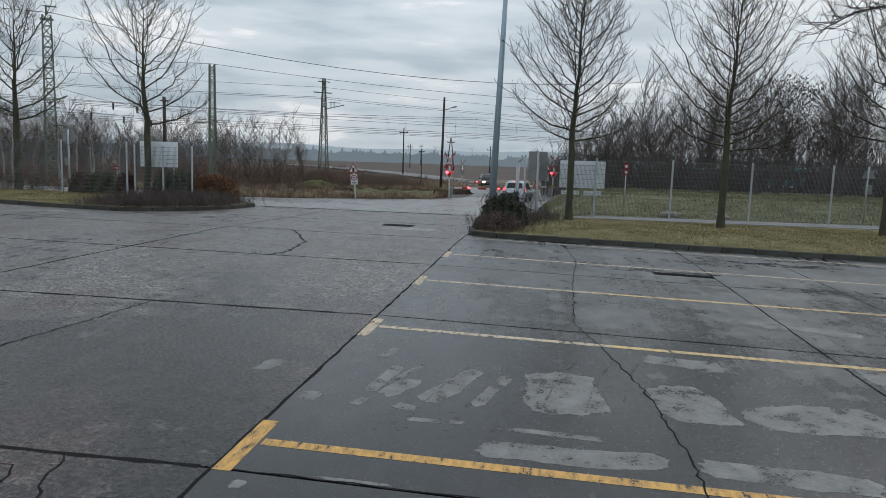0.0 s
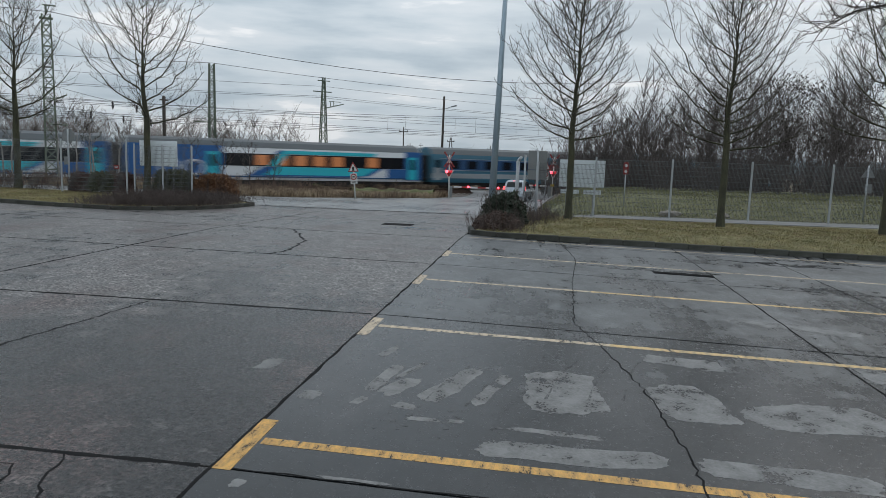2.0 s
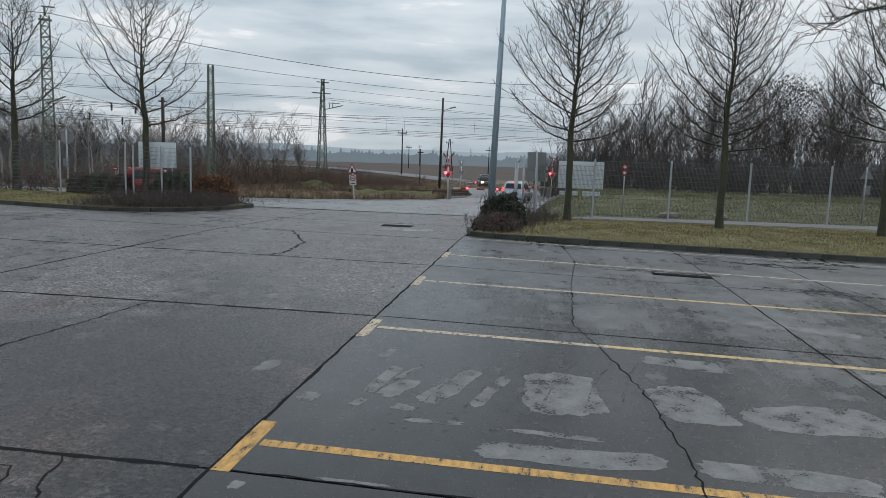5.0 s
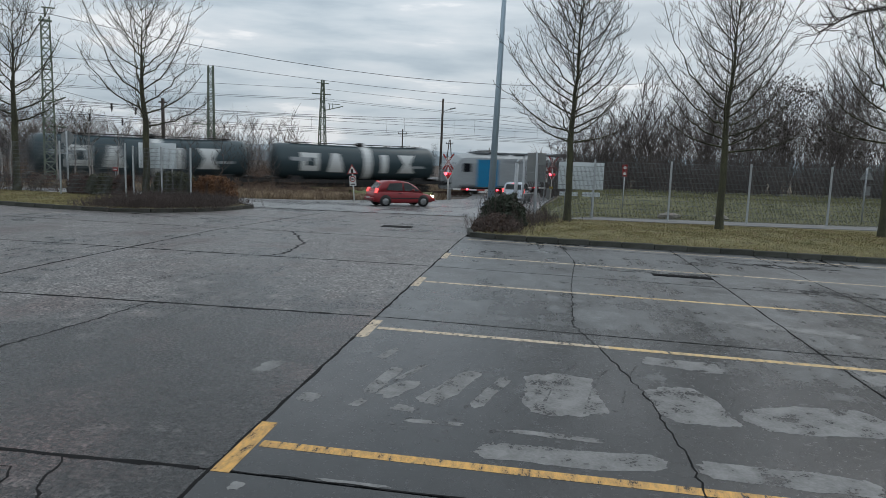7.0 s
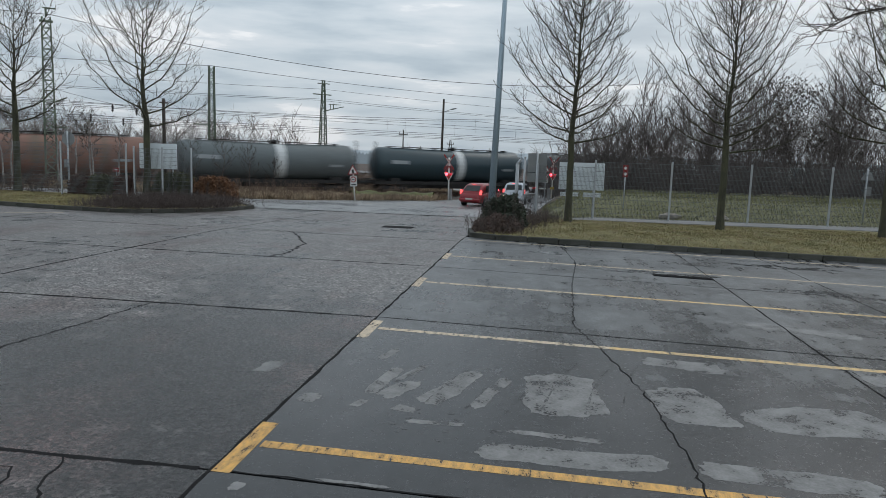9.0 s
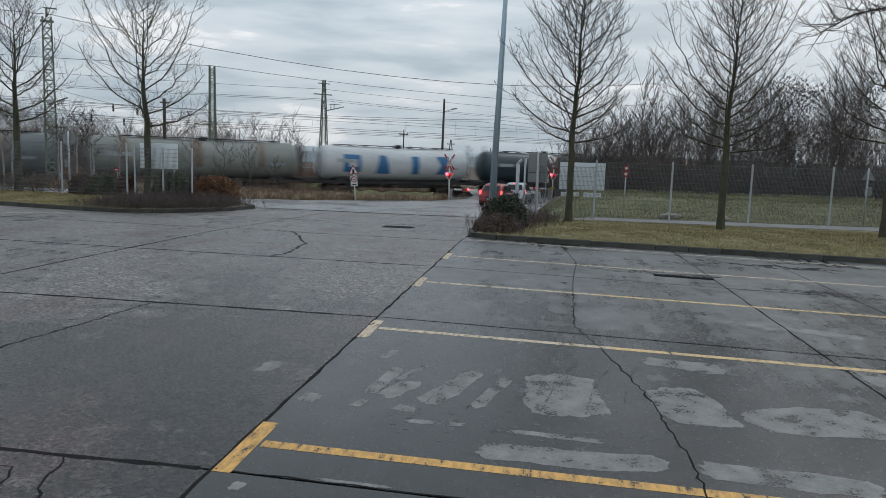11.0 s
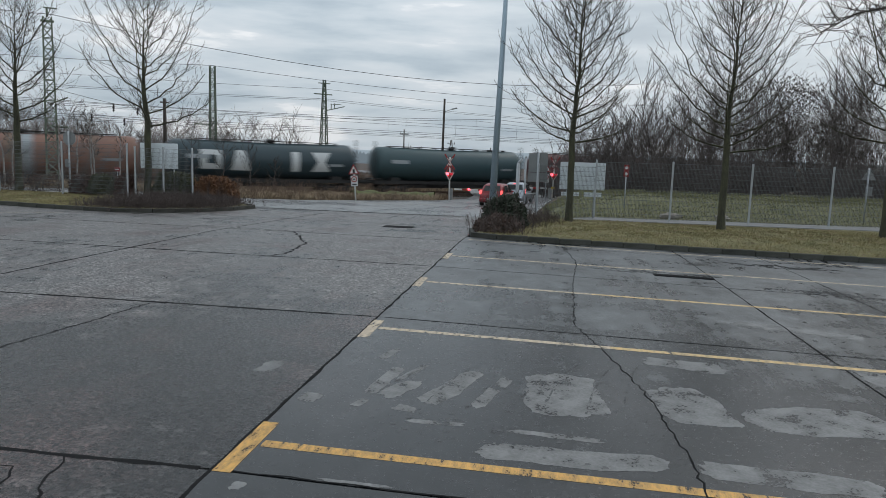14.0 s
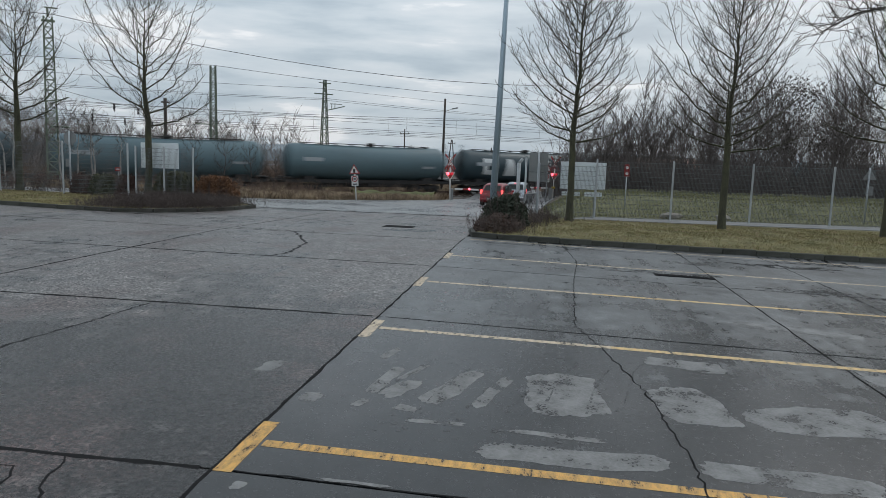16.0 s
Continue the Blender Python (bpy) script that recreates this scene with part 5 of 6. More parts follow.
def build_signs():
    board("large white notice board seen from behind, on steel posts", 1.62, 30.75, 1.94, 1.30, 2.47, [(-0.62, -0.05), (0.54, -0.05)], [(-0.49, 0.78, 1.01, 1.18), (0.47, 0.75, 1.0, 1.19)])
    board("large white notice board seen from behind, on steel posts", -19.19, 32.6, 2.02, 1.48, 2.74, [(-0.7, -0.1), (0.75, -0.1)])
    plate = thing("sign_plate", "two grey sheet-metal road signs seen from behind", "road sign", pose(-0.31, 30.42, 0))
    cyl_part("post", 0.045, 0.045, (0, -0.06, -0.15), (0, -0.06, 2.85), M_GALV, plate, 10)
    for z, h in ((2.4, 0.82), (1.77, 0.4)):
        part("plate", add_box(bmesh.new(), (0.81, 0.02, h), pose(0, 0, z), 0.005), M_PLATE, plate)
    sgn = thing("road_sign", "octagonal road sign seen from behind on a grey post", "road sign", pose(-26.98, 36.5, land(-27, 36.5)))
    disc("plate", 0.42, (0, 0, 2.9), M_PLATE, sgn, 8, 0.02, 22.5)
    cyl_part("post", 0.05, 0.05, (0, -0.06, -0.1), (0, -0.06, 3.3), M_GALV, sgn, 10)
    part("small_plate", add_box(bmesh.new(), (0.28, 0.03, 0.45), pose(-0.18, 0.0, 1.5)), M_PLATE, sgn)
    sgn = thing("trackside_sign", "small red and white trackside sign with plain bars", "sign", pose(-23.73, 36.0, land(-23.7, 36)))
    part("plate", add_box(bmesh.new(), (0.32, 0.02, 0.22), pose(0, 0, 1.25 - land(-23.7, 36)), 0.004), M_SIGNRED, sgn)
    part("bar", add_box(bmesh.new(), (0.22, 0.01, 0.06), pose(0, -0.016, 1.25 - land(-23.7, 36))), M_SIGNWHITE, sgn)
    cyl_part("post", 0.02, 0.02, (0, 0.03, 0), (0, 0.03, 1.2), M_GALV, sgn, 6)
    sgn = thing("road_sign", "narrow red sign with two pale discs on a thin post", "road sign", pose(3.82, 34.0, land(3.82, 34)))
    b = 2.15 - land(3.82, 34)
    part("plate", add_box(bmesh.new(), (0.24, 0.02, 0.58), pose(0, 0, b), 0.01), M_SIGNRED, sgn)
    disc("disc", 0.07, (0, -0.014, b + 0.14), M_SIGNWHITE, sgn, 16, 0.012)
    disc("disc", 0.07, (0, -0.014, b - 0.14), M_SIGNWHITE, sgn, 16, 0.012)
    cyl_part("post", 0.03, 0.03, (0, 0.03, -0.1), (0, 0.03, b - 0.1), M_GALV, sgn, 8)
    sgn = thing("road_sign", "grey triangular road sign seen from behind with small plate", "road sign", pose(14.1, 33.0, land(14.1, 33)))
    disc("plate", 0.34, (0, 0, 2.15), M_PLATE, sgn, 3, 0.02, 0)
    part("small_plate", add_box(bmesh.new(), (0.3, 0.02, 0.4), pose(0.05, 0, 1.5)), M_PLATE, sgn)
    cyl_part("post", 0.04, 0.04, (-0.04, -0.05, -0.1), (-0.04, -0.05, 2.5), M_GALV, sgn, 8)


def warning_triangle(parent, z, size=0.43):
    disc("triangle_rim", size, (0, -0.02, z), M_SIGNRED, parent, 3, 0.02, 0)
    disc("triangle_face", size * 0.72, (0, -0.036, z), M_SIGNWHITE, parent, 3, 0.012, 0)
    part("pictogram", add_box(bmesh.new(), (0.14, 0.01, 0.26), pose(0, -0.047, z - 0.02), 0.004), M_SIGNBLACK, parent)


def speed_sign(parent, z):
    part("plate", add_box(bmesh.new(), (0.46, 0.02, 0.66), pose(0, -0.02, z - 0.06), 0.01), M_SIGNWHITE, parent)
    disc("ring", 0.20, (0, -0.036, z + 0.06), M_SIGNRED, parent, 24, 0.012)
    disc("ring_face", 0.135, (0, -0.046, z + 0.06), M_SIGNWHITE, parent, 24, 0.01)
    part("bar", add_box(bmesh.new(), (0.15, 0.01, 0.09), pose(0, -0.055, z + 0.06)), M_SIGNBLACK, parent)
    part("bar", add_box(bmesh.new(), (0.30, 0.01, 0.07), pose(0, -0.036, z - 0.28)), M_SIGNBLACK, parent)


def crossing_signal(label, x, y, z, lean=0.0, arms=True, lit=(True, False), back=False):
    """St Andrew's cross over a light head with two red lamps."""
    sg = thing("crossing_signal", label, "railway signal", pose(x, y, z, 0, lean, 0), "signals of the level crossing")
    cyl_part("post", 0.06, 0.06, (0, 0.05, -0.2), (0, 0.05, 3.3), M_SIGNWHITE, sg, 10)
    for zz in ((2.95, 2.35) if arms else (2.9,)):
        for s in (-1, 1):
            if zz < 2.5:
                part("chevron_arm", add_box(bmesh.new(), (0.62, 0.02, 0.085), pose(s * 0.15, -0.02, zz + 0.05, 0, s * 62, 0)), M_SIGNRED if not back else M_PLATE, sg)
                continue
            part("cross_arm", add_box(bmesh.new(), (1.4, 0.022, 0.115), pose(0, -0.02 - 0.012 * s, zz, 0, s * 56, 0)), M_PLATE if back else M_SIGNRED, sg)
            if not back:
                part("cross_arm_white", add_box(bmesh.new(), (0.7, 0.026, 0.05), pose(0, -0.022 - 0.012 * s, zz, 0, s * 56, 0)), M_SIGNWHITE, sg)
    disc("light_head", 0.44, (0, -0.02, 1.92), M_PLATE if back else M_SIGNWHITE, sg, 3, 0.05, 180)
    disc("light_face", 0.34, (0, -0.05, 1.93), M_SIGNRED if not back else M_PLATE, sg, 3, 0.02, 180)
    if not back:
        for k, dx in enumerate((-0.16, 0.16)):
            bm = bmesh.new()
            add_cyl(bm, 0.11, 0.11, (dx, -0.05, 2.03), (dx, -0.12, 2.03), 18)
            part("red_lamp", bm, M_LAMPRED if lit[k] else M_LAMPDIM, sg)
    return sg


def barrier(label, x, y, z, length, sgn, turn=0.0):
    ba = thing("crossing_barrier", label, "barrier", pose(x, y, z, 0, 0, turn), "barriers of the level crossing")
    part("housing", add_box(bmesh.new(), (0.3, 0.4, 0.9), pose(-sgn * 0.06, 0, 0.42), 0.03), M_PLATE, ba)
    n = int(length / 0.55)
    for k in range(n):
        part("boom_section", add_box(bmesh.new(), (length / n, 0.06, 0.13), pose(sgn * (0.2 + (k + 0.5) * length / n), 0, 0.84), 0.008), M_SIGNWHITE if k % 2 == 0 else M_SIGNRED, ba)
    for q in (0.36, 0.98):
        bm = bmesh.new()
        add_cyl(bm, 0.085, 0.085, (sgn * length * q, -0.05, 0.88), (sgn * length * q, -0.12, 0.88), 14)
        part("boom_lamp", bm, M_LAMPRED, ba)
    return ba


def build_crossing():
    z = land(-7.2, 53.2)
    crossing_signal("red and white crossing cross with glowing red lamps", -7.25, 53.2, z, -0.6, True, (True, False))
    barrier("lowered red and white crossing barrier with red lamps", -7.16, 53.8, z, 3.75, 1, 3)
    crossing_signal("red and white crossing cross with glowing red lamps beside the bank", 0.68, 60.0, -0.61, 2.0, True, (True, False))
    barrier("lowered red and white crossing barrier", 0.45, 60.5, -0.62, 3.0, -1, -2)
    crossing_signal("crossing cross seen from behind beyond the tracks", -9.9, 84.0, -1.15, 0, False, (False, False), True)
    barrier("lowered crossing barrier beyond the tracks", -9.2, 83.5, -1.2, 3.2, 1, 5)
    sg = thing("road_sign", "leaning warning triangle over a speed sign on a white post", "road sign", pose(-12.15, 44.0, land(-12.15, 44) - 0.02, 0, -4.5, 0))
    cyl_part("post", 0.045, 0.045, (0, 0.03, -0.1), (0, 0.03, 2.35), M_SIGNWHITE, sg, 10)
    warning_triangle(sg, 2.02)
    speed_sign(sg, 1.42)
    sg = thing("road_sign", "warning triangle over a speed sign on a grey post", "road sign", pose(0.12, 57.0, -0.5))
    cyl_part("post", 0.04, 0.04, (0, 0.03, -0.2), (0, 0.03, 2.7), M_GALV, sg, 10)
    warning_triangle(sg, 2.4)
    speed_sign(sg, 1.72)
    part("small_plate", add_box(bmesh.new(), (0.3, 0.02, 0.2), pose(0.55, -0.02, 0.9)), M_SIGNYELLOW, sg)
    deck = ruled("crossing_deck", [(-6.8, 66), (-8.2, 76)], [(1.4, 66), (0.6, 78)], M_PATH, 0, 2, 4)
    for v in deck.data.vertices:
        v.co.z = RAIL_Z + 0.012
    tagged(deck, "worn concrete slabs between the rails of the crossing", "crossing deck", kind="structure")


def lamp_post():
    lp = thing("street_lamp", "tall tapered blue-grey steel lamp post, slightly leaning", "street lamp", pose(-2.11, 28.6, land(-2.1, 28.6) - 0.05, 0, 1.4, 0))
    cyl_part("pole", 0.155, 0.075, (0, 0, 0), (0, 0, 11.5), M_POLEBLUE, lp, 20)
    part("access_door", add_box(bmesh.new(), (0.12, 0.03, 0.45), pose(0, -0.148, 0.9), 0.01), M_POLEBLUE, lp)
    cyl_part("arm", 0.06, 0.05, (0, 0, 11.4), (0.9, 0.3, 11.9), M_POLEBLUE, lp, 10)
    part("lamp_head", add_box(bmesh.new(), (0.7, 0.3, 0.14), pose(1.2, 0.4, 11.95, 0, -12, 18), 0.05), M_PLATE, lp)


# ---- masts, poles and wires ----
def build_masts():
    lattice_mast("catenary_mast", "tall green-grey lattice mast beside the railway", -28.3, 6.0, 12.2, 0.75, 0.5, -0.5,
                 [((0, 0, 12.2), (0, 0, 12.8), 0.07), ((-0.2, 0, 12.8), (0.6, 0, 12.8), 0.05), ((-0.4, 0, 11.95), (0.4, 0, 11.95), 0.09), ((0, 0.3, 6.6), (1.0, -2.6, 6.9), 0.05), ((0, 0.3, 5.1), (1.0, -2.4, 5.0), 0.05)])
    lattice_mast("catenary_mast", "green-grey lattice mast beside the railway", -15.6, -6.0, 11.4, 0.6, 0.42, -0.5, [((0, 0, 6.2), (-1.6, 0, 6.2), 0.05), ((0, 0, 6.9), (-1.3, 0.2, 6.2), 0.03)])
    lattice_mast("power_pylon", "slim grey lattice pylon with short cross-arms", 0.4, -22, 12.9, 1.1, 0.25, -0.6,
                 [((-0.75, 0, 12.5), (0.75, 0, 12.5), 0.06), ((-1.3, 0, 11.2), (1.0, 0, 11.2), 0.07), ((0, 0, 9.2), (2.6, 0, 9.9), 0.06), ((0.9, 0, 9.45), (0.9, 0, 10.1), 0.05), ((1.3, 0, 9.55), (1.3, 0, 10.2), 0.05), ((0.7, 0, 10.1), (2.2, 0, 10.1), 0.04)])
    for s, off, h, r, lab in ((-19.8, -5, 8.1, 0.16, "rusty timber pole beside the tracks"), (7.3, -9, 4.6, 0.06, "thin signal post with a short cross bar")):
        p = rail(s, off, -0.4)
        po = thing("trackside_post", lab, "pole", pose(p.x, p.y, p.z, 0, 0, 37))
        cyl_part("pole", r, r * 0.85, (0, 0, 0), (0, 0, h), M_DARKWOOD, po, 8)
        part("cross_bar", add_box(bmesh.new(), (0.7, 0.12, 0.12), pose(0, 0, h - 0.35)), M_DARKWOOD, po)
    p = rail(9.0, -7.5, -0.5)
    po = thing("street_lamp", "dark concrete lamp post with a single arm", "street lamp", pose(p.x, p.y, p.z, 0, 0.6, 8))
    cyl_part("pole", 0.16, 0.11, (0, 0, 0), (0, 0, 10.3), M_DARKWOOD, po, 10)
    cyl_part("arm", 0.04, 0.035, (0, 0, 8.9), (0.85, 0, 9.25), M_GALV, po, 6)
    part("lamp_head", add_box(bmesh.new(), (0.65, 0.22, 0.14), pose(1.1, 0, 9.3, 0, -14, 0), 0.04), M_PLATE, po)
    for x, y, h, lab in ((-26.7, 130, 9.0, "timber utility pole with a cross-arm in the fields"), (-21.6, 159, 8.1, "timber utility pole with two legs in the fields"), (-13.5, 172, 6.8, "timber utility pole with a cross-arm in the fields"), (-41, 210, 7.5, "timber utility pole in the fields"), (-52, 290, 9, "timber utility pole in the fields")):
        po = thing("utility_pole", lab, "utility pole", pose(x, y, -1.2), "utility poles in the fields")
        if "two legs" in lab:
            for s in (-1, 1):
                cyl_part("pole", 0.14, 0.1, (s * 0.9, 0, 0), (s * 0.1, 0, h), M_DARKWOOD, po, 8)
        else:
            cyl_part("pole", 0.15, 0.1, (0, 0, 0), (0, 0, h), M_DARKWOOD, po, 8)
        part("cross_arm", add_box(bmesh.new(), (1.7, 0.1, 0.14), pose(0, 0, h - 0.9)), M_DARKWOOD, po)
        for dx in (-0.75, 0.75):
            cyl_part("insulator", 0.07, 0.05, (dx, 0, h - 0.85), (dx, 0, h - 0.55), M_INSUL, po, 6)


def wire(name, label, pts, r, parent=None):
    tb = Tubes()
    tb.tube([Vector(p) for p in pts], [r] * len(pts), 4)
    ob = tb.make(name, M_WIRE, parent)
    return tagged(ob, label, "wire", "overhead wires") if parent is None else ob


def build_wires():
    for off in (2.0, -2.0):
        cat = thing("catenary", "overhead contact wire hung from a sagging carrier wire", "overhead wire", group="overhead wires")
        wire("contact_wire", "", [rail(s, off + 0.2 * math.sin(s / 30), 5.65) for s in range(-120, 320, 20)], 0.016, cat)
        wire("carrier_wire", "", [rail(s, off, 6.55 + 0.75 * (((s - 10) / 30) % 2 - 1) ** 2) for s in np.arange(-120, 320, 5.0)], 0.016, cat)
        for s in np.arange(-60, 140, 7.5):
            wire("dropper", "", [rail(s, off, 5.65), rail(s, off, 6.55 + 0.75 * (((s - 10) / 30) % 2 - 1) ** 2)], 0.008, cat)
    wire("feeder_wire", "feeder wire strung along the lattice masts", [rail(s, 6.0, 11.9 - 1.9 * (1 - ((s + 28) / 55 % 1 * 2 - 1) ** 2)) for s in np.arange(-28, 320, 5.0)], 0.022)
    wire("feeder_wire", "feeder wire strung along the lattice masts", [rail(s, 6.0, 11.9 - 0.3 * (1 - ((s + 28) / 55 % 1 * 2 - 1) ** 2)) for s in np.arange(-138, -27, 5.0)], 0.022)
    wire("feeder_wire", "feeder wire strung along the lattice masts", [rail(s, -6.0, 10.95 - 0.75 * (1 - ((s + 15.6) / 55 % 1 * 2 - 1) ** 2)) for s in np.arange(-125.6, 320, 5.0)], 0.02)
    for dz, o in ((11.9, -22.6), (10.6, -23.3), (10.6, -21)):
        wire("power_line", "power line strung from the lattice pylon", [rail(s, o, dz - 0.6 * (1 - ((s - 0.4) / 70 % 1 * 2 - 1) ** 2) - 0.6) for s in np.arange(-139.6, 320, 5.0)], 0.018)
    for off, z in ((-8.5, 5.7), (-8.5, 7.1), (-12.5, 5.7), (-12.5, 7.0)):
        wire("overhead_wire", "thin overhead wire of the railway yard", [rail(s, off, z) for s in range(-120, 320, 20)], 0.016)
    # cross-span with dark insulators between the first masts
    a, b = rail(-28.3, 6.0, 7.2), rail(-15.6, -6.0, 6.6)
    wire("span_wire", "cross-span wire with insulators over the tracks", [a.lerp(b, k / 10) - Vector((0, 0, 0.5 * (1 - (k / 5 - 1) ** 2))) for k in range(11)], 0.016)
    wire("span_wire", "lower cross-span wire over the tracks", [a.lerp(b, k / 10) - Vector((0, 0, 1.4)) for k in range(11)], 0.016)
    wire("stay_wire", "stay wire from the lattice mast", [rail(-28.3, 6.0, 10.6), rail(-15.6, -6, 5.6)], 0.016)
    for k, t in enumerate((0.2, 0.32, 0.38, 0.46, 0.55)):
        q = a.lerp(b, t) - Vector((0, 0, 0.45 if k % 2 else 1.4))
        ins = thing("insulator", "dark ribbed insulator hanging from the span wire", "insulator", pose(q.x, q.y, q.z), "insulators")
        bm = bmesh.new()
        for j in range(5):
            add_cyl(bm, 0.10, 0.05, (0, 0, -0.1 - j * 0.1), (0, 0, -0.02 - j * 0.1), 10)
        add_cyl(bm, 0.03, 0.03, (0, 0, -0.6), (0, 0, 0.0), 6)
        part("body", bm, M_INSUL, ins)


# ---- shrubs, hedges, woods ----
def leafy(name, label, centre, size, count, material, seed, leaf=0.05, category="hedge", twig=None, square=3.0):
    """A clipped or wild shrub: a cage of twigs full of small leaves."""
    rng = random.Random(seed)
    sh = thing(name, label, category, pose(*centre))
    verts, faces = [], []
    for _ in range(count):
        while True:
            p = Vector((rng.uniform(-1, 1), rng.uniform(-1, 1), rng.uniform(0, 1)))
            edge = (abs(p.x) ** square + abs(p.y) ** square + p.z ** square) ** (1 / square) + 0.22 * noise.noise(p * 3 + Vector((seed, 0, 0)))
            if 0.55 < edge < 1.0:
                break
        q = Vector((p.x * size[0] / 2, p.y * size[1] / 2, p.z * size[2]))
        u = Vector((rng.gauss(0, 1), rng.gauss(0, 1), rng.gauss(0, 1))).normalized()
        w = u.cross(Vector((rng.gauss(0, 1), rng.gauss(0, 1), rng.gauss(0, 1)))).normalized()
        a = leaf * rng.uniform(0.6, 1.4)
        k = len(verts)
        verts += [q - u * a, q + w * a * 0.45, q + u * a, q - w * a * 0.45]
        faces.append((k, k + 1, k + 2, k + 3))
    obj("leaves", verts, faces, material, sh)
    spots = [(rng.uniform(-0.42, 0.42) * size[0], rng.uniform(-0.4, 0.4) * size[1], 0, 1) for _ in range(max(4, int(size[0] * size[1] * 5)))]
    t = thicket("twig_tangle", "", spots, seed, size[2] * 0.95, twig or M_SHRUB, 5, 0.012, 0.5, "", "", 5, sh)
    return sh


def build_shrubs():
    rng = random.Random(77)
    # clump round the lamp post
    leafy("evergreen_shrub", "dark evergreen shrub at the foot of the lamp post", (-1.36, 25.0, 0.0), (1.75, 2.0, 1.28), 6500, M_SHRUBGREEN, 3, 0.07, "shrub", None, 1.9)
    spots = [(-1.45 + max(-0.7, min(0.9, rng.gauss(0, 0.4))), 24.0 + rng.gauss(0, 0.9), 0.0, rng.uniform(0.6, 1.1)) for _ in range(26)]
    leafy("bare_shrub", "low shrub holding withered brown leaves behind the kerb", (-1.5, 23.7, -0.02), (1.8, 2.6, 0.66), 3000, M_BROWNLEAF, 4, 0.05, "shrub", None, 1.9)
    thicket("bare_shrub", "tangled reddish-brown leafless shrub behind the kerb", spots, 31, 0.62, M_SHRUB, 9, 0.007, 1.2, "shrub", "", 8)
    spots = [(-0.5 + rng.gauss(0, 0.4), 27.0 + rng.gauss(0, 0.9), 0.0, rng.uniform(0.7, 1.1)) for _ in range(34)]
    thicket("bare_shrub", "tangled brown leafless shrub beside the gate", spots, 32, 0.7, M_SHRUB, 10, 0.008, 1.6, "shrub", "", 8)
    # low brown shrub bed in the planted corner
    bed = []
    while len(bed) < 430:
        x, y = rng.uniform(-18.4, -13.9), rng.uniform(25.3, 32.2)
        if y > 25.5 + max(0, (x + 16.4)) * 1.1 and x < -14.35 + 0.05 * (y - 29) and y < 33:
            bed.append((x, y, land(x, y) + 0.1, rng.uniform(0.75, 1.2) * (0.65 + 0.35 * min(1, (y - 25.2) / 2))))
    thicket("shrub_bed", "low dense bed of brown leafless shrubs inside the kerb", bed, 33, 0.58, M_SHRUB, 10, 0.008, 2.0, "shrub", "", 9)
    leafy("clipped_hedge", "clipped dark green hedge block", (-18.5, 32.9, 0.0), (2.4, 1.1, 1.36), 6500, M_HEDGEGREEN, 6, 0.06)
    leafy("clipped_hedge", "clipped hedge block gone rusty brown for winter", (-16.5, 33.1, -0.1), (2.5, 1.1, 1.32), 6500, M_HEDGERUST, 7, 0.06)
    leafy("clipped_hedge", "clipped dark green and brown hedge block behind the fence", (-22.0, 32.15, 0.12), (1.5, 0.8, 1.0), 3600, M_HEDGEGREEN, 8, 0.06)
    leafy("clipped_hedge", "clipped reddish-brown hedge behind the fence", (-20.8, 32.2, 0.1), (1.1, 0.8, 1.02), 2600, M_HEDGERED, 9, 0.06)
    leafy("clipped_hedge", "clipped reddish-brown hedge behind the fence", (-23.2, 32.15, 0.12), (1.1, 0.8, 0.95), 2600, M_HEDGERED, 10, 0.06)
    for k in range(4):
        leafy("low_hedge", "low grey-brown leafless hedge along the road", (-25.2 - k * 2.2, 32.1 - k * 0.1, 0.12), (2.2, 0.7, 0.95), 900, M_HEDGERED, 40 + k, 0.045)
    # brush between road and railway
    spots = []
    while len(spots) < 240:
        s, o = rng.uniform(-52, -11), rng.uniform(8.0, 11.5)
        p = rail(s, o)
        if -50 < p.x < -15.5:
            spots.append((p.x, p.y, land(p.x, p.y) - 0.15, rng.uniform(0.5, 1.2)))
    thicket("trackside_brush", "leafless grey-brown brush in front of the railway", spots, 35, 1.25, M_BRUSH, 7, 0.012, 0.8, "shrub", "stuff", 6)
    for k, (x, y, h) in enumerate(((-22.3, 46.0, 4.4), (-20.6, 46.8, 3.6), (-24.4, 45.5, 4.8), (-19.4, 47.8, 2.8))):
        bare_tree("bare_sapling", "leafless grey branching sapling beside the railway", pose(x, y, land(x, y) - 0.15), 60 + k, 0.7, 0.05, h, 0.75, 12, 6, M_SHRUB, "saplings by the railway", 0.35)
    for k, (x, y, h) in enumerate(((-29.2, 38.6, 4.6), (-28.4, 39.0, 5.0), (-27.3, 38.8, 5.2), (-26.8, 38.5, 4.4), (-31.6, 37.6, 4.8), (-25.9, 39.5, 4.0), (-33.0, 38.6, 5.2))):
        bare_tree("birch_sapling", "slim white-barked leafless birch sapling by the fence", pose(x, y, land(x, y) - 0.12, 3 * (k % 3 - 1), 4 * ((k * 7) % 3 - 1), 0), 70 + k, 1.9, 0.055, h, 0.45, 9, 4, M_BIRCH, "birch saplings", 0.4)
    # dry grass before the railway, brown brush and mounds beyond
    def reed(r):
        while True:
            x, y = r.uniform(-30, -8), r.uniform(37, 62)
            o = (Vector((x, y, 0)) - RAIL_O).dot(RAIL_N)
            edge = 38.9 + (x + 18.5) * 1.16 if x > -18.5 else 38.9 + (x + 18.5) * 0.2
            if y > edge and o > 9.0 and y < 58:
                return x, y, land(x, y) - 0.12
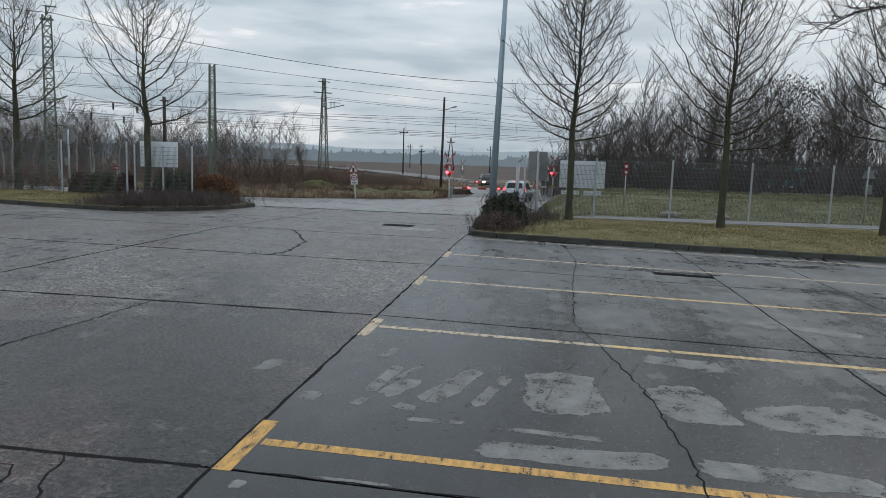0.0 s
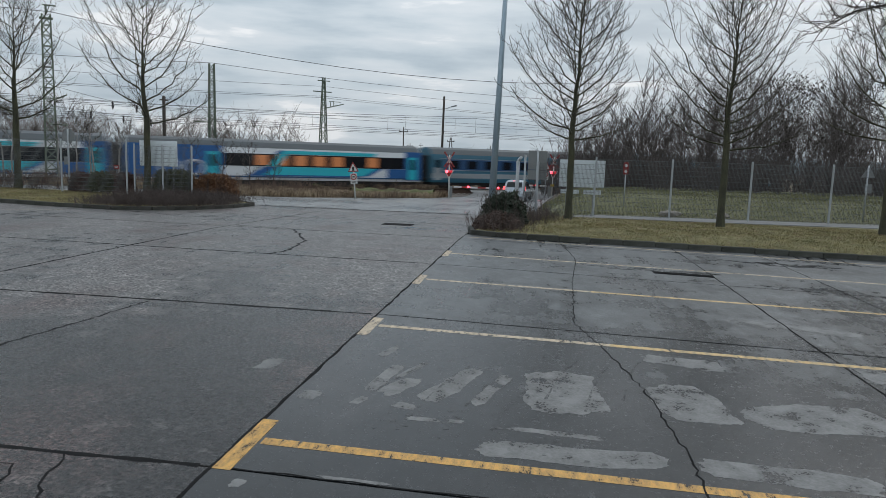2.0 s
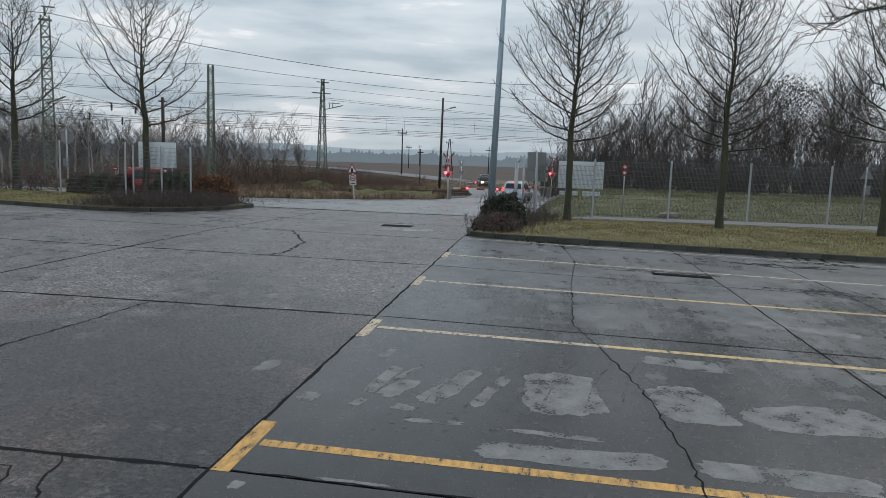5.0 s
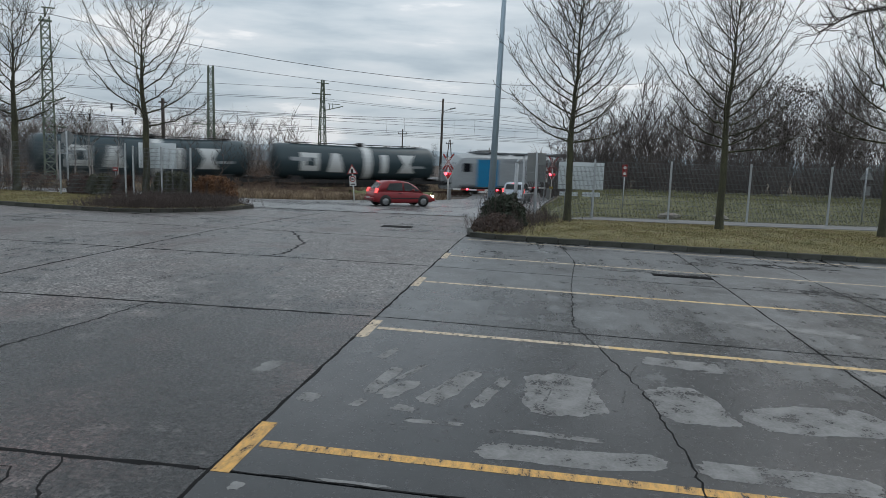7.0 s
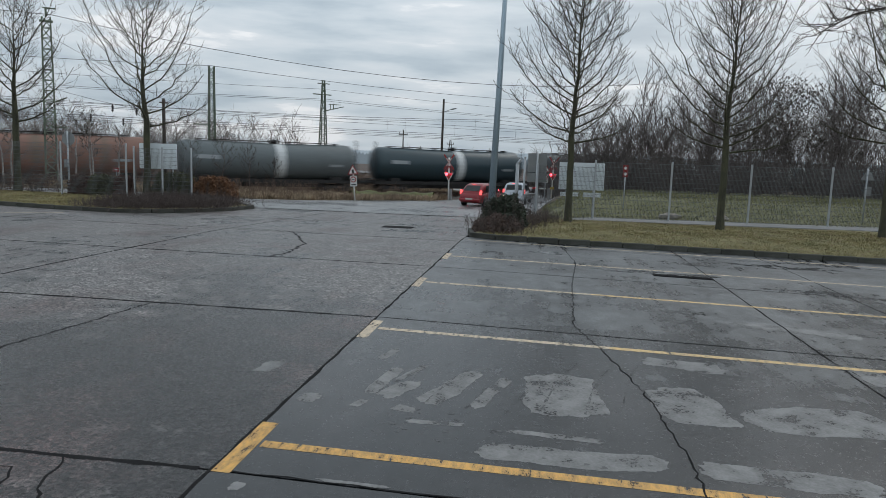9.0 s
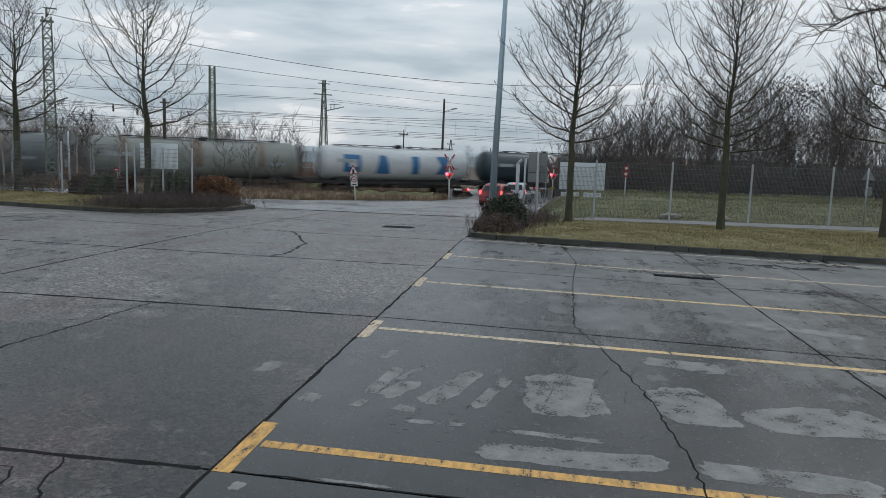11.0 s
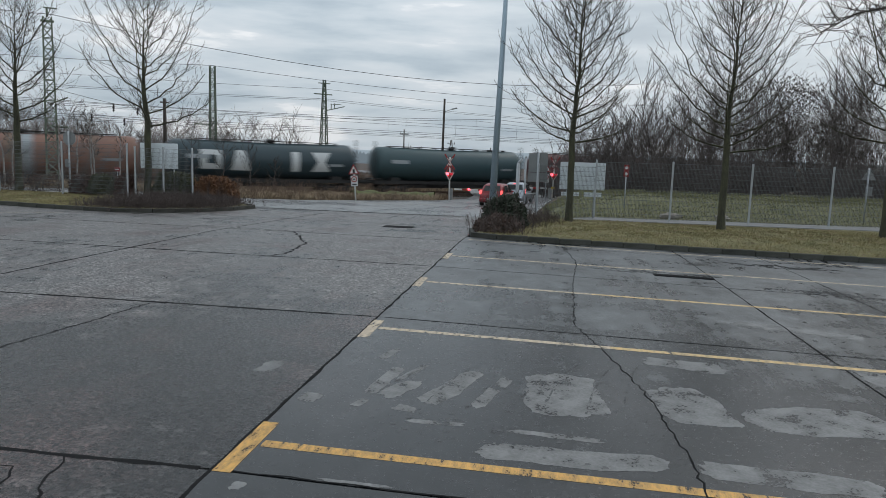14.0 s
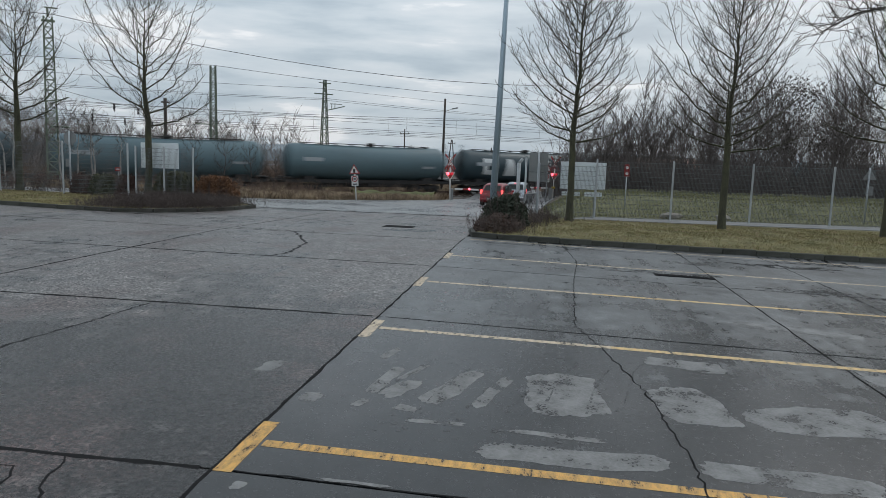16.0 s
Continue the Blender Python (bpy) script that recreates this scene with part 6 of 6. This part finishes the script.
    blades("dry_grass", "pale dry winter grass on the bank before the railway", 34000, reed, 0.50, M_DRY, 51, 0.6, 0.028)
    spots = []
    while len(spots) < 900:
        s, o = rng.uniform(-60, 22), rng.uniform(-34, -9)
        if s > 4 and o > -16:
            continue
        p = rail(s, o)
        h = 1.0 - 0.55 * sstep(-6, 22, s)
        spots.append((p.x, p.y, RAIL_Z - 0.5, h * rng.uniform(0.7, 1.2)))
    thicket("brown_thicket", "tall brown leafless scrub behind the railway", spots, 36, 2.1, M_BRUSH, 8, 0.018, 0.75, "shrub", "stuff", 6, None, 1, 1.1)
    spots = []
    for _ in range(300):
        p = rail(rng.triangular(-100, 2, -35), rng.uniform(-46, -12))
        spots.append((p.x, p.y, RAIL_Z - 0.5, rng.uniform(0.7, 1.15)))
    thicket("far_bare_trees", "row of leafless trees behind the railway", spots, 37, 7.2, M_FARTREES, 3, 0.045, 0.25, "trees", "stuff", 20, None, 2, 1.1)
    spots = []
    for _ in range(620):
        q, o = rng.uniform(-18, 9), rng.uniform(-19, -6.8)
        at = rail(q, o)
        spots.append((at.x, at.y, RAIL_Z - 0.5, rng.uniform(0.6, 1.15) * (1.0 - 0.5 * sstep(-4, 9, q))))
    thicket("brown_thicket", "low tangled brown brush on the far side of the tracks", spots, 38, 2.3, M_BRUSH, 9, 0.016, 0.85, "shrub", "stuff", 7, None, 1, 1.1)
    weeds = [(*reed(rng), rng.uniform(0.5, 1.2)) for _ in range(220)]
    thicket("dead_weeds", "stiff brown dead weed stalks in the dry grass", weeds, 39, 0.95, M_BRUSH, 8, 0.014, 0.5, "weeds", "stuff", 6)

    def beyond(r):
        q, o = r.uniform(-24, 26), -6.5 - 24 * r.random() ** 2
        at = rail(q, o)
        return at.x, at.y, RAIL_Z - 0.5
    blades("dry_grass", "pale dry winter grass beyond the railway", 30000, beyond, 0.65, M_DRY, 52, 0.6, 0.032)
    verts, faces = [], []
    for j in range(13):
        for i in range(25):
            u, w = i / 12 - 1, j / 6 - 1
            at = rail(-5.6 + u * 4.2, -8.0 + w * 1.2)
            dome = max(0.0, 1 - u * u) ** 0.6 * max(0.0, 1 - w * w) ** 0.6
            verts.append((at.x, at.y, RAIL_Z - 0.55 + 1.05 * dome * (1 + 0.35 * noise.noise((u * 2.2, w * 2, 3.0)))))
    for j in range(12):
        for i in range(24):
            k = j * 25 + i
            faces.append((k, k + 1, k + 26, k + 25))
    tagged(obj("earth_mound", verts, faces, M_MOSS), "low mossy mound of earth beyond the tracks", "mound", kind="structure")
    mound = ruled("earth_mound", [(-13.2, 48.2), (-11.5, 49.4), (-8.3, 51.6)], [(-14.6, 50.4), (-12.6, 53.4), (-8.4, 54.0)], M_MOSS, -0.06, 8, 8, None, 0.0, 0.62)
    for v in mound.data.vertices:
        v.co.z += 0.22 * noise.noise(v.co * 1.1)
    tagged(mound, "low mossy mound of earth and rubble beside the crossing", "mound", kind="structure")
    for k in range(14):
        a = rng.uniform(0, 1)
        x, y = -13 + a * 4.6, 50.2 + a * 2.4 + rng.uniform(-0.8, 0.9)
        rock("rubble_stone", "broken pale stone on the mound", (x, y, land(x, y) + 0.28), rng.uniform(0.12, 0.3), k)
    for k, (x, y, r) in enumerate(((5.6, 32.3, 0.42), (8.0, 32.6, 0.34), (5.95, 32.5, 0.3))):
        rock("boulder", "pale broken stone in the grass by the fence", (x, y, land(x, y) + 0.1), r, 40 + k)
    box_part("concrete_block", (1.6, 0.8, 0.55), pose(-13.9, 52.6, land(-13.9, 52.6) + 0.15, 0, 0, 30), M_STONE, None, 0.05)
    tagged(bpy.data.objects["concrete_block"], "old grey concrete block beside the track", "concrete block")


def rock(name, label, at, r, seed):
    bm = bmesh.new()
    bmesh.ops.create_icosphere(bm, subdivisions=2, radius=r)
    for v in bm.verts:
        v.co *= 1 + 0.45 * noise.noise(v.co * (1.4 / r) + Vector((seed * 3.7, 0, 0)))
        v.co.z *= 0.55
    ob = part(name, bm, M_STONE)
    ob.matrix_basis = pose(*at, 0, 0, seed * 47)
    return tagged(ob, label, "stone")


def build_woods():
    rng = random.Random(91)
    spots = []
    while len(spots) < 330:
        x, y = rng.uniform(3, 62), rng.uniform(46, 74)
        o = (Vector((x, y, 0)) - RAIL_O).dot(RAIL_N)
        if o < 8 or x < 2.5 + (y - 46) * 0.1:
            continue
        h = rng.uniform(0.75, 1.12) * (0.56 + 0.44 * sstep(3, 11, x))
        spots.append((x, y, land(x, y) - 0.1, h))
    thicket("bare_woods", "dense dark leafless woods behind the grass bank", spots, 92, 8.6, M_WOODS, 3, 0.040, 0.17, "woods", "stuff", 17, None, 1, 1.0)
    under = []
    while len(under) < 900:
        x, y = rng.uniform(1.6, 52), rng.uniform(42.5, 60)
        under.append((x, y, land(x, y) - 0.1, rng.uniform(0.6, 1.15)))
    thicket("undergrowth", "tangled brown undergrowth at the edge of the woods", under, 93, 2.6, M_WOODS, 7, 0.018, 0.6, "undergrowth", "stuff", 8)
    bush = [(0.9 + rng.gauss(0, 0.9), 66 + rng.gauss(0, 2.5), -0.8, rng.uniform(0.5, 0.85)) for _ in range(26)] + [(3.2 + rng.gauss(0, 1.2), 56 + rng.gauss(0, 2), 0, rng.uniform(0.8, 1.2)) for _ in range(26)]
    thicket("bare_shrub", "tall leafless shrubs beside the crossing", bush, 94, 5.0, M_WOODS, 3, 0.03, 0.35, "shrub", "stuff", 14)
    verts, faces = [], []
    for _ in range(230):
        cx, cy, cz = rng.gauss(15.5, 3.0), rng.uniform(47, 54), rng.uniform(3.6, 8.6)
        for _ in range(26):
            q = Vector((cx + rng.gauss(0, 0.28), cy + rng.gauss(0, 0.28), cz + rng.gauss(0, 0.24)))
            e = Vector((rng.gauss(0, 1), rng.gauss(0, 1), rng.gauss(0, 1))).normalized()
            w = e.cross(Vector((rng.gauss(0, 1), rng.gauss(0, 1), rng.gauss(0, 1)))).normalized()
            k, l = len(verts), rng.uniform(0.05, 0.10)
            verts += [q - e * l, q + w * l * 0.5, q + e * l, q - w * l * 0.5]
            faces.append((k, k + 1, k + 2, k + 3))
    tagged(obj("withered_leaves", verts, faces, M_TWIG), "dark withered leaves still hanging in the bare woods", "leaves", kind="stuff")
    # an old tree whose long limb reaches in over the fence
    t = bare_tree("bare_tree", "old leafless tree with long drooping limbs behind the verge", pose(16.2, 26.6, -0.6), 97, 4.2, 0.24, 11.5, 0.8, 20, 8, None, "trees along the fence")
    limb = Tubes()
    pts = [Vector((0, 0, 7.6)), Vector((-1.3, 0.2, 8.5)), Vector((-2.6, 0.4, 8.9)), Vector((-4.2, 0.5, 8.9)), Vector((-5.6, 0.6, 8.6)), Vector((-6.8, 0.6, 7.9))]
    limb.tube(pts, [0.10, 0.085, 0.065, 0.045, 0.03, 0.015], 6)
    for k in range(70):
        i = rng.randrange(0, 5)
        o = pts[i].lerp(pts[i + 1], rng.random())
        w = Vector((rng.gauss(-0.3, 0.7), rng.gauss(0, 0.7), rng.gauss(0.1, 0.7))).normalized()
        l = rng.uniform(0.7, 2.0)
        e1, e2 = o + w * l * 0.5, o + w * l + Vector((0, 0, 0.15 * l))
        limb.tube([o, e1, e2], [0.02, 0.012, 0.006], 3)
        for _ in range(3):
            w2 = (w + Vector((rng.gauss(0, 0.8), rng.gauss(0, 0.8), rng.gauss(0.2, 0.6)))).normalized()
            limb.tube([e1, e1 + w2 * l * 0.4, e1 + w2 * l * 0.7 + Vector((0, 0, 0.1))], [0.011, 0.008, 0.005], 3)
    limb.make("long_limb", M_TWIG, t)


def build_distance():
    rng = random.Random(13)
    # air haze is put into the colour and pale blue glow of both backdrops
    M_FAR = mat("distant_woods_haze_glow", (0.10, 0.115, 0.125), 1.0, (0.07, 0.08, 0.09), 0.02, 0.2, 0.4, 0, glow=(0.36, 0.45, 0.52), power=0.34)
    M_HILL = mat("distant_hills_haze_glow", (0.16, 0.19, 0.21), 1.0, (0.13, 0.15, 0.17), 0.002, 0.02, 0.4, 0, glow=(0.40, 0.49, 0.56), power=0.62)
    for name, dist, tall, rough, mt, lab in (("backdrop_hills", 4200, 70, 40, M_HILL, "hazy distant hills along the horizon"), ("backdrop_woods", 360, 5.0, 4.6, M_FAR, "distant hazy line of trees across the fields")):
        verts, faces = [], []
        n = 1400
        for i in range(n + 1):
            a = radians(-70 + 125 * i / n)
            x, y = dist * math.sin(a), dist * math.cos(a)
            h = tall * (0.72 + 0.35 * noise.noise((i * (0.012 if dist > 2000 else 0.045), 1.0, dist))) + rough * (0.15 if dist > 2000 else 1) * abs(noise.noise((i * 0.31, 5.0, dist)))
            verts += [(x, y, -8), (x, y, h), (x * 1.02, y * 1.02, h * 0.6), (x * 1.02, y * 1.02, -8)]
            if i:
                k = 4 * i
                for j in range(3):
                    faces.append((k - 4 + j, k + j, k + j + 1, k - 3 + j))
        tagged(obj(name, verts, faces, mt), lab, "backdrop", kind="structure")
    M_TURB = mat("turbine_white", (0.55, 0.57, 0.6), 0.6, vary=0.1, bump=0)
    for k, (a, d) in enumerate(((-11.2, 3600), (-6.0, 3900), (-9.0, 4050), (1.6, 3900))):
        x, y = d * math.sin(radians(a)), d * math.cos(radians(a))
        tb = thing("wind_turbine", "far white wind turbine on the horizon", "wind turbine", pose(x, y, -5), "wind turbines")
        cyl_part("tower", 1.5, 0.9, (0, 0, 0), (0, 0, 62), M_TURB, tb, 10)
        part("nacelle", add_box(bmesh.new(), (4, 9, 4), pose(0, 0, 63), 0.5), M_TURB, tb)
        for j in range(3):
            r = radians(j * 120 + 37 * k)
            cyl_part("blade", 0.9, 0.3, (0, -6, 63), (28 * math.sin(r), -6, 63 + 28 * math.cos(r)), M_TURB, tb, 5)


# ---- cars ----
M_CARRED = mat("car_paint_red", (0.27, 0.024, 0.030), 0.3, (0.21, 0.018, 0.024), 1, 8, 0.3, 0)
M_CARSILVER = mat("car_paint_silver", (0.46, 0.50, 0.54), 0.25, (0.38, 0.42, 0.46), 1, 8, 0.3, 0, metal=0.4)
M_CARDARK = mat("car_paint_dark", (0.05, 0.05, 0.055), 0.3, vary=0.2, bump=0)
# glass base is lightened to stand in for reflection in the windows
M_GLASS = mat("car_glass", (0.09, 0.105, 0.11), 0.05, vary=0.1, bump=0)
M_TYRERUBBER = mat("tyre_rubber", (0.022, 0.022, 0.022), 0.85, vary=0.2, bump=0)
M_RIM = mat("wheel_rim", (0.36, 0.37, 0.38), 0.35, (0.2, 0.2, 0.2), 8, 30, 0.4, 0, metal=0.6)
M_TAIL = mat("tail_lamp", (0.45, 0.02, 0.02), 0.2, vary=0.1, bump=0, glow=(1.0, 0.10, 0.10), power=1.8)
M_PLATEWHITE = mat("number_plate", (0.6, 0.6, 0.58), 0.5, vary=0.1, bump=0)


def car(label, colour, length, width, height, m, head=True, tail=True, wagon=0.0, beam=None):
    """A small car: lofted body, glazed cabin, wheels with rims, lamps, mirrors, bumpers. Heads along +x."""
    c = thing("car", label, "car", m)
    L, W, H = length / 2, width / 2, height
    belt = 0.60 * H
    rings = []
    for x, hw, lo, hi in ((-L, 0.80, 0.36, 0.62), (-L + 0.08, 0.92, 0.26, 0.86 * belt + 0.06), (-L + 0.35, 0.98, 0.22, belt), (-L + 0.9, 1.0, 0.2, belt), (0.0, 1.0, 0.2, belt - 0.01), (L - 1.05, 1.0, 0.2, belt - 0.05), (L - 0.55, 0.97, 0.22, belt - 0.15), (L - 0.18, 0.88, 0.25, belt - 0.26), (L, 0.72, 0.34, belt - 0.38)):
        w = W * hw
        mid = (lo + hi) / 2
        rings.append([(x, -w * 0.9, lo), (x, -w, lo + 0.12), (x, -w, mid), (x, -w * 0.97, hi - 0.06), (x, -w * 0.86, hi), (x, w * 0.86, hi), (x, w * 0.97, hi - 0.06), (x, w, mid), (x, w, lo + 0.12), (x, w * 0.9, lo)])
    part("body", loft(rings), colour, c, "", True)
    rear, wind = -L + 0.12 - wagon * 0.05, L - 1.05
    cab = []
    for x, hw, z in ((rear, 0.86, belt - 0.04), (rear + 0.10, 0.84, belt + 0.10), (rear + 0.46 - wagon * 0.2, 0.76, H - 0.12), (rear + 0.80 - wagon * 0.2, 0.73, H - 0.02), (-0.25, 0.73, H), (0.22, 0.72, H - 0.05), (0.72, 0.77, belt + 0.30), (L - 0.78, 0.84, belt - 0.09)):
        cab.append([(x, -W * 0.93, belt - 0.10), (x, -W * (hw + 0.02), z - 0.07), (x, -W * hw * 0.86, z), (x, W * hw * 0.86, z), (x, W * (hw + 0.02), z - 0.07), (x, W * 0.93, belt - 0.10)])
    part("cabin", loft(cab), colour, c, "", True)

    def quad(name, mt, pts):
        bm = bmesh.new()
        vs = [bm.verts.new(p) for p in pts]
        f = bm.faces.new(vs)
        bmesh.ops.solidify(bm, geom=[f], thickness=0.012)
        bmesh.ops.recalc_face_normals(bm, faces=bm.faces)
        return part(name, bm, mt, c)
    for s in (-1, 1):
        y0, y1 = s * W * 0.93, s * W * 0.80
        quad("side_window", M_GLASS, [(rear + 0.62, y0, belt + 0.05), (-0.16, y0, belt + 0.03), (-0.16, y1, H - 0.12), (rear + 0.86, y1, H - 0.15)])
        quad("side_window", M_GLASS, [(-0.06, y0, belt + 0.03), (0.94, y0, belt + 0.01), (0.30, y1, H - 0.14), (-0.06, y1, H - 0.12)])
        part("door_handle", add_box(bmesh.new(), (0.18, 0.03, 0.03), pose(-0.35, s * (W + 0.005), belt - 0.12)), M_BLACKTRIM, c)
        part("side_moulding", add_box(bmesh.new(), (length * 0.48, 0.03, 0.07), pose(0.05, s * (W + 0.004), 0.48), 0.01), M_BLACKTRIM, c)
        part("mirror", add_box(bmesh.new(), (0.12, 0.18, 0.13), pose(wind - 0.42, s * (W + 0.07), belt + 0.06), 0.03), colour, c)
        part("tail_lamp", add_box(bmesh.new(), (0.14, 0.15, 0.30), pose(-L + 0.17, s * W * 0.86, belt + 0.02, 0, 18, 0), 0.03), M_TAIL if tail else M_SIGNRED, c)
        part("headlamp", add_box(bmesh.new(), (0.14, 0.28, 0.14), pose(L - 0.12, s * W * 0.66, belt - 0.30, 0, 0, -s * 14), 0.04), (beam or M_LAMPWARM) if head else M_GLASS, c)
        for x in (-L + 0.70, L - 0.78):
            arch = bmesh.new()
            add_cyl(arch, 0.345, 0.345, (x, s * (W - 0.16), 0.33), (x, s * (W + 0.008), 0.33), 24)
            part("wheel_arch", arch, M_BLACKTRIM, c)
            wh = bmesh.new()
            add_cyl(wh, 0.30, 0.30, (x, s * (W - 0.18), 0.29), (x, s * (W + 0.012), 0.29), 24)
            wheel = part("wheel", wh, M_TYRERUBBER, c)
            rm = bmesh.new()
            add_cyl(rm, 0.205, 0.185, (x, s * (W - 0.02), 0.29), (x, s * (W + 0.022), 0.29), 18)
            for k in range(6):
                a = k * math.pi / 3
                add_box(rm, (0.05, 0.02, 0.15), Matrix.Translation((x, s * (W + 0.022), 0.29)) @ Matrix.Rotation(a, 4, "Y") @ pose(0, 0, 0.09))
            part("rim", rm, M_RIM, wheel)
    quad("rear_window", M_GLASS, [(rear + 0.09, -W * 0.68, belt + 0.12), (rear + 0.09, W * 0.68, belt + 0.12), (rear + 0.43 - wagon * 0.2, W * 0.60, H - 0.14), (rear + 0.43 - wagon * 0.2, -W * 0.60, H - 0.14)])
    quad("windscreen", M_GLASS, [(L - 0.84, W * 0.70, belt - 0.01), (L - 0.84, -W * 0.70, belt - 0.01), (0.26, -W * 0.60, H - 0.055), (0.26, W * 0.60, H - 0.055)])
    part("rear_bumper", add_box(bmesh.new(), (0.16, width * 0.9, 0.20), pose(-L - 0.01, 0, 0.42), 0.05), colour, c)
    part("front_bumper", add_box(bmesh.new(), (0.16, width * 0.8, 0.20), pose(L + 0.0, 0, 0.40), 0.05), colour, c)
    part("number_plate", add_box(bmesh.new(), (0.02, 0.5, 0.11), pose(-L - 0.095, 0, 0.50)), M_PLATEWHITE, c)
    part("high_brake_lamp", add_box(bmesh.new(), (0.04, 0.3, 0.03), pose(rear + 0.40 - wagon * 0.14, 0, H - 0.05)), M_TAIL if tail else M_SIGNRED, c)
    part("exhaust", add_cyl(bmesh.new(), 0.03, 0.03, (-L - 0.06, -0.4, 0.25), (-L + 0.3, -0.4, 0.25), 8), M_BLACKTRIM, c)
    return c


CAR_WAY = [(0, -60.0, 20.6, 22), (1.5, -48.6, 25.3, 22), (3.0, -36.8, 30.0, 21), (3.6, -32.0, 31.9, 20), (4.2, -27.3, 33.9, 19), (5.2, -19.7, 36.4, 17), (6.3, -11.75, 38.85, 18), (6.8, -9.2, 39.9, 27), (7.2, -7.6, 40.9, 40), (7.6, -6.45, 42.0, 47),
           (8.0, -5.4, 43.2, 53), (8.5, -4.65, 44.9, 60), (9.0, -3.95, 46.2, 68), (9.6, -3.35, 47.0, 76), (10.2, -3.1, 47.3, 79), (16, -3.1, 47.3, 79)]


def car_pose(x, y, turn):
    return pose(x, y, (land(x, y) if x > -45 else land(-45, y)) + 0.03, 0, 0, turn)


def build_cars():
    red = car("small red hatchback driving up to the level crossing", M_CARRED, 3.85, 1.66, 1.48, car_pose(*CAR_WAY[0][1:]))
    white = car("silver-white estate car waiting at the crossing", M_CARSILVER, 4.2, 1.76, 1.56, pose(-1.95, 53.6, land(-1.95, 53.6) + 0.03, 0, 0, 84), False, True, 1.0)
    car("dark car waiting beyond the crossing with headlamps on", M_CARDARK, 4.1, 1.72, 1.5, pose(-6.9, 84.5, -0.87, 0, 0, -80), True, False, 0.0, mat("headlamp_bright", (0.8, 0.75, 0.6), 0.2, vary=0.1, bump=0, glow=(1.0, 0.58, 0.24), power=110.0))
    return red, white


build_ground()
build_lot()
build_roads()
build_verges()
build_track()
build_trains()
build_masts()
build_wires()
build_fences()
build_signs()
build_crossing()
lamp_post()
RED_CAR, WHITE_CAR = build_cars()
for k, (x, y, h, sd, spread, n) in enumerate(((1.05, 28.3, 10.9, 11, 0.62, 46), (6.75, 27.6, 10.6, 12, 0.66, 46), (12.35, 27.2, 10.0, 13, 0.66, 40))):
    bare_tree("bare_tree", "leafless young roadside tree with mossy trunk in the grass strip", pose(x, y, 0.08), sd, (3.1, 2.9, 3.3)[k], 0.142, h, spread, n, 9, None, "trees along the fence")
for k, (x, y, z, h, sd, n) in enumerate(((-26.4, 31.8, 0.12, 10.0, 21, 24), (-19.6, 32.2, 0.1, 10.4, 22, 25))):
    bare_tree("bare_tree", "leafless young roadside tree with mossy trunk in the grass strip", pose(x, y, z), sd, 3.4, 0.17, h, 0.76, n, 8, None, "trees in the planted strip", 0.8)
build_shrubs()
build_woods()
build_distance()


def on_right_verge(r):
    x, y = r.uniform(-1.8, 18), r.uniform(22.1, 29.2)
    t = sstep(21.9, 24.5, y)
    return x, y, (land(x, 21.9) + 0.11) * (1 - t) + 0.10 * t - 0.01


def on_bank(r):
    x, y = r.uniform(0, 22), r.uniform(31.5, 46)
    return x, y, land(x, y) + 0.04


def on_left_verge(r):
    x, y = r.uniform(-32, -16), r.uniform(25.5, 31.6)
    return x, y, land(x, y) + 0.12


blades("grass", "short yellow-green winter grass of the verge", 60000, on_right_verge, 0.055, M_BLADE, 61, 0.8, 0.008)
blades("grass", "dull winter grass on the bank behind the fence", 40000, on_bank, 0.10, M_BANKBLADE, 62, 0.7, 0.010)
blades("grass", "short yellow-green winter grass of the planted strip", 40000, on_left_verge, 0.055, M_BLADE, 63, 0.8, 0.008)


def litter(name, label, count, place, seed):
    rng = random.Random(seed)
    verts, faces = [], []
    for _ in range(count):
        x, y, z = place(rng)
        a, r = rng.uniform(0, 6.283), rng.uniform(0.025, 0.06)
        k = len(verts)
        for j in range(4):
            c = a + j * 1.571
            q = r * (1 if j % 2 else 0.6)
            verts.append((x + q * math.cos(c), y + q * math.sin(c), z + 0.045 + rng.uniform(-0.01, 0.02)))
        faces.append((k, k + 1, k + 2, k + 3))
    return tagged(obj(name, verts, faces, M_LEAF), label, "leaves", kind="stuff")


litter("fallen_leaves", "brown fallen leaves scattered over the verge grass", 2600, on_right_verge, 64)
litter("fallen_leaves", "brown fallen leaves scattered over the bank", 2600, on_bank, 65)
litter("fallen_leaves", "brown fallen leaves scattered over the planted strip", 1600, on_left_verge, 66)


def motions():
    for ob, s, off, v in MOVERS:
        if v < 0:
            # the passenger train eases off as its tail leaves the crossing behind
            way = [(t, v * t) for t in (0, 1, 2, 3, 3.4)] + [(3.7, -169.0), (4.0, -179.7), (4.3, -191.5), (5, -221), (6, -264), (8, -352), (12, -528), (16, -704)]
            walk(ob, [(t, on_rail(s + d, off)) for t, d in way])
        else:
            walk(ob, [(0, on_rail(s, off)), (16, on_rail(s + v * 16, off))])
    walk(RED_CAR, [(t, car_pose(x, y, a)) for t, x, y, a in CAR_WAY])


motions()
